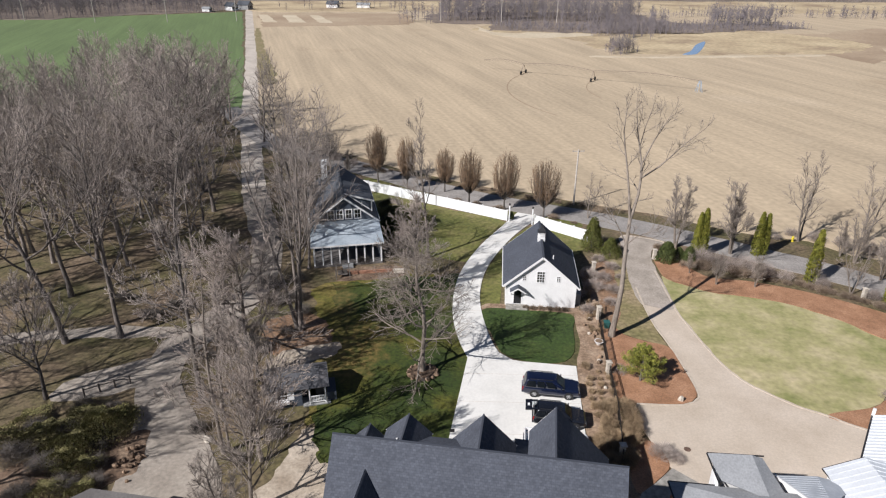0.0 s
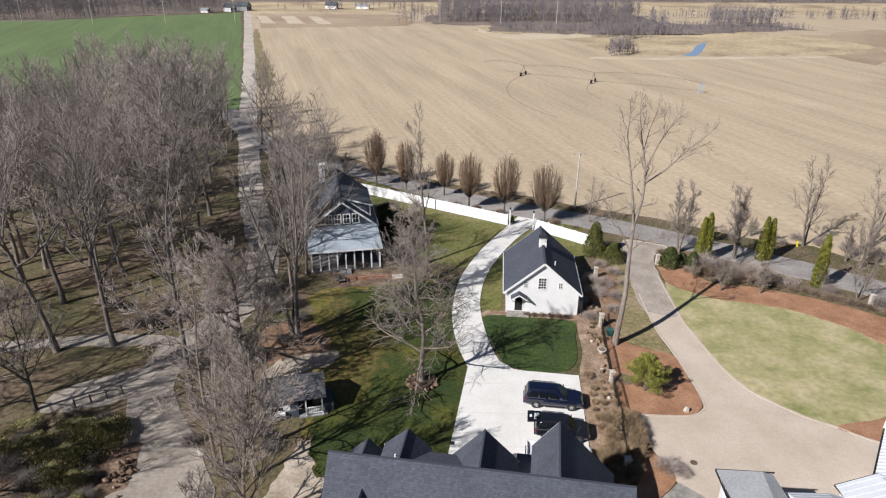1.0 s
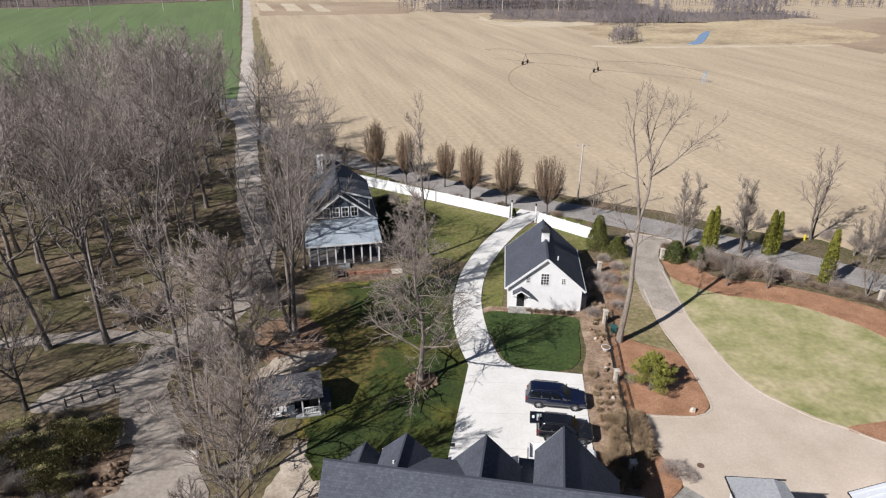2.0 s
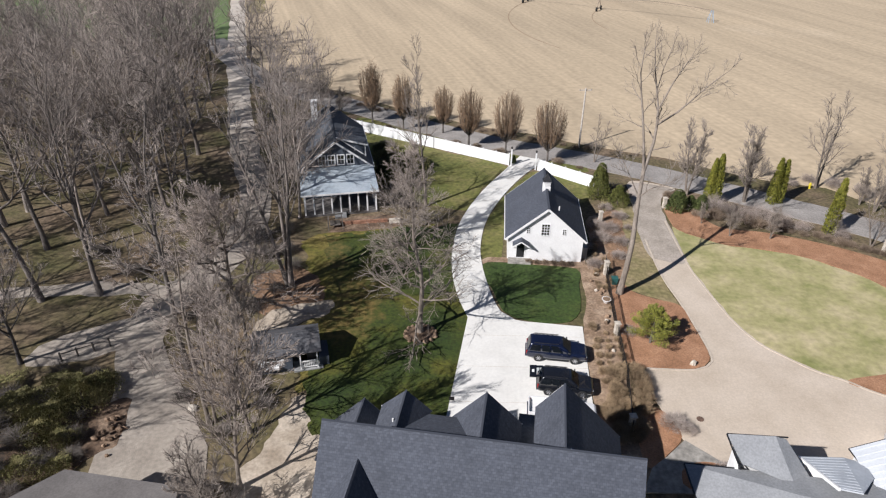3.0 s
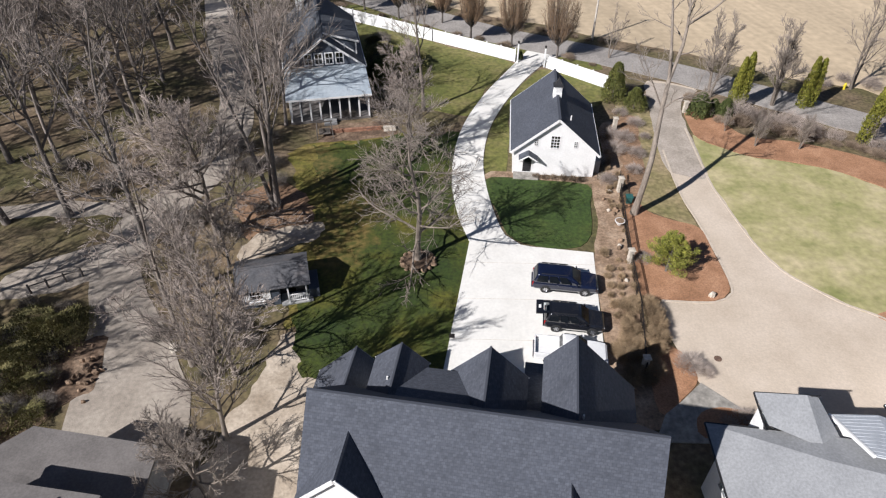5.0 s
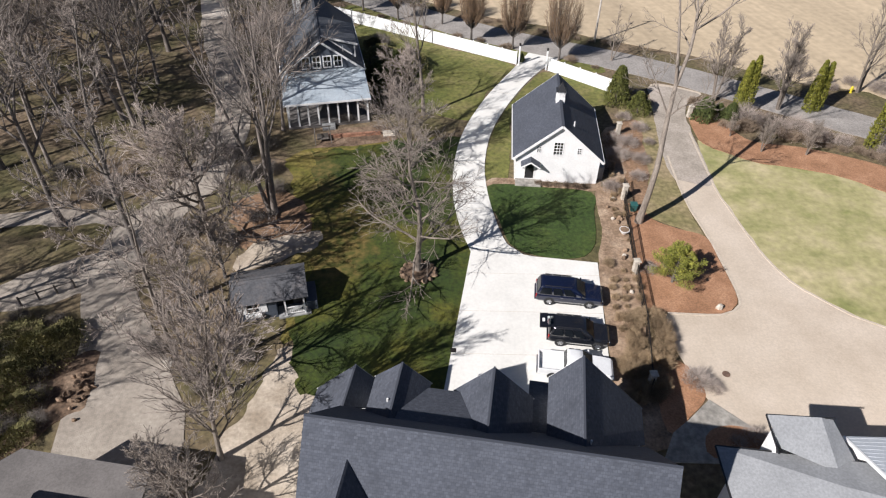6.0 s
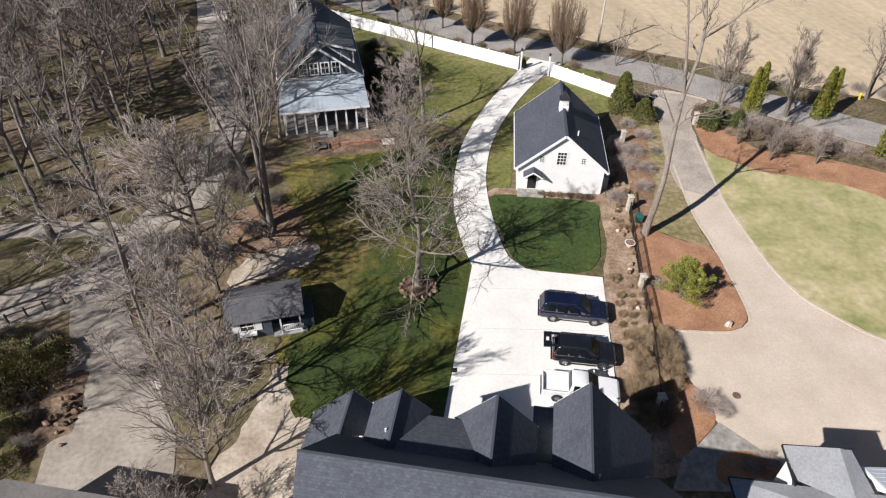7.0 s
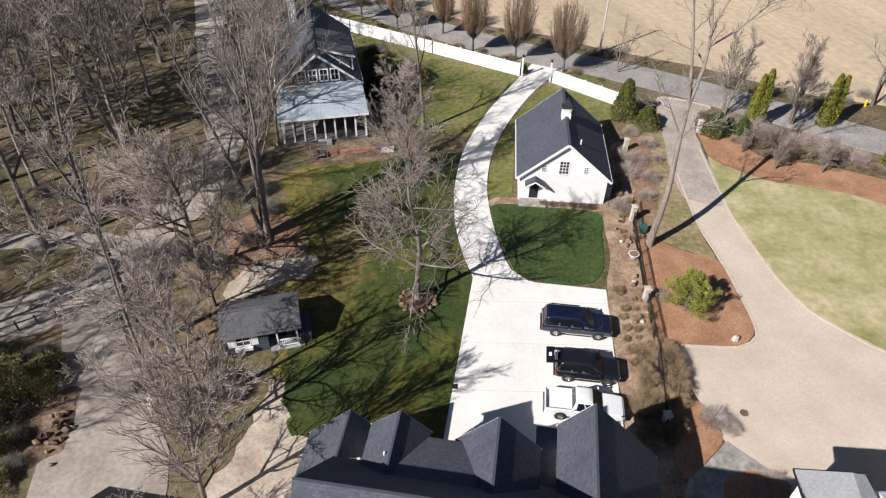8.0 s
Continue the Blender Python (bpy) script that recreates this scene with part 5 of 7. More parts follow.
slim = [tree("bare_tree", wood_label, pose(x, y, 0, 0, 0, 80 * i), DARKBARK, TWIG, 200 + i, WOOD, height=h, radius=0.28, clear=0.38, counts=(10, 6, 5, 4), twig_r=0.022, angle=(44, 42, 42, 40), reach=0.38, bole=0.78, bend=0.2, stout=1.2, least=(0.05, 0.03))
        for i, (x, y, h) in enumerate(((-58, 128, 24), (-66, 140, 23)))]
rw = random.Random(11)
spots = []
tries = 0
while len(spots) < 84 and tries < 9000:
    tries += 1
    x, y = rw.uniform(-92, -31), rw.uniform(78, 176)
    edge = -29.2 - (y - 88) * 0.303
    if y > 88 and x > edge - (6.5 if y < 116 else 4.0):
        continue
    if y < 88 and x > -38:
        continue
    if x < -74 and y < 92:
        continue
    if all((x - a) ** 2 + (y - b) ** 2 > 21 for a, b in spots):
        spots.append((x, y))
for i, (x, y) in enumerate(spots):
    s = rw.uniform(0.8, 0.96) * (1.0 if y < 120 else 0.9)
    o = copy_thing(tall[i % 6] if y < 112 else slim[i % 2], pose(x, y, 0, 0, 0, rw.uniform(0, 360)))
    o.scale = (s * 1.08, s * 1.08, s)
for x, y, s in ((-19.6, 80.4, 0.85), (-21.0, 87.5, 0.72), (-23.0, 94, 0.7), (-24.6, 102, 0.68), (-47.5, 71.4, 0.95), (-42.5, 71.8, 0.85), (-26.0, 110, 0.72), (-23.0, 117, 0.62), (-31.5, 113, 0.8), (-36.5, 131, 0.8), (-43, 143, 0.75), (-62, 62, 0.95), (-56, 55, 0.95), (-66, 74, 0.95), (-60, 46, 0.95), (-49, 47, 0.9), (-72, 58, 0.95), (-54, 36, 0.95), (-45, 34, 0.9)):
    o = copy_thing(tall[int(-x * 7) % 6], pose(x, y, 0, 0, 0, (x * 77) % 360))
    o.scale = (s, s, s)

# single trees round the houses
leaders = (([(0, 0, -0.05), (0.3, 0.0, 3.7), (0.55, 0.4, 6.1), (0.65, 1.1, 9), (0.75, 1.6, 10.7), (1.0, 2.4, 13.2), (1.9, 3.7, 15.8), (2.2, 5.1, 18.7), (1.66, 6.3, 22.0), (1.41, 7.2, 24.8)], 0.34, 0.035, 0.5, 12),
           ([(1.0, 2.4, 13.2), (0.75, 3.2, 16.1), (0.35, 3.8, 18.8), (-0.28, 4.5, 22.5), (0.02, 5.2, 25.2)], 0.16, 0.03, 0.3, 9),
           ([(2.2, 5.1, 18.7), (3.27, 5.5, 21.2), (4.89, 6.2, 23.8)], 0.10, 0.025, 0.3, 6),
           ([(2.1, 4.5, 17.3), (4.03, 4.6, 18.7), (6.36, 4.8, 21.1), (8.03, 5.0, 22.5)], 0.11, 0.03, 0.3, 8),
           ([(1.9, 5.7, 20.3), (2.49, 6.6, 22.5), (3.09, 7.0, 24.3)], 0.07, 0.025, 0.3, 5),
           ([(0.75, 1.6, 10.7), (1.64, 1.4, 11.75), (3.59, 1.0, 12.8)], 0.09, 0.02, 0.3, 6),
           ([(0.75, 1.6, 10.7), (-0.13, 2.0, 12.4), (-1.52, 2.5, 14.9)], 0.08, 0.02, 0.3, 7))
tree("bare_tree", "tall sparse bare tree with forked leaders over the paver drive", pose(18.1, 64.6, 0), OAKBARK, OAKTWIG, 31, OAKS, height=26, radius=0.42, counts=(8, 4, 3, 2), reach=0.13, angle=(46, 40, 38, 38), bend=0.14, up=0.18, ratio=0.55, twig_r=0.012, stems=leaders, least=(0.018, 0.012))
tree("bare_tree", "wide bare oak in a stone-edged ring on the lawn", pose(-2.9, 56.9, 0), OAKBARK, OAKTWIG, 32, OAKS, height=17.2, radius=0.27, clear=0.13, counts=(24, 8, 7, 4), reach=0.34, angle=(78, 50, 44, 40), up=0.06, bend=0.22, twig_r=0.011, stout=0.85, least=(0.022, 0.013))
tree("bare_tree", "bare tree with low wide branches beside the big house", pose(-14.9, 33.4, 0), OAKBARK, OAKTWIG, 43, OAKS, height=10.5, radius=0.16, clear=0.2, counts=(22, 8, 7, 5), reach=0.28, angle=(68, 44, 40, 38), up=0.18, bend=0.24, twig_r=0.012, stout=0.9, least=(0.02, 0.013))

bare_stem = (([(0, 0, -0.05), (-0.15, 0, 6.5), (0, 0, 11.7), (0.35, -0.1, 14.5), (0.7, -0.4, 17.8)], 0.2, 0.03, 0.4, 13),
             ([(0.45, 0.2, -0.05), (0.5, 0.2, 4), (0.35, 0.4, 8), (0.9, 0.6, 12)], 0.13, 0.03, 0.3, 10),
             ([(-0.1, 0, 4.9), (-1.6, -0.2, 5.2), (-3.3, -0.3, 5.0), (-3.6, 0, 6.4)], 0.07, 0.02, 0.5, 5),
             ([(0, 0, 11.2), (-1.8, 0.3, 12.4), (-4.4, 0.5, 13.4)], 0.08, 0.02, 0.35, 9))
tree("bare_tree", "tall bare tree with long dark side branches at the lane", pose(-19.45, 44.4, 0), OAKBARK, PINKTWIG, 34, OAKS, least=(0.024, 0.015), height=15, radius=0.2, counts=(10, 6, 5, 3), reach=0.22, angle=(58, 42, 36, 34), bend=0.2, up=0.1, twig_r=0.013, stems=bare_stem)
tree("bare_tree", "round-crowned bare tree beside the gravel lane", pose(-22.0, 60.2, 0), OAKBARK, PINKTWIG, 35, OAKS, least=(0.026, 0.016), height=15, radius=0.3, clear=0.16, counts=(20, 9, 8, 6), reach=0.48, angle=(62, 44, 40, 38), up=0.16, bend=0.26, twig_r=0.016, stout=1.1)
lane_stems = (([(0, 0, -0.05), (-0.1, 0, 4), (0, 0, 8.1), (0, 0, 14), (0.1, 0.2, 17.5), (0.4, 0.4, 20.5), (1.2, 0.6, 24)], 0.27, 0.05, 0.3, 16),
              ([(0, 0, 13.0), (-0.9, 0.2, 16), (-1.8, 0.4, 18.5), (-2.5, 0.6, 21.5)], 0.13, 0.04, 0.3, 8),
              ([(0, 0, 9.0), (-1.6, -0.5, 10.6), (-3.4, -0.8, 11.6), (-4.8, -1.0, 13.2)], 0.1, 0.03, 0.3, 7))
tree("bare_tree", "tall slim bare tree standing beside the gravel lane", pose(-23.7, 51.2, 0), BARK, TWIG, 36, OAKS, height=24, radius=0.26, counts=(8, 6, 6, 4), reach=0.17, angle=(54, 42, 40, 38), bend=0.22, twig_r=0.013, stems=lane_stems, least=(0.03, 0.018))
tree("bare_tree", "small bare tree with thin pale branches", pose(-39.0, 51.2, 0), BARK, TWIG, 37, OAKS, height=13, radius=0.18, clear=0.22, counts=(15, 7, 7, 6), reach=0.4, angle=(48, 40, 38, 38), twig_r=0.015)
tree("bare_tree", "bare ornamental tree behind the oak", pose(-4.4, 73.5, 0), OAKBARK, PINKTWIG, 38, OAKS, least=(0.028, 0.016), height=12.5, radius=0.2, clear=0.12, counts=(15, 8, 8, 6), reach=0.44, angle=(60, 46, 42, 38), up=0.14, bend=0.28, twig_r=0.014)
tree("bare_tree", "bare tree with fine tan twigs beside the blue house", pose(-20.4, 84.6, 0), OAKBARK, PINKTWIG, 45, OAKS, least=(0.028, 0.016), height=12, radius=0.2, clear=0.15, counts=(20, 8, 7, 5), reach=0.4, angle=(56, 42, 38, 36), up=0.2, bend=0.2, twig_r=0.014)
tree("bare_tree", "slender tall bare tree behind the lawn", pose(-3.6, 84.5, 0), OAKBARK, OAKTWIG, 39, OAKS, height=21, radius=0.2, clear=0.3, counts=(12, 6, 6, 5), reach=0.22, angle=(32, 34, 36, 36), twig_r=0.015)
tree("bare_tree", "tall bare tree of several dark stems beside the shed", pose(-17.4, 64.8, 0), DARKBARK, TWIG, 40, OAKS, height=24, radius=0.24, least=(0.034, 0.02), clear=0.34, counts=(7, 5, 5, 4), reach=0.24, angle=(34, 36, 38, 38), forks=4, fork_out=0.13, lean=(-0.1, 0.06), twig_r=0.015)
tree("bare_tree", "low bare tree beside the garden shed", pose(-19.6, 55.6, 0), BARK, TWIG, 41, OAKS, height=7, radius=0.14, clear=0.15, counts=(14, 7, 7, 6), reach=0.42, angle=(48, 38, 38, 38), twig_r=0.015)
tree("bare_tree", "bare tree with tan twigs between lane and shed", pose(-21.6, 50.6, 0), OAKBARK, OAKTWIG, 42, OAKS, height=11, radius=0.18, clear=0.2, counts=(13, 7, 7, 5), reach=0.38, angle=(56, 42, 38, 36), up=0.16, bend=0.22, twig_r=0.014)

def egg_tree(name, label, m, bark, twig, seed, group, height, width, stems=60, clear=0.13, twig_r=0.02, rough=0.22, shoots=15, stem_r=0.05, flare=(0.5, 0.86)):
    """A bare tree of many upright stems that fill an egg-shaped crown."""
    rng = random.Random(seed)
    t, c = Mesh(), Mesh()
    t.tube([(0, 0, -0.05), (0, 0, height * clear), (0.05, 0, height * 0.3), (0, 0.06, height * 0.55)], [stem_r * 4, stem_r * 3, stem_r * 2, stem_r * 0.8], 7)

    def jot(k):
        return Vector((rng.gauss(0, k), rng.gauss(0, k), rng.gauss(0, k)))

    for _ in range(stems):
        a, q = rng.uniform(0, 6.283), rng.random() ** 0.55
        out = Vector((math.cos(a), math.sin(a), 0))
        lump = 0.85 + 0.4 * noise.noise((math.cos(a) * 1.5, math.sin(a) * 1.5, seed * 3.1))
        r = width / 2 * q * lump
        z0 = height * (clear + 0.22 * (1 - q) * rng.random() + 0.03 * rng.random())
        z1 = height * (0.50 + 0.48 * math.sqrt(max(0.0, 1 - q * q * 0.94)) * rng.uniform(0.8, 1.06))
        pts = [Vector((0, 0, z0)), out * r * flare[0] + Vector((0, 0, z0 + (z1 - z0) * 0.2)), out * r * flare[1] + Vector((0, 0, z0 + (z1 - z0) * 0.5)), out * r * 1.02 + Vector((0, 0, z1))]
        pts = [pts[0]] + [p + jot(0.03 * width / 4) for p in pts[1:]]
        t.tube(pts, [stem_r, stem_r * 0.75, stem_r * 0.5, twig_r * 0.7], 4)
        for k in range(shoots):
            f = 0.22 + 0.78 * (k + rng.random()) / shoots
            i = min(int(f * 3), 2)
            at = pts[i].lerp(pts[i + 1], f * 3 - i)
            w = (Vector((0, 0, 1)) + out * rng.uniform(-0.1, 0.45) + jot(rough)).normalized()
            ll = height * 0.13 * rng.uniform(0.6, 1.3) * (1.25 - 0.55 * f)
            spike(c, at, w, ll, twig_r)
            for _ in range(4):
                spike(c, at + w * ll * rng.uniform(0.15, 0.85), (w + jot(rough * 1.5)).normalized(), ll * rng.uniform(0.35, 0.7), twig_r * 0.75)
    ob = thing(name, m, label, "tree", group)
    for nm, mesh, mat in (("trunk", t, bark), ("crown", c, twig)):
        o = new(nm, mesh.data(nm, mat, True))
        o.parent = ob
    return ob


tan_stem = (([(0, 0, -0.05), (0.3, 0.25, 4.7), (0.9, 0.5, 8.8), (1.35, 0.75, 11.6), (1.6, 0.9, 13.4)], 0.19, 0.03, 0.16, 26),
            ([(0.3, 0.25, 4.4), (0.2, 0.4, 6.6), (-0.3, 0.73, 9.2), (-0.6, 1.2, 11.5)], 0.08, 0.025, 0.25, 13),
            ([(0.4, 0.3, 5.2), (1.29, 0.33, 8.0), (2.4, 0.7, 10.4), (3.2, 1.0, 12.2)], 0.09, 0.025, 0.2, 20))
tree("bare_tree", "dense bare tree with many upright tan twigs", pose(-15.15, 38.07, 0), OAKBARK, PINKTWIG, 33, OAKS, height=15, radius=0.24, counts=(20, 6, 6, 3), reach=0.3, angle=(46, 30, 27, 24), up=0.12, bend=0.10, ratio=0.5, twig_r=0.012, stems=tan_stem, least=(0.026, 0.015))
tree("bare_tree", "bare tree with upright tan twigs behind another", pose(-15.9, 43.6, 0), OAKBARK, PINKTWIG, 44, OAKS, least=(0.024, 0.015), height=15.5, radius=0.18, clear=0.12, counts=(22, 8, 7, 4), reach=0.29, angle=(40, 38, 38, 38), up=0.12, bend=0.15, ratio=0.44, twig_r=0.013)
# rust-brown pears along the road
pear_label, PEAR = "egg-shaped bare pear tree with dense upright rust-brown twigs", "pear trees along the road"
pears = [egg_tree("pear_tree", pear_label, pose(x, y, 0), BARK, PEARTWIG, 51 + i, PEAR, h, w, 84, 0.16, stem_r=0.042) for i, (x, y, h, w) in enumerate(((-14.4, 116.7, 10.6, 3.9), (-8.7, 113.3, 9.6, 4.6), (8.2, 103.6, 9.9, 5.0)))]
for k, x, y, sx, sz in ((1, -1.9, 112.0, 0.95, 0.85), (1, 2.4, 106.2, 1.1, 1.0), (2, 14.4, 100.3, 1.05, 0.97)):
    copy_thing(pears[k], pose(x, y, 0, 0, 0, 70 * k + x)).scale = (sx, sx, sz)
egg_tree("bare_tree", "low dense dark bare tree behind the blue house", pose(-25.7, 129.7, 0), BARK, BARK, 58, OAKS, 6.2, 6.6, 60, 0.1, 0.02, 0.5, 14)
road_label = "bare grey-brown roadside tree of several stems"
rtree = [tree("bare_tree", road_label, pose(x, y, 0), OAKBARK, OAKTWIG, 60 + i, "roadside trees", height=h, radius=r, clear=0.2, counts=c, reach=q, angle=(30, 34, 36, 36), up=0.14, bend=0.16, forks=f, fork_out=o, twig_r=0.012, least=(0.024, 0.015))
         for i, (x, y, h, r, c, q, f, o) in enumerate(((32.6, 89.6, 10.4, 0.13, (10, 7, 6, 5), 0.25, 4, 0.16), (39.9, 87.6, 10.6, 0.13, (10, 7, 6, 5), 0.25, 4, 0.14), (52.0, 92.6, 13.4, 0.16, (9, 6, 6, 4), 0.26, 2, 0.2)))]
for k, (x, y, s) in enumerate(((34.5, 77.8, 0.42), (39.3, 77.3, 0.42), (51.0, 76.0, 0.56), (57, 80, 0.7), (60.5, 85, 0.64), (21.7, 100.6, 0.54), (64, 77, 0.62), (32.0, 81.0, 0.28), (59, 70, 0.54), (45.5, 96, 0.3), (-20.5, 119.5, 0.5), (-26, 122, 0.45), (47.5, 78.6, 0.34), (55.5, 87.5, 0.48), (61.8, 92.5, 0.9), (56.4, 85.4, 0.68))):
    copy_thing(rtree[k % 3], pose(x, y, 0, 0, 0, 50 * k)).scale = (s, s, s)


def conifer(name, label, m, height, width, leaf_mat, seed, group="", top=0.15, n=2600, leaf=0.13):
    """A dense evergreen: short trunk, crown of leaf sprays in an uneven spindle or cone."""
    rng = random.Random(seed)
    ob = thing(name, m, label, "conifer", group)
    part("trunk", Mesh().tube([(0, 0, -0.05), (0, 0, height * 0.6)], [0.1, 0.04], 6), BARK, ob)
    c = Mesh()
    for i in range(n):
        f = rng.random() ** 0.8
        bulge = math.sin(min(1.0, f * 2.2 + 0.35) * 1.5708) * (1 - f) ** (0.55 if top < 0.3 else 0.35) + top * (1 - f)
        a = rng.uniform(0, 6.283)
        lump = 0.82 + (0.55 if width > 3.2 else 0.32) * noise.noise((math.cos(a) * 1.9, math.sin(a) * 1.9, f * height * 0.9 + seed))
        r = width / 2 * bulge * lump * rng.uniform(0.72, 1.05)
        p = Vector((math.cos(a) * r, math.sin(a) * r, 0.12 + f * height * 0.96))
        u = Vector((math.cos(a) * 0.5 + rng.gauss(0, 0.35), math.sin(a) * 0.5 + rng.gauss(0, 0.35), 1.1 + rng.gauss(0, 0.3))).normalized() * leaf * rng.uniform(0.7, 1.5)
        s = Vector((-math.sin(a) + rng.gauss(0, 0.5), math.cos(a) + rng.gauss(0, 0.5), rng.gauss(0, 0.3))).normalized() * leaf * rng.uniform(0.35, 0.6)
        c.face([p - u, p + s, p + u, p - s])
    o = new("crown", c.data("crown", leaf_mat))
    o.parent = ob
    return ob


ARBS = "arborvitae along the road"
arb = conifer("arborvitae", "tall narrow yellow-green arborvitae", pose(34.6, 86.8, 0), 6.8, 1.35, ARBLEAF, 71, ARBS, 0.5, 2900)
for x, y, s in ((35.4, 87.0, 1.08), (43.4, 87.3, 1.0), (44.4, 87.6, 0.95), (47.2, 79.0, 1.14), (54.0, 73.2, 0.95), (55.2, 72.4, 0.85)):
    copy_thing(arb, pose(x, y, 0, 0, 0, x * 50)).scale = (s * 1.1, s * 1.1, s)
def spray_conifer(label, m, height, width, leaf_mat, seed, branches=46):
    """An open conifer: rising branches, each with its own clumps of leaf sprays and gaps between them."""
    rng = random.Random(seed)
    ob = thing("golden_conifer", m, label, "conifer")
    wood, c = Mesh().tube([(0, 0, -0.05), (0, 0, height * 0.9)], [0.12, 0.03], 6), Mesh()
    for k in range(branches):
        f = (k + rng.random()) / branches
        a = k * 2.4 + rng.uniform(-0.4, 0.4)
        out = Vector((math.cos(a), math.sin(a), 0))
        ll = width / 2 * (1 - f) ** 0.75 * rng.uniform(0.75, 1.2) + 0.25
        z0 = 0.15 + height * 0.86 * f
        tip = out * ll + Vector((0, 0, z0 + ll * rng.uniform(0.35, 0.75)))
        wood.tube([(0, 0, z0), out * ll * 0.5 + Vector((0, 0, z0 + ll * 0.2)), tip], [0.035, 0.025, 0.01], 4)
        for q in (0.4, 0.62, 0.82, 1.0):
            at = Vector((0, 0, z0)).lerp(tip, q) + Vector((rng.gauss(0, 0.1), rng.gauss(0, 0.1), rng.gauss(0, 0.08)))
            size = (0.2 + 0.22 * (1 - f)) * rng.uniform(0.7, 1.2)
            for _ in range(95):
                d = Vector((rng.gauss(0, 1), rng.gauss(0, 1), rng.gauss(0, 0.8))).normalized() * size * rng.random() ** 0.4
                u = (out * 0.6 + Vector((rng.gauss(0, 0.5), rng.gauss(0, 0.5), 0.7 + rng.gauss(0, 0.4)))).normalized() * 0.075 * rng.uniform(0.6, 1.4)
                w = u.cross(Vector((rng.gauss(0, 1), rng.gauss(0, 1), rng.gauss(0, 1)))).normalized() * 0.026
                c.face([at + d - u, at + d + w, at + d + u, at + d - w])
    part("trunk", wood, BARK, ob)
    new("crown", c.data("crown", leaf_mat)).parent = ob
    return ob


spray_conifer("broad golden-green conifer in a mulch bed", pose(19.3, 56.2, 0.09), 4.3, 4.0, CEDARLEAF, 73)
ev = conifer("evergreen_tree", "upright olive-green evergreen tree at the fence end", pose(20.0, 88.0, 0), 5.2, 2.7, OLIVELEAF, 75, "", 0.6, 5200, 0.12)
tagged(copy_thing(ev, pose(22.3, 86.0, 0, 0, 0, 100)), "rounded olive-green evergreen bush beside the drive").scale = (0.95, 0.95, 0.55)
hb = conifer("evergreen_bush", "large dark green evergreen bush at the drive", pose(29.9, 84.7, 0), 2.9, 2.2, YEWLEAF, 74, "evergreen bushes", 0.9, 3600, 0.15)
for x, y, sx, sz in ((-9.6, 91.6, 1.2, 1.1), (-7.8, 94.4, 1.3, 1.2), (33.0, 84.6, 0.7, 0.8), (9.2, 99.6, 0.3, 0.45), (31.9, 85.6, 0.6, 0.6)):
    copy_thing(hb, pose(x, y, 0, 0, 0, x * 31)).scale = (sx, sx, sz)
# ---- shrubs, stones, fences ----
def shrub(name, label, m, width, height, mat, seed, group, n=900, upright=0.6, r=0.011, length=0.5):
    """A bare or dry bush: stems and many fine twigs in an uneven dome."""
    rng = random.Random(seed)
    mesh = Mesh()
    for _ in range(n):
        a, q = rng.uniform(0, 6.283), rng.random() ** 0.6
        f = rng.random() ** 0.8
        lump = 0.8 + 0.35 * noise.noise((math.cos(a) * 1.3, math.sin(a) * 1.3, f * 2 + seed))
        rr = width / 2 * q * lump * (0.45 + 0.75 * math.sin(math.pi * min(1, 0.25 + f * 0.65)))
        p = Vector((math.cos(a) * rr, math.sin(a) * rr, f * height * 0.8 * lump))
        w = Vector((math.cos(a) * (1 - upright) + rng.gauss(0, 0.3), math.sin(a) * (1 - upright) + rng.gauss(0, 0.3), upright + rng.gauss(0, 0.2))).normalized()
        spike(mesh, p, w, length * rng.uniform(0.6, 1.3) * height, r)
    return solid(name, mesh, mat, label, "shrub", group, m=m)


def stone(mesh, rng, at, size):
    """One rough boulder of about 30 faces."""
    rings = []
    for i in range(4):
        z = (-0.25, 0.15, 0.55, 0.8)[i] * size[2]
        k = (0.85, 1.0, 0.8, 0.4)[i]
        rings.append([(at[0] + math.cos(j * 1.0472) * size[0] / 2 * k * rng.uniform(0.8, 1.15), at[1] + math.sin(j * 1.0472) * size[1] / 2 * k * rng.uniform(0.8, 1.15), at[2] + z * rng.uniform(0.9, 1.1)) for j in range(6)])
    mesh.loft(rings)
    return mesh


rs = random.Random(5)
GR = "cut-back grasses and bushes of the fence bed"
grass = [shrub("dry_grass_clump", "dry straw-coloured ornamental grass clump in the bed", pose(14.1, 58.2, 0.06), 1.0, 0.75, DRYTWIG, 81, GR, 520, 0.7, 0.012, 0.5),
         shrub("dry_bush", "rounded dry tan bush in the fence bed", pose(14.9, 51.2, 0.06), 1.7, 1.35, DRYTWIG, 82, GR, 1600, 0.5, 0.012, 0.3)]
for y in np.arange(43.5, 81, 1.15):
    xa = 12.6 + (y - 43.5) * 0.075 if y < 59 else 14.6 + (y - 59) * 0.13
    xb = 15.5 + (y - 43.5) * 0.085
    for x in np.arange(xa + 0.5, xb, 1.05):
        if rs.random() < (0.18 if y < 54 else 0.42):
            continue
        near = y < 52.5
        o = grass[1 if (near and rs.random() < 0.45) or rs.random() < 0.08 else 0].copy()
        scene.collection.objects.link(o)
        s = rs.uniform(0.6, 1.05) if near else rs.uniform(0.4, 0.8)
        o.matrix_world = pose(x + rs.uniform(-0.25, 0.25), y + rs.uniform(-0.3, 0.3), 0.06, 0, 0, rs.uniform(0, 360)) @ Matrix.Diagonal((s, s, s, 1))
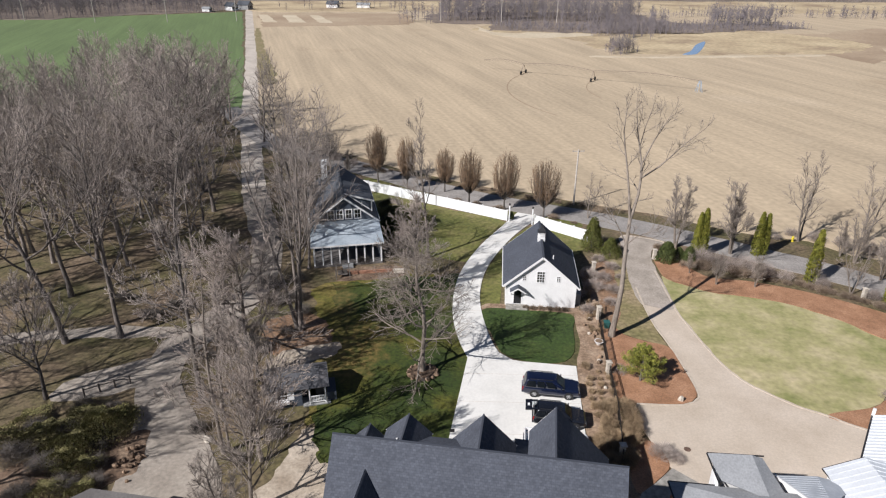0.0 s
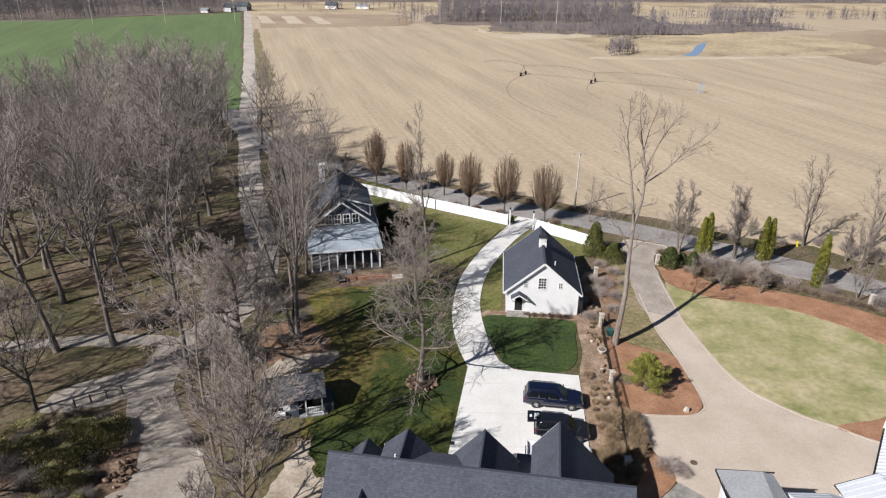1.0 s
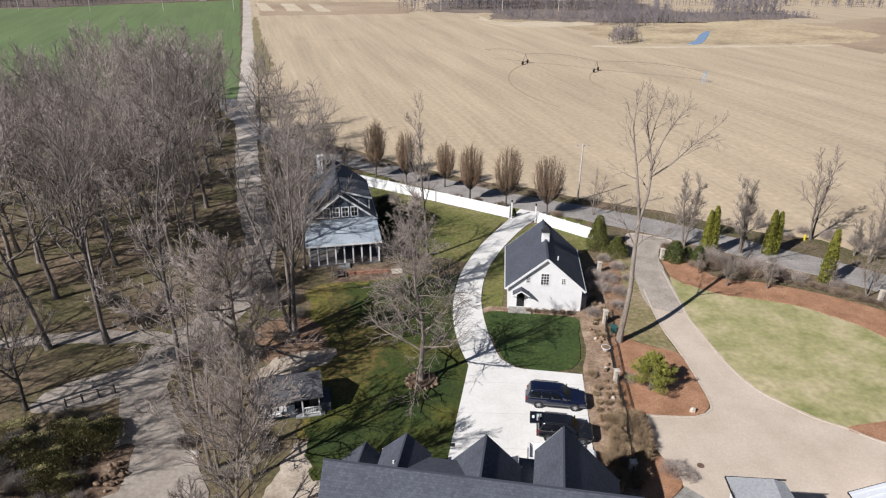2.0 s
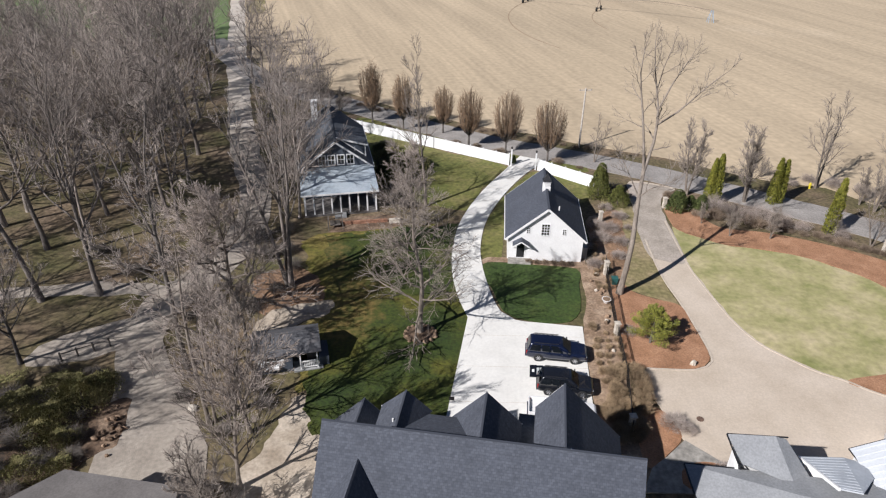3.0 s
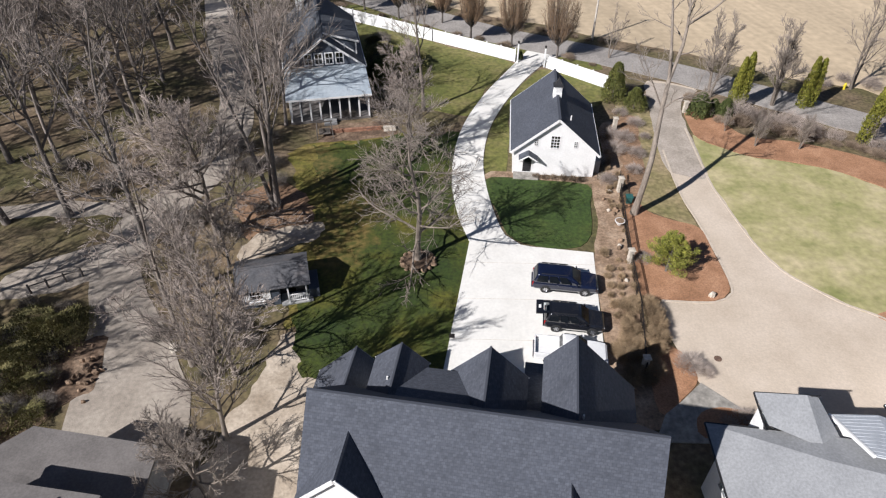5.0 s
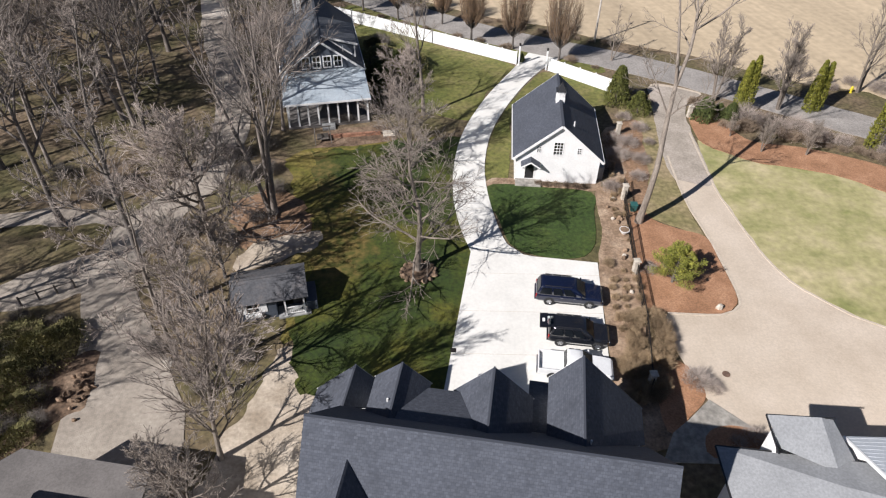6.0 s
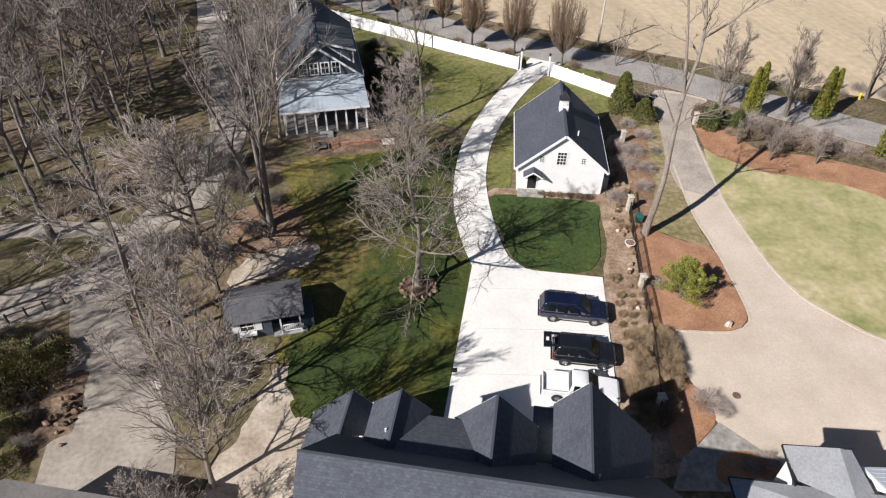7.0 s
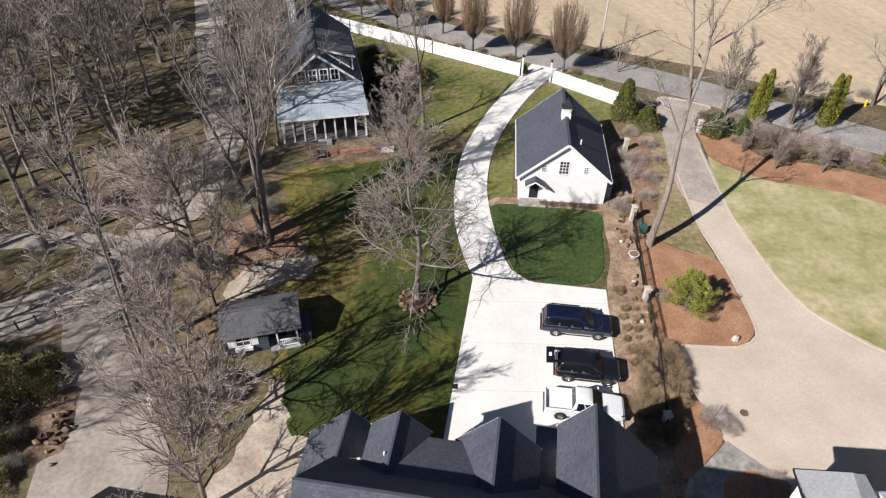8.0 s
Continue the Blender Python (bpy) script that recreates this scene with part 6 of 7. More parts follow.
for x, y, s in ((16.7, 51.6, 0.9), (16.9, 50.3, 1.0), (16.9, 49.1, 1.0), (16.6, 47.9, 1.05), (16.2, 46.8, 1.0), (14.2, 47.2, 1.0), (14.6, 48.6, 0.95), (13.9, 46.0, 1.0)):
    o = grass[1].copy()
    scene.collection.objects.link(o)
    o.matrix_world = pose(x, y, 0.06, 0, 0, x * 900) @ Matrix.Diagonal((s, s, s * 1.1, 1))
greybush = shrub("bare_bush", "bare grey-brown bush with fine twigs", pose(18.5, 45.3, 0.08), 2.1, 1.2, PINKTWIG, 83, "bare bushes", 900, 0.45, 0.011, 0.5)
for x, y, s in ((19.6, 44.7, 0.6), (21.2, 40.6, 0.7), (20.0, 40.2, 0.55), (17.5, 57.6, 0.7), (43.4, 53.8, 1.0), (16.4, 69.9, 0.9), (18.2, 76, 1.1), (18.4, 79, 1.0), (22.6, 90.2, 1.0), (24, 88.2, 0.7), (15.9, 74, 0.8), (19.5, 72, 0.8), (20.5, 75.2, 0.9), (19.8, 78.5, 1.0), (21.6, 82, 0.9), (20.3, 84.4, 0.8), (22.2, 79, 0.6)):
    o = greybush.copy()
    scene.collection.objects.link(o)
    o.matrix_world = pose(x, y, 0.06, 0, 0, x * 500) @ Matrix.Diagonal((s, s, s, 1))
HEDGETWIG = surface("brown_hedge_twigs", [(0.17, 0.125, 0.085), (0.27, 0.205, 0.15)], 0.8, 0.95, 5, 0.2, 0, 10, local=True, spread=0.2)
HEDGE = "low bare hedge bushes along the road bed"
hedge = shrub("hedge_bush", "low grey-brown hedge bush at the mulch bed", pose(32.0, 83.2, 0.05), 1.5, 0.75, HEDGETWIG, 84, HEDGE, 800, 0.5, 0.012, 0.45)
line = smooth_line([(32.0, 83.2), (36, 82.2), (41, 79.8), (45.4, 77.8), (49.6, 75), (54.5, 70.9), (60, 66)], 1.25)
for p in line[1:]:
    o = hedge.copy()
    scene.collection.objects.link(o)
    s = rs.uniform(0.8, 1.25)
    o.matrix_world = pose(p.x + rs.uniform(-0.3, 0.3), p.y + rs.uniform(-0.3, 0.3), 0.05, 0, 0, rs.uniform(0, 360)) @ Matrix.Diagonal((s, s, s, 1))
for x in np.arange(8.9, 14.6, 0.95):
    o = hedge.copy()
    scene.collection.objects.link(o)
    tagged(o, "low grey-brown hedge bush below the barn wall", group="hedge bushes below the barn")
    o.matrix_world = pose(x, 70.45 - (x - 8.9) * 0.07, 0.05, 0, 0, x * 300) @ Matrix.Diagonal((0.62, 0.5, 0.75, 1))
for x, y, s in ((38.5, 80.6, 1.7), (34.2, 82.6, 1.6), (37, 83.6, 1.5), (33.6, 85.6, 1.4), (42.5, 80.5, 1.3), (29.8, 88.8, 0.9)):
    o = hedge.copy()
    scene.collection.objects.link(o)
    o.matrix_world = pose(x, y, 0.05, 0, 0, x * 300) @ Matrix.Diagonal((s, s, s * 1.2, 1))
tallbush = shrub("bare_bush", "tall bare tan-twigged bush in the mulch bed", pose(34.6, 84.2, 0.05), 2.6, 2.3, PINKTWIG, 87, "tall bare bushes of the hedge bed", 900, 0.55, 0.010, 0.5)
for x, y, s in ((36.2, 82.9, 0.9), (37.7, 81.6, 1.05), (40.0, 82.2, 0.95), (41.4, 80.2, 1.0), (44.0, 79.4, 0.7), (30.6, 84.8, 0.6), (47.8, 77.2, 0.7), (52.6, 74.2, 0.7), (56.4, 70.6, 0.8)):
    o = tallbush.copy()
    scene.collection.objects.link(o)
    o.matrix_world = pose(x, y, 0.05, 0, 0, x * 300) @ Matrix.Diagonal((s, s, s, 1))
for x, y, s in ((51.8, 94.6, 0.7), (54.6, 92.8, 0.9), (57.5, 91.0, 0.8), (60.2, 88.6, 1.0), (63.5, 85, 1.0), (67, 81, 1.1), (49, 93.2, 0.5), (-20.6, 127, 0.8), (-16, 125, 0.5), (-24.5, 130, 0.9), (-29, 133, 0.9)):
    o = tallbush.copy()
    scene.collection.objects.link(o)
    tagged(o, "bare tan-twigged bush at the field edge", group="field edge bushes")
    o.matrix_world = pose(x, y, 0.0, 0, 0, x * 300) @ Matrix.Diagonal((s, s, s * 0.8, 1))
for k in range(34):
    f = k / 33
    side = k % 3
    x = -19 + 42 * f + rs.uniform(-0.8, 0.8)
    y = 117.6 - 21.4 * f - 3.2 * f * (1 - f) + (0.4, 8.6, 9.4)[side] + rs.uniform(-0.5, 0.5)
    if side == 0 and 9 < x < 14:
        continue
    o = hedge.copy()
    scene.collection.objects.link(o)
    s = rs.uniform(0.6, 1.2)
    tagged(o, "low brown brush at the road edge", group="brush along the road")
    o.matrix_world = pose(x, y, 0.04, 0, 0, k * 77) @ Matrix.Diagonal((s * 1.3, s, s * 0.8, 1))
THICK = "undergrowth at the lane"
rbush = shrub("bare_bush", "tangled bare brown undergrowth bush", pose(-21.5, 70.5, 0), 2.6, 1.7, BARK, 85, THICK, 1300, 0.5, 0.012, 0.45)
for x, y, s in ((-19.5, 71.6, 0.9), (-17.9, 68.2, 0.8), (-23.5, 74.6, 1.1), (-20.5, 76.4, 0.9), (-18.5, 63.6, 0.7), (-20.6, 60.2, 0.8), (-33.4, 41.4, 1.0), (-31.6, 49.8, 0.6), (-34.6, 49.9, 0.7), (-37.0, 46.4, 0.8), (-33.9, 46.2, 0.8), (-30.4, 44.6, 0.7), (-36.5, 42.8, 1.1), (-30.6, 39.6, 0.9), (-33.8, 38.4, 1.0), (-29.6, 42.4, 0.7), (-31.4, 36.6, 0.8), (-28.6, 40.4, 0.6), (-35.6, 36.8, 1.0), (-22.6, 47.2, 0.6), (-17.9, 43.4, 0.6), (-12.5, 82.5, 0.7), (-7.8, 87.5, 1.1), (-6.6, 90.5, 1.2), (-8.6, 92.8, 1.3), (-6.2, 84.2, 0.8), (-35.2, 66.4, 0.9), (-32.8, 68.6, 1.0), (-40.2, 70.2, 0.9), (-15.5, 46.5, 0.6), (-16.4, 48.2, 0.5), (-9.6, 96.4, 1.3), (-10.8, 103, 1.2), (-25.6, 58.4, 0.7), (-24.8, 61.2, 0.8)):
    o = rbush.copy()
    scene.collection.objects.link(o)
    o.matrix_world = pose(x, y, 0, 0, 0, x * 300) @ Matrix.Diagonal((s, s, s, 1))
green = conifer("evergreen_bush", "sprawling dull green evergreen bush at the lane", pose(-30.9, 46.6, 0), 2.2, 4.0, BUSHLEAF, 86, "evergreen bushes at the lane", 0.9, 4600, 0.1)
for x, y, sx, sz in ((-33.4, 47.8, 0.8, 0.6), (-35.4, 45.4, 1.0, 0.7), (-32.2, 44.0, 0.9, 0.8), (-38.2, 47.6, 0.8, 0.4), (-39.8, 44.6, 0.9, 0.6), (-29.9, 48.6, 0.5, 0.5), (-30.3, 41.6, 0.65, 0.6), (-32.2, 42.2, 0.8, 0.7), (-29.2, 39.3, 0.6, 0.45), (-31.4, 38.6, 0.8, 0.6)):
    copy_thing(green, pose(x, y, 0, 0, 0, x * 41)).scale = (sx, sx, sz)
for x, y, s in ((-8.6, 94.0, 1.2), (-6.4, 96.8, 1.1), (-9.8, 98.5, 1.0), (-11.2, 102.5, 0.7), (-9.4, 90.6, 0.6)):
    tagged(copy_thing(green, pose(x, y, 0, 0, 0, x * 41)), "dull green evergreen bush beside the blue house").scale = (s, s, s * 1.1)

# stones: ring round the oak, heap at the lane, bed boulders
ring = thing("stone_ring", pose(-2.9, 56.7, 0), "ring of rough brown stones round the oak", "stone edging")
part("ring_soil", Mesh().prism([(1.35 * math.cos(a * 0.3927), 1.25 * math.sin(a * 0.3927), 0.02) for a in range(16)], (0, 0, 0.26)), BANK, ring)
for k in range(34):
    a = k * 0.3696 + rs.uniform(-0.1, 0.1)
    q = rs.uniform(0.9, 1.1)
    part("stone", stone(Mesh(), rs, (1.42 * q * math.cos(a), 1.3 * q * math.sin(a), 0.02 + 0.18 * (k > 16)), (rs.uniform(0.3, 0.6), rs.uniform(0.28, 0.5), rs.uniform(0.22, 0.36))), BROWNSTONE, ring)
sheet("dirt_bank", [(-36.5, 42), (-31.5, 44.5), (-27.4, 47.2), (-26.6, 44.9), (-25.9, 42.7), (-26.1, 41.4), (-27.8, 40.2), (-30, 36.5), (-34, 34), (-38, 36)], 0.068, BANK, "bare rust-brown earth bank beside the lane", "ground", ragged=0.35, step=0.5)
heap = thing("stone_heap", pose(-27.3, 43.0, 0), "heap of orange-brown fieldstones at the lane", "stone heap")
for k in range(24):
    x, y = rs.gauss(0, 0.6), rs.gauss(0, 1.0)
    part("stone", stone(Mesh(), rs, (x, y, max(0.0, 0.55 - 0.35 * abs(x) - 0.15 * abs(y))), (rs.uniform(0.25, 0.65), rs.uniform(0.25, 0.5), rs.uniform(0.2, 0.4))), BROWNSTONE, heap)
for k in range(15):
    y = rs.uniform(47, 69)
    x = 13.6 + (y - 47) * 0.075 + rs.uniform(0, 1.8)
    solid("boulder", stone(Mesh(), rs, (0, 0, 0.1), (rs.uniform(0.3, 0.65), rs.uniform(0.25, 0.5), rs.uniform(0.2, 0.4))), BROWNSTONE if k % 4 else STONE, "rough weathered boulder in the dry bed", "stone", "boulders of the fence bed", m=pose(x, y, 0.05, 0, 0, k * 40))
solid("boulder", stone(Mesh(), rs, (0, 0, 0.1), (0.62, 0.5, 0.5)), STONE, "pale boulder at the corner of the mulch bed", "stone", m=pose(22.5, 53.1, 0.07))
solid("manhole_cover", Mesh().tube([(0, 0, 0), (0, 0, 0.03)], [0.3, 0.3], 20, True), RUSTIRON, "round brown iron manhole cover in the pavers", "manhole cover", m=pose(21.0, 46.2, 0.06))
solid("drain_grate", Mesh().box(-0.22, 0.22, -0.22, 0.22, 0, 0.02), IRON, "square dark drain grate in the concrete", "drain", m=pose(0.3, 47.9, 0.086))
solid("flat_stone", stone(Mesh(), rs, (0, 0, 0.05), (0.9, 1.2, 0.25)), STONE, "pale flat stone beside the lane", "stone", m=pose(-21.4, 46.0, 0, 0, 0, 30))

# white vinyl privacy fence, in bays
def vinyl_fence(pts, height, label):
    fence = thing("privacy_fence", pose(0, 0, 0), label, "fence", "white road fences")
    for a, b in zip(pts, pts[1:]):
        a, b = Vector((*a, 0)), Vector((*b, 0))
        n = max(1, round((b - a).length / 2.4))
        d = (b - a).normalized()
        s = Vector((-d.y, d.x, 0))
        for k in range(n + 1):
            p = a.lerp(b, k / n)
            post = part("post", Mesh().box(-0.065, 0.065, -0.065, 0.065, 0, height + 0.12), VINYL, fence)
            post.location = p
            part("cap", Mesh().loft([[(x * r, y * r, z) for x, y in ((-1, -1), (1, -1), (1, 1), (-1, 1))] for r, z in ((0.085, height + 0.12), (0.085, height + 0.16), (0.01, height + 0.22))]), VINYL, post)
            if k == n:
                continue
            q = a.lerp(b, (k + 1) / n)
            p0, q0 = p + d * 0.066, q - d * 0.066
            part("panel", bar(Mesh(), p0 + Vector((0, 0, height / 2 + 0.05)), q0 + Vector((0, 0, height / 2 + 0.05)), 0.04, height - 0.3), VINYL, fence)
            for z in (0.12, height - 0.02):
                part("rail", bar(Mesh(), p0 + Vector((0, 0, z)), q0 + Vector((0, 0, z)), 0.07, 0.14), VINYL, fence)
            gv = Mesh()
            for j in range(1, 12):
                c = p0.lerp(q0, j / 12)
                bar(gv, c + Vector((0, 0, 0.2)) - s * 0.021, c + Vector((0, 0, height - 0.1)) - s * 0.021, 0.012, 0.006)
            part("grooves", gv, GREYSIDING, fence)
    return fence


vinyl_fence([(8.4, 98.75), (-3.2, 105.2), (-15.6, 112.1), (-23, 116.2)], 1.75, "long white vinyl privacy fence beside the road")
vinyl_fence([(12.6, 97.0), (19.9, 91.2)], 1.75, "short white vinyl privacy fence behind the barn")
for x, y in ((8.75, 98.6), (12.3, 97.25)):
    gp = thing("gate_post", pose(x, y, 0), "tall white gate post with a lantern at the driveway", "gate post", "driveway gate posts")
    part("shaft", Mesh().box(-0.1, 0.1, -0.1, 0.1, 0, 2.7), VINYL, gp, bevel=0.01)
    part("lantern", Mesh().loft([[(sx * r, sy * r, z) for sx, sy in ((-1, -1), (1, -1), (1, 1), (-1, 1))] for r, z in ((0.08, 2.7), (0.13, 2.95), (0.15, 2.97), (0.02, 3.12))]), IRON, gp)

# iron fence with stone piers between the parking and the courtyard
fence = thing("iron_fence", pose(0, 0, 0), "low black iron fence along the dry bed", "fence")
fpts = [(14.95, 44.6), (15.9, 51.0), (16.35, 57.5), (17.15, 66.8), (17.7, 70.5)]
for a, b in zip(fpts, fpts[1:]):
    a, b = Vector((*a, 0)), Vector((*b, 0))
    n = max(1, round((b - a).length / 2.0))
    for k in range(n):
        p, q = a.lerp(b, k / n), a.lerp(b, (k + 1) / n)
        part("post", Mesh().box(p.x - 0.035, p.x + 0.035, p.y - 0.035, p.y + 0.035, 0.05, 1.3), IRON, fence)
        for z in (0.2, 1.1, 1.24):
            part("rail", bar(Mesh(), p + Vector((0, 0, z)), q + Vector((0, 0, z)), 0.04, 0.05), IRON, fence)
        m = max(2, int((q - p).length / 0.16))
        for j in range(1, m):
            c = p.lerp(q, j / m)
            part("picket", Mesh().box(c.x - 0.012, c.x + 0.012, c.y - 0.012, c.y + 0.012, 0.12, 1.26), IRON, fence)
for x, y, h in ((16.25, 57.3, 1.5), (14.95, 44.9, 1.6), (17.3, 68.3, 1.9), (19.0, 80.9, 1.6), (28.35, 85.3, 1.6), (51.8, 74.7, 1.5)):
    pier = thing("stone_pier", pose(x, y, 0.05, 0, 0, 5), "pale stone pier with a flat stone cap", "pier", "stone piers")
    for c in range(int(h / 0.24)):
        part("course", Mesh().box(-0.23 + 0.012 * (c % 2), 0.23 - 0.01 * (c % 3), -0.23 + 0.01 * (c % 3), 0.23 - 0.012 * (c % 2), c * 0.24, c * 0.24 + 0.228), STONE, pier, bevel=0.015)
    part("cap", Mesh().loft([[(sx * r, sy * r, z) for sx, sy in ((-1, -1), (1, -1), (1, 1), (-1, 1))] for r, z in ((0.29, int(h / 0.24) * 0.24), (0.29, int(h / 0.24) * 0.24 + 0.08), (0.06, int(h / 0.24) * 0.24 + 0.13))]), STONE, pier)
urn = thing("planter", pose(16.35, 62.8, 0.06), "round white planter bowl in the bed", "planter")
part("bowl", Mesh().loft([[(r * math.cos(j * 0.5236), r * math.sin(j * 0.5236), z) for j in range(12)] for r, z in ((0.22, 0), (0.3, 0.12), (0.48, 0.42), (0.5, 0.48))]), WHITE, urn)
part("soil", Mesh().tube([(0, 0, 0.44), (0, 0, 0.485)], [0.43, 0.43], 12, True), DRYBED, urn)
binn = thing("garden_bin", pose(17.9, 66.4, 0.05), "small teal green lidded garden bin", "bin")
TEAL = plain("teal_plastic", (0.03, 0.11, 0.10), 0.5)
part("tub", Mesh().loft([[(sx * r, sy * r, z) for sx, sy in ((-1, -1), (1, -1), (1, 1), (-1, 1))] for r, z in ((0.25, 0), (0.32, 0.8))]), TEAL, binn, bevel=0.03)
part("lid", Mesh().box(-0.35, 0.35, -0.35, 0.35, 0.8, 0.87), TEAL, binn, bevel=0.02)
hyd = thing("hydrant", pose(51.0, 92.5, 0), "small yellow fire hydrant at the field edge", "hydrant")
YELLOW = plain("yellow_paint", (0.62, 0.50, 0.03), 0.5)
part("barrel", Mesh().loft([[(r * math.cos(j * 0.7854), r * math.sin(j * 0.7854), z) for j in range(8)] for r, z in ((0.2, 0), (0.2, 0.06), (0.14, 0.08), (0.14, 0.62), (0.19, 0.66), (0.12, 0.82), (0.03, 0.9))]), YELLOW, hyd)
part("outlet", Mesh().tube([(-0.26, 0, 0.48), (0.26, 0, 0.48)], [0.07, 0.07], 8, True), YELLOW, hyd)
rail = thing("log_fence", pose(0, 0, 0), "short rustic log rail fence at the lane", "fence")
for k in range(4):
    x, y = -35.4 + k * 1.15, 51.6 + k * 0.75
    part("post", Mesh().tube([(x, y, 0), (x, y, 1.05)], [0.09, 0.08], 7, True), BARK, rail)
    if k < 3:
        part("rail", Mesh().tube([(x, y, 0.85), (x + 1.15, y + 0.75, 0.85)], [0.06, 0.055], 7, True), BARK, rail)
terr = thing("brick_terrace", pose(-11.4, 79.3, 0, 0, 0, 10), "low red brick terrace wall with steps", "terrace")
for row in range(3):
    for k in range(16):
        part("brick", Mesh().box(-3.6 + k * 0.42 + 0.1 * (row % 2), -3.2 + k * 0.42 + 0.1 * (row % 2), -0.16, 0.16, row * 0.15, row * 0.15 + 0.14), BRICK, terr)
part("step", Mesh().box(3.4, 4.8, -0.6, 0.3, 0, 0.16).box(3.4, 4.8, -0.25, 0.3, 0.16, 0.32), STONE, terr)
swing = thing("garden_swing", pose(-14.6, 78.0, 0, 0, 0, 15), "dark wooden garden swing frame on the terrace", "garden swing")
for s in (-1, 1):
    part("leg", bar(bar(Mesh(), (s * 0.9, -0.6, 0), (s * 0.8, 0, 1.9), 0.09, 0.09), (s * 0.9, 0.6, 0), (s * 0.8, 0, 1.9), 0.09, 0.09), BARK, swing)
part("beam", bar(Mesh(), (-1.0, 0, 1.92), (1.0, 0, 1.92), 0.1, 0.12), BARK, swing)
part("seat", Mesh().box(-0.65, 0.65, -0.25, 0.25, 0.45, 0.5).box(-0.65, 0.65, 0.22, 0.27, 0.5, 0.95), BARK, swing)


# ---- parked vehicles ----
def rounded(x, hw, z0, z1, r=0.12):
    return [(x, -hw + r * 0.5, z0), (x, hw - r * 0.5, z0), (x, hw, z0 + r), (x, hw, z1 - r), (x, hw - r * 0.7, z1), (x, -hw + r * 0.7, z1), (x, -hw, z1 - r), (x, -hw, z0 + r)]


def wheel(parent, x, y, r, side):
    ob = thing("wheel", pose(x, y, r), "", "")
    ob.parent = parent
    w = 0.13
    prof = ((r * 0.6, -w), (r * 0.93, -w), (r, -w * 0.7), (r, w * 0.7), (r * 0.93, w), (r * 0.6, w))
    part("tyre", Mesh().loft([[(q * math.cos(j * 0.3142), yy, q * math.sin(j * 0.3142)) for j in range(20)] for q, yy in prof], False), RUBBER, ob)
    rim = Mesh().tube([(0, side * w * 0.55, 0), (0, side * w * 0.75, 0)], [r * 0.2, r * 0.2], 12, True)
    for k in range(6):
        a = k * 1.0472
        bar(rim, (0, side * w * 0.62, 0), (math.cos(a) * r * 0.6, side * w * 0.62, math.sin(a) * r * 0.6), 0.05, 0.08)
    rim.loft([[(q * math.cos(j * 0.3142), yy, q * math.sin(j * 0.3142)) for j in range(20)] for q, yy in ((r * 0.61, -w * 0.9), (r * 0.61, w * 0.9), (r * 0.54, w * 0.9), (r * 0.54, -w * 0.9))], False)
    part("rim", rim, RIM, ob)
    part("hub_plate", Mesh().tube([(0, side * w * 0.1, 0), (0, side * w * 0.2, 0)], [r * 0.56, r * 0.56], 16, True), RUBBER, ob)


def cabin(parent, paint, xa, xb, ra, rb, hw, top_hw, belt, top, splits):
    """Cabin with pillars and separate panes: xa..xb at the belt, ra..rb at the roof."""
    low = [(xa, -hw, belt), (xb, -hw, belt), (xb, hw, belt), (xa, hw, belt)]
    up = [(ra, -top_hw, top), (rb, -top_hw, top), (rb, top_hw, top), (ra, top_hw, top)]
    mid = (belt + top) / 2

    def hoop(x, f):
        z = belt + (top - belt) * f
        w = hw + (top_hw - hw) * f
        return [(x, -hw, belt), (x, hw, belt), (x, hw + (w - hw) * 0.5, (belt + z) / 2), (x, w + 0.01, z - 0.12 * f), (x, w - 0.07, z - 0.03 * f), (x, w - 0.22, z), (x, -w + 0.22, z), (x, -w + 0.07, z - 0.03 * f), (x, -w - 0.01, z - 0.12 * f), (x, -hw + (hw - w) * 0.5, (belt + z) / 2)]

    line = [(xa, 0.02), (xa + (ra - xa) * 0.5, 0.52), (ra - 0.02, 0.93), (ra + 0.18, 1.0), ((ra + rb) / 2, 1.03), (rb - 0.2, 1.0), (rb + 0.03, 0.94), (rb + (xb - rb) * 0.5, 0.5), (xb, 0.02)]
    part("cabin", Mesh().loft([hoop(x, f) for x, f in line]), paint, parent, smooth=True)

    def pane(name, q, out):
        o = Vector(out) * 0.03
        part(name, Mesh().prism([Vector(p) + o * 0.2 for p in q], o), CARGLASS, parent)

    def mix(a, b, f):
        return Vector(a).lerp(Vector(b), f)

    for s, (l0, l1, u0, u1) in ((-1, (low[0], low[1], up[0], up[1])), (1, (low[3], low[2], up[3], up[2]))):
        for f0, f1 in splits:
            q = [mix(mix(l0, l1, f), mix(u0, u1, f), h) for f, h in ((f0, 0.1), (f1, 0.1), (f1, 0.84), (f0, 0.84))]
            pane("side_window", q, (0, s, 0.35))
    wq = [mix(low[1], up[1], 0.06), mix(low[2], up[2], 0.06), mix(low[2], up[2], 0.9), mix(low[1], up[1], 0.9)]
    wq = [Vector((p.x, p.y * 0.9, p.z)) for p in wq]
    pane("windscreen", wq, (0.85, 0, 0.5))
    rq = [mix(low[0], up[0], 0.1), mix(low[3], up[3], 0.1), mix(low[3], up[3], 0.86), mix(low[0], up[0], 0.86)]
    rq = [Vector((p.x, p.y * 0.88, p.z)) for p in rq]
    return rq, pane


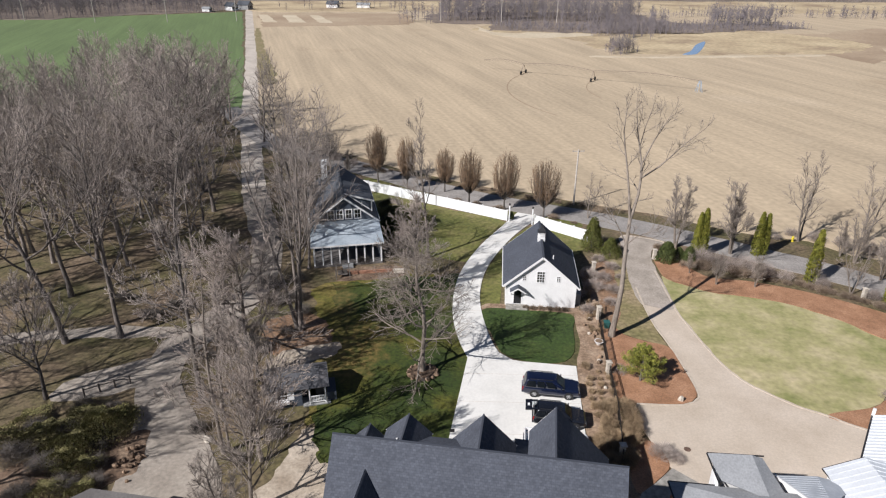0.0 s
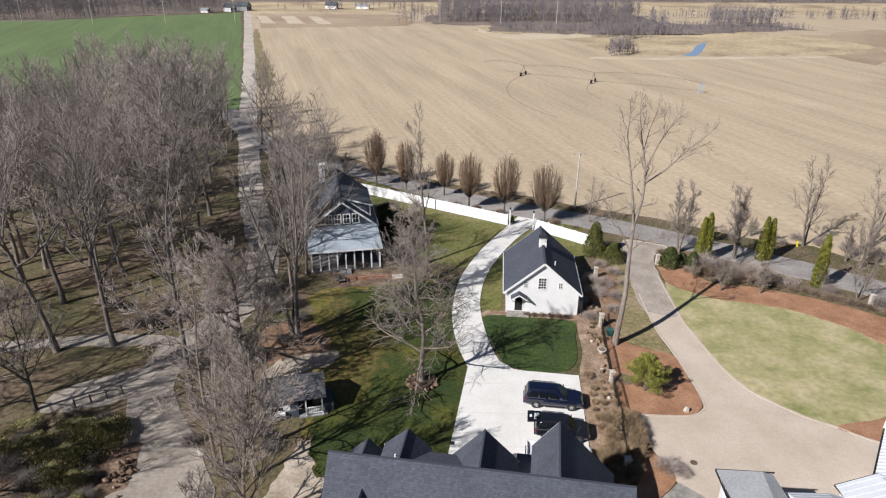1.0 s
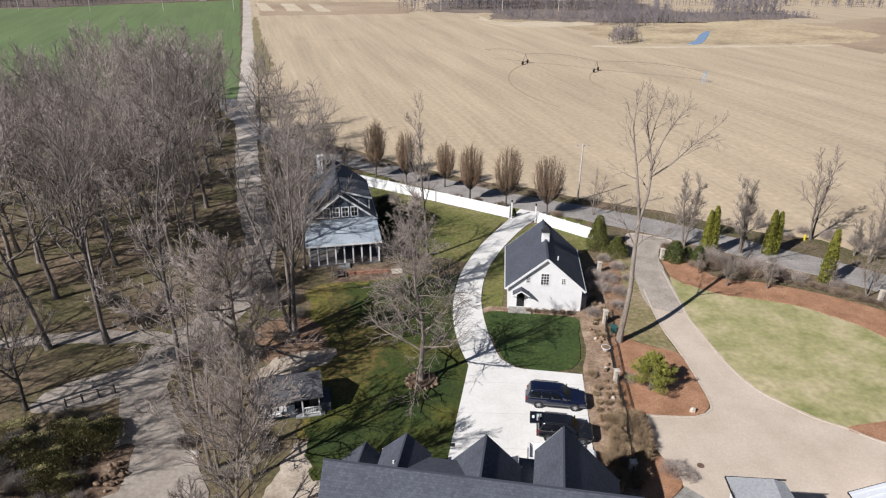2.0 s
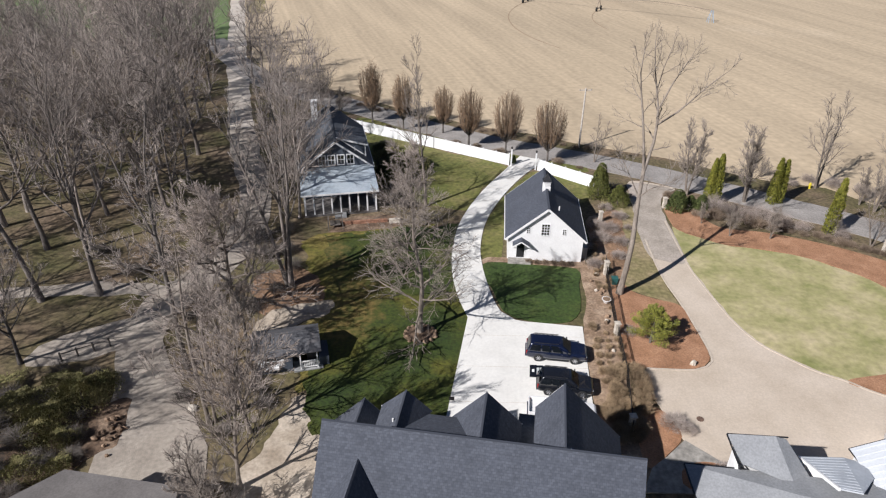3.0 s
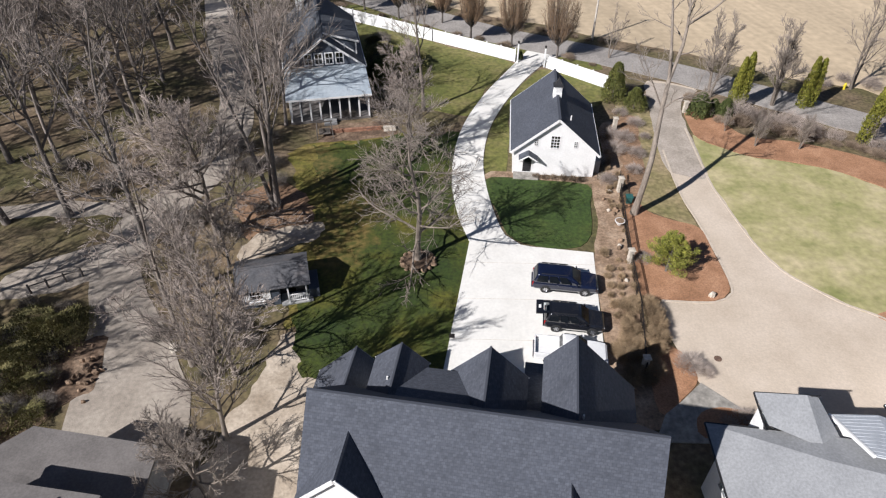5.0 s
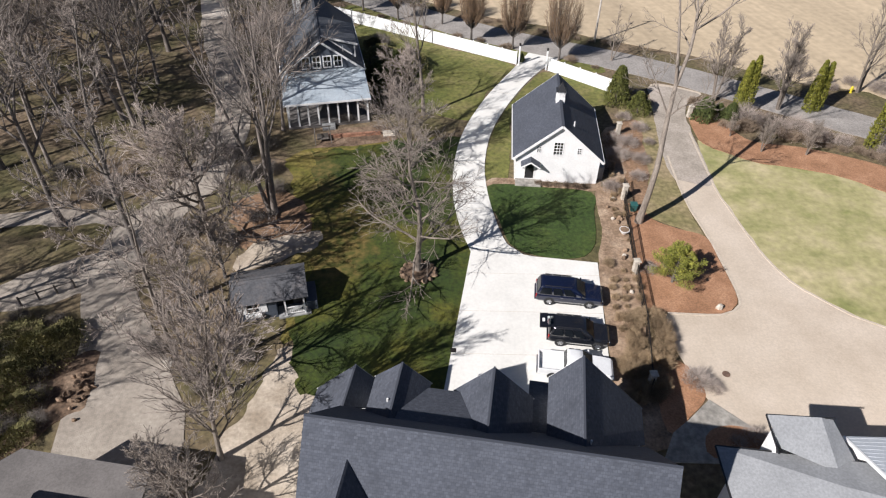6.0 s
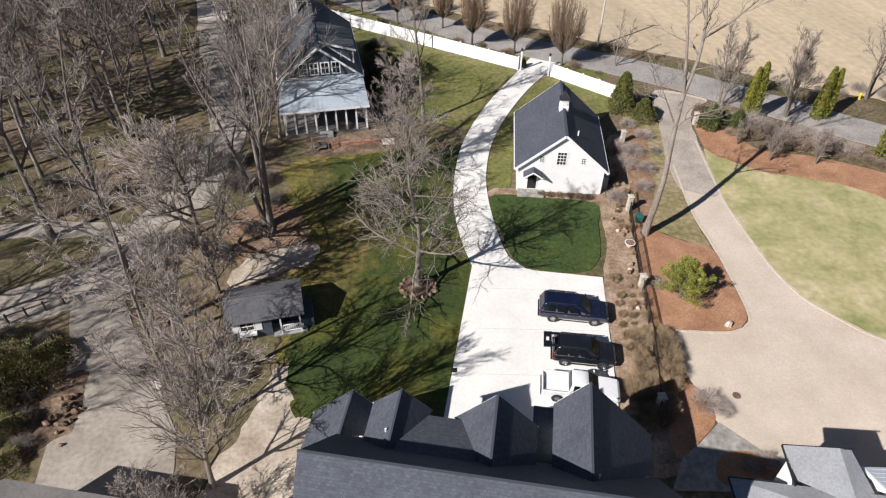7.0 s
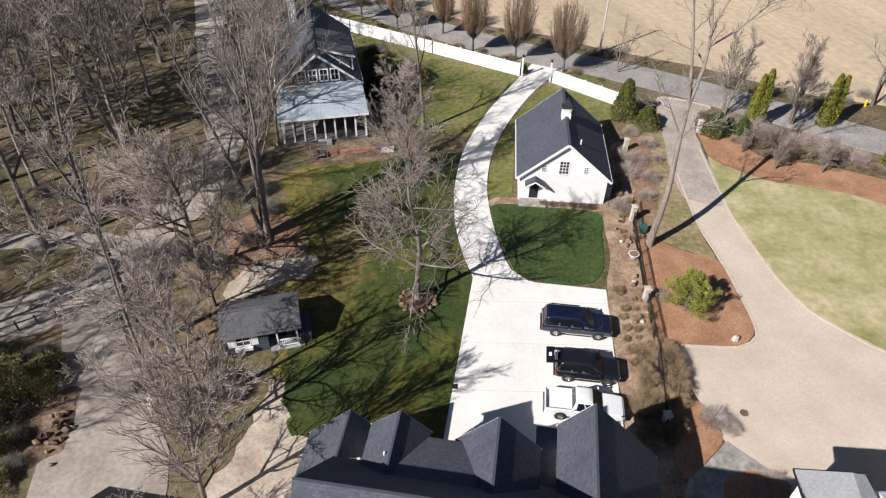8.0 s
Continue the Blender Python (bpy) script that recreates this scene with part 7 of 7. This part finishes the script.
def vehicle(name, label, m, paint, L, W, H, kind):
    car = thing(name, m, label, "car" if kind != "pickup" else "pickup truck", "parked vehicles")
    hw, belt = W / 2, H * 0.6
    h0, r = 0.36, 0.4
    xs = L / 2
    st = [(-xs, hw * 0.9, 0.5, belt * 0.82), (-xs + 0.06, hw * 0.97, 0.42, belt * 0.96), (-xs + 0.3, hw, h0, belt), (-0.2, hw, h0, belt), (L * 0.18, hw, h0, belt), (L * 0.26, hw, h0, belt * 1.0), (xs - 0.75, hw * 0.985, h0, belt * 0.97), (xs - 0.2, hw * 0.95, h0 + 0.02, belt * 0.91), (xs - 0.04, hw * 0.86, 0.42, belt * 0.8), (xs, hw * 0.8, 0.46, belt * 0.66)]
    if kind == "pickup":
        bed0 = -xs + 0.08
        bed1 = -0.85
        st = [(bed1, hw, h0, belt)] + [q for q in st if q[0] > bed1]
        low = [(-xs, hw * 0.92, 0.5, belt * 0.72), (-xs + 0.06, hw, 0.42, belt * 0.75), (bed1, hw, h0, belt * 0.75)]
        part("bed_floor", Mesh().loft([rounded(*q) for q in low]), paint, car)
        for s in (-1, 1):
            part("bed_side", Mesh().box(bed0, bed1 + 0.02, min(s * (hw - 0.12), s * hw), max(s * (hw - 0.12), s * hw), belt * 0.6, belt * 1.02), paint, car, bevel=0.03)
        part("tailgate", Mesh().box(-xs - 0.01, -xs + 0.09, -hw + 0.04, hw - 0.04, belt * 0.6, belt * 1.02), paint, car, bevel=0.03)
        part("bed_liner", Mesh().box(bed0 + 0.06, bed1 - 0.04, -hw + 0.16, hw - 0.16, belt * 0.75, belt * 0.765), WHITE, car)
    part("body", Mesh().loft([rounded(*q, 0.16) for q in st]), paint, car, bevel=0.03, smooth=False)
    for s in (-1, 1):
        for x in (-L * 0.295, L * 0.305):
            part("wheel_arch", Mesh().tube([(x, s * (hw - 0.16), r), (x, s * (hw + 0.012), r)], [r + 0.035, r + 0.035], 18, True), DARKTRIM, car)
            wheel(car, x, s * (hw - 0.09), r, s)
        part("mirror", Mesh().box(L * 0.155, L * 0.155 + 0.12, min(s * (hw + 0.02), s * (hw + 0.24)), max(s * (hw + 0.02), s * (hw + 0.24)), belt + 0.06, belt + 0.26), paint, car, bevel=0.03)
        part("headlight", Mesh().box(xs - 0.16, xs - 0.02, min(s * 0.5, s * (hw * 0.84)), max(s * 0.5, s * (hw * 0.84)), belt * 0.62, belt * 0.76), CLEARLAMP, car, bevel=0.02)
        part("tail_light", Mesh().box(-xs - 0.012, -xs + 0.1, min(s * (hw * 0.78), s * (hw * 0.93)), max(s * (hw * 0.78), s * (hw * 0.93)), belt * 0.62, belt * 0.95), REDLAMP, car, bevel=0.015)
        part("sill", Mesh().box(-L * 0.2, L * 0.2, min(s * hw, s * (hw + 0.06)), max(s * hw, s * (hw + 0.06)), 0.33, 0.4), DARKTRIM, car)
        for x in (-0.75, 0.35):
            part("door_handle", Mesh().box(x, x + 0.2, min(s * hw, s * (hw + 0.03)), max(s * hw, s * (hw + 0.03)), belt * 0.84, belt * 0.87), CHROME, car)
        if kind != "pickup":
            part("roof_rail", bar(Mesh(), (-L * 0.38, s * hw * 0.72, H + 0.04), (L * 0.02, s * hw * 0.72, H + 0.04), 0.05, 0.05), DARKTRIM, car)
    part("grille", Mesh().box(xs - 0.03, xs + 0.012, -0.5, 0.5, belt * 0.45, belt * 0.72), DARKTRIM, car)
    part("front_bumper", Mesh().box(xs - 0.25, xs + 0.08, -hw * 0.84, hw * 0.84, 0.36, 0.56), paint if kind != "pickup" else CHROME, car, bevel=0.05)
    part("rear_bumper", Mesh().box(-xs - 0.1, -xs + 0.15, -hw * 0.88, hw * 0.88, 0.4, 0.6), paint if kind != "pickup" else CHROME, car, bevel=0.05)
    part("number_plate", Mesh().box(-xs - 0.115, -xs - 0.1, -0.15, 0.15, 0.42, 0.56), WHITE, car)
    if kind == "pickup":
        rq, pane = cabin(car, paint, -0.9, L * 0.22, -0.7, L * 0.06, hw * 0.96, hw * 0.74, belt - 0.02, H, ((0.12, 0.44), (0.5, 0.8)))
        pane("rear_window", rq, (-0.9, 0, 0.3))
    else:
        rq, pane = cabin(car, paint, -xs + 0.1, L * 0.235, -xs + 0.38, L * 0.07, hw * 0.97, hw * 0.77, belt - 0.02, H, ((0.05, 0.3), (0.34, 0.56), (0.6, 0.82)))
        if kind == "suv":
            pane("rear_window", rq, (-0.9, 0, 0.3))
        else:
            # solid black panel paints the unlit inside of the open boot
            part("boot_shade_panel", Mesh().box(-xs + 0.085, -xs + 0.13, -hw * 0.72, hw * 0.72, 0.75, H * 0.9), DARKTRIM, car)
            gate = part("tailgate", Mesh().box(-0.55, 0, -hw * 0.72, -hw * 0.5, -0.04, 0.04).box(-0.55, 0, hw * 0.5, hw * 0.72, -0.04, 0.04).box(-1.15, -0.55, -hw * 0.76, hw * 0.76, -0.06, 0.05).box(-0.08, 0, -hw * 0.5, hw * 0.5, -0.04, 0.04), paint, car, "raised black tailgate")
            gate.matrix_local = pose(-xs + 0.4, 0, H - 0.02, 0, -6, 0)
            part("tailgate_glass", Mesh().box(-0.55, -0.08, -hw * 0.5, hw * 0.5, -0.006, 0.006), GLASS, gate)
            part("plate_recess", Mesh().box(-0.95, -0.75, -0.18, 0.18, 0.05, 0.06), WHITE, gate)
    return car


vehicle("suv", "long navy blue estate car parked on white concrete", pose(9.95, 53.9, 0.09, 0, 0, -6), NAVY, 5.55, 2.0, 1.88, "suv")
vehicle("suv", "black estate car with its tailgate raised", pose(10.15, 49.4, 0.09, 0, 0, -6), BLACKPAINT, 4.8, 1.95, 1.85, "open")
vehicle("pickup_truck", "white crew-cab pickup truck with open bed", pose(9.45, 46.05, 0.09, 0, 0, -6), WHITEPAINT, 5.6, 1.95, 1.85, "pickup")

# near power pole
up = thing("utility_pole", pose(20.3, 106.7, 0), "pale wooden utility pole with a crossarm at the field", "utility pole")
part("shaft", Mesh().tube([(0, 0, -0.05), (0, 0, 9.7)], [0.16, 0.11], 8, True), POLEWOOD, up)
part("crossarm", bar(Mesh(), (-1.0, 0, 9.4), (1.0, 0.2, 9.4), 0.1, 0.12), POLEWOOD, up)
for x in (-0.9, 0.9):
    part("insulator", Mesh().tube([(x, x * 0.1, 9.46), (x, x * 0.1, 9.65)], [0.05, 0.035], 6, True), GALV, up)
# ---- distance: poles, irrigation line, farms, far woods ----
far_poles = [(-244, 383), (-203, 381), (-164, 385), (-128, 395), (-11.3, 407.6), (24.1, 405), (56.7, 408.5)]
fp = thing("utility_pole", pose(*far_poles[0], 0), "distant pale utility pole at a field edge", "utility pole", "distant utility poles")
part("shaft", Mesh().tube([(0, 0, -0.05), (0, 0, 12.5)], [0.2, 0.14], 6, True), POLEWOOD, fp)
part("crossarm", bar(Mesh(), (-1.2, 0, 11.8), (1.2, 0, 11.8), 0.14, 0.16), POLEWOOD, fp)
for x, y in far_poles[1:]:
    copy_thing(fp, pose(x, y, 0))

RUSTPIPE = plain("weathered_pipe", (0.20, 0.16, 0.13), 0.7, 0.3)
PIV = Vector((73.9, 206.4, 0))
TRACKSOIL = surface("wheel_track_soil", [(0.29, 0.21, 0.135), (0.36, 0.265, 0.175)], 0.2, 0.95, 2, 0.2, 0.3, 4)
for r, a0, a1, w in ((58.6, 150, 215, 0.5), (33.8, 152, 200, 0.4)):
    pts = [(PIV.x + r * math.cos(radians(a)), PIV.y + r * math.sin(radians(a))) for a in np.linspace(a0, a1, 60)]
    lf, rt = ribbon([Vector(p) for p in pts], [w * (0.6 + 0.5 * abs(noise.noise((i * 0.3, r, 0)))) for i in range(60)])
    sheet("wheel_track", lf + rt[::-1], 0.045, TRACKSOIL, "dark curved wheel track of the irrigation line", "track", curve=False, step=9, thick=0.02)
sprinkler = thing("irrigation_line", pose(0, 0, 0), "long wheeled irrigation line standing on the stubble field", "irrigation machine")
W1, W2 = Vector((22.5, 234.4, 0)), Vector((44.3, 222.1, 0))
END = W1 + (W1 - W2) * 0.62
for a, b in ((PIV, W2), (W2, W1), (W1, END)):
    pts = [a.lerp(b, k / 8) + Vector((0, 0, 3.4 + 0.9 * math.sin(math.pi * k / 8))) for k in range(9)]
    part("pipe", Mesh().tube(pts, [0.065] * 9, 6), RUSTPIPE, sprinkler)
    tr = Mesh()
    low = [a.lerp(b, k / 8) + Vector((0, 0, 2.9 + 0.8 * math.sin(math.pi * k / 8))) for k in range(9)]
    for k in range(8):
        bar(tr, low[k], low[k + 1], 0.03, 0.03)
        bar(tr, low[k], pts[k + 1], 0.025, 0.025)
    part("truss", tr, RUSTPIPE, sprinkler)
for p in (W1, W2):
    d = Vector((-(W1 - W2).normalized().y, (W1 - W2).normalized().x, 0))
    lg = Mesh()
    for s in (-1, 1):
        bar(lg, p + d * s * 2.0 + Vector((0, 0, 0.7)), p + Vector((0, 0, 3.4)), 0.12, 0.12)
    bar(lg, p - d * 2.0 + Vector((0, 0, 0.7)), p + d * 2.0 + Vector((0, 0, 0.7)), 0.15, 0.15)
    part("tower", lg, RUSTPIPE, sprinkler)
    for s in (-1, 1):
        c = p + d * s * 2.0 + Vector((0, 0, 0.62))
        ax = (W1 - W2).normalized() * 0.16
        part("wheel", Mesh().tube([c - ax, c + ax], [0.62, 0.62], 12, True), RUBBER, sprinkler)
BLUE = plain("pale_blue_paint", (0.25, 0.38, 0.52), 0.5)
pt = Mesh()
for sx in (-1, 1):
    for sy in (-1, 1):
        bar(pt, PIV + Vector((sx * 0.8, sy * 0.8, 0)), PIV + Vector((sx * 0.2, sy * 0.2, 3.4)), 0.09, 0.09)
part("pivot_tower", pt, BLUE, sprinkler)


def small_building(name, label, x, y, w, d, h, ridge, turn, wall_mat, roof_mat):
    ob = thing(name, pose(x, y, 0, 0, 0, turn), label, "farm building", "distant farm buildings")
    part("wall", Mesh().prism([(-w / 2, 0, 0), (w / 2, 0, 0), (w / 2, 0, h), (0, 0, ridge - 0.1), (-w / 2, 0, h)], (0, d, 0)), wall_mat, ob)
    roof_part("roof", [[(-w / 2 - 0.4, -0.4, h - 0.1), (0, -0.4, ridge + 0.1), (0, d + 0.4, ridge + 0.1), (-w / 2 - 0.4, d + 0.4, h - 0.1)], [(w / 2 + 0.4, -0.4, h - 0.1), (w / 2 + 0.4, d + 0.4, h - 0.1), (0, d + 0.4, ridge + 0.1), (0, -0.4, ridge + 0.1)]], roof_mat, ob)
    for k in range(3):
        xx = -w / 2 + w * (k + 0.5) / 3
        part("window", Mesh().box(xx - 0.5, xx + 0.5, -0.05, 0.02, h * 0.35, h * 0.35 + 1.3), CARGLASS, ob)


small_building("farmhouse", "distant white farmhouse at the end of the lane", -150, 462, 5, 7, 2.8, 5, 60, WHITE, DARKSH)
small_building("farm_shed", "distant dark farm shed", -142, 470, 6, 8, 3.2, 5.5, 75, GREYSIDING, DARKSH)
small_building("farm_shed", "distant low white farm shed", -163, 452, 3.5, 5, 2.0, 3, 80, WHITE, GREYSH)
small_building("farmhouse", "distant white farmhouse in a meadow", -86, 492, 5, 8, 2.6, 4.5, 80, WHITE, DARKSH)
small_building("farm_shed", "distant white farm shed in a meadow", -64, 494, 3.5, 9, 2.2, 3.4, 85, WHITE, GREYSH)

# purplish tinge of distant haze mixed into the twig colour
HAZEWOOD = surface("haze_tinted_twigs", [(0.135, 0.118, 0.122), (0.20, 0.175, 0.178)], 0.05, 0.95, 0.5, 0.2, 0, 10)


def far_wood(name, label, spots, seed, low=9, high=15, twigs=26, mat=None):
    """Many small bare trees of a far wood, joined."""
    rng = random.Random(seed)
    mesh = Mesh()
    for x, y in spots:
        h = rng.uniform(low, high)
        base = Vector((x, y, 0))
        spike(mesh, base, Vector((rng.gauss(0, 0.06), rng.gauss(0, 0.06), 1)), h, 0.12)
        for _ in range(twigs):
            f = rng.uniform(0.18, 0.95)
            a = rng.uniform(0, 6.283)
            w = Vector((math.cos(a), math.sin(a), rng.uniform(0.3, 1.5))).normalized()
            spike(mesh, base + Vector((0, 0, h * f)), w, h * rng.uniform(0.2, 0.5) * (1.2 - f * 0.6), 0.075)
    return solid(name, mesh, mat or HAZEWOOD, label, "woods", kind="stuff")


rf = random.Random(21)


def scatter(poly, n):
    xs, ys = [p[0] for p in poly], [p[1] for p in poly]
    out = []
    while len(out) < n:
        x, y = rf.uniform(min(xs), max(xs)), rf.uniform(min(ys), max(ys))
        inside = False
        for (xa, ya), (xb, yb) in zip(poly, poly[1:] + poly[:1]):
            if (ya > y) != (yb > y) and x < (xb - xa) * (y - ya) / (yb - ya) + xa:
                inside = not inside
        if inside:
            out.append((x, y))
    return out


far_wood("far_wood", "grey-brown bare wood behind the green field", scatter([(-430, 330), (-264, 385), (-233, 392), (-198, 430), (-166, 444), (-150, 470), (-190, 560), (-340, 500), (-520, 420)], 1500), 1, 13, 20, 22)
far_wood("far_wood", "bare wood along the horizon, tinted purple-grey for haze", scatter([(-190, 560), (-40, 560), (90, 585), (220, 590), (420, 600), (480, 720), (150, 720), (-240, 660)], 1700), 2, 12, 18, 20)
far_wood("marsh_wood", "grey bare trees of a wet wood in the fields", scatter([(-14, 402), (22, 408), (62, 406), (97, 414), (116, 452), (90, 470), (-10, 462)], 560), 3, 9, 15, 24)
far_wood("marsh_wood", "bare grey trees on the marsh edge", scatter([(60, 352), (72, 332), (92, 330), (108, 356), (112, 382), (84, 384)], 110), 8, 5, 12, 28)
far_wood("marsh_brush", "low brush of the marsh, tinted purple-grey for haze", scatter([(17, 398), (20, 364), (48, 359), (82, 353), (110, 356), (142, 368), (180, 382), (196, 388), (180, 412), (125, 402), (90, 397)], 900), 4, 1.5, 4, 14)
far_wood("marsh_wood", "bare grey tree belt beyond the marsh", scatter([(140, 402), (175, 397), (190, 420), (156, 428)], 110), 9, 7, 12, 24)
far_wood("marsh_brush", "clump of bare brush at the pool", scatter([(61, 281), (69, 280), (76, 287), (72, 296), (62, 293)], 34), 5, 3, 8, 26)
far_wood("marsh_brush", "scattered bare trees in the far meadow", scatter([(-130, 462), (-18, 476), (-18, 500), (-130, 490)], 30), 6, 4, 9, 24)
far_wood("marsh_brush", "sparse bare trees at the field edge", scatter([(-36, 384), (-11, 396), (-9, 442), (-34, 440)], 26), 10, 5, 11, 26)
far_wood("marsh_brush", "bare hedgerow across the far fields", scatter([(120, 440), (205, 452), (268, 446), (400, 440), (400, 462), (288, 470), (215, 468), (120, 452)], 260), 7, 4, 8, 22)
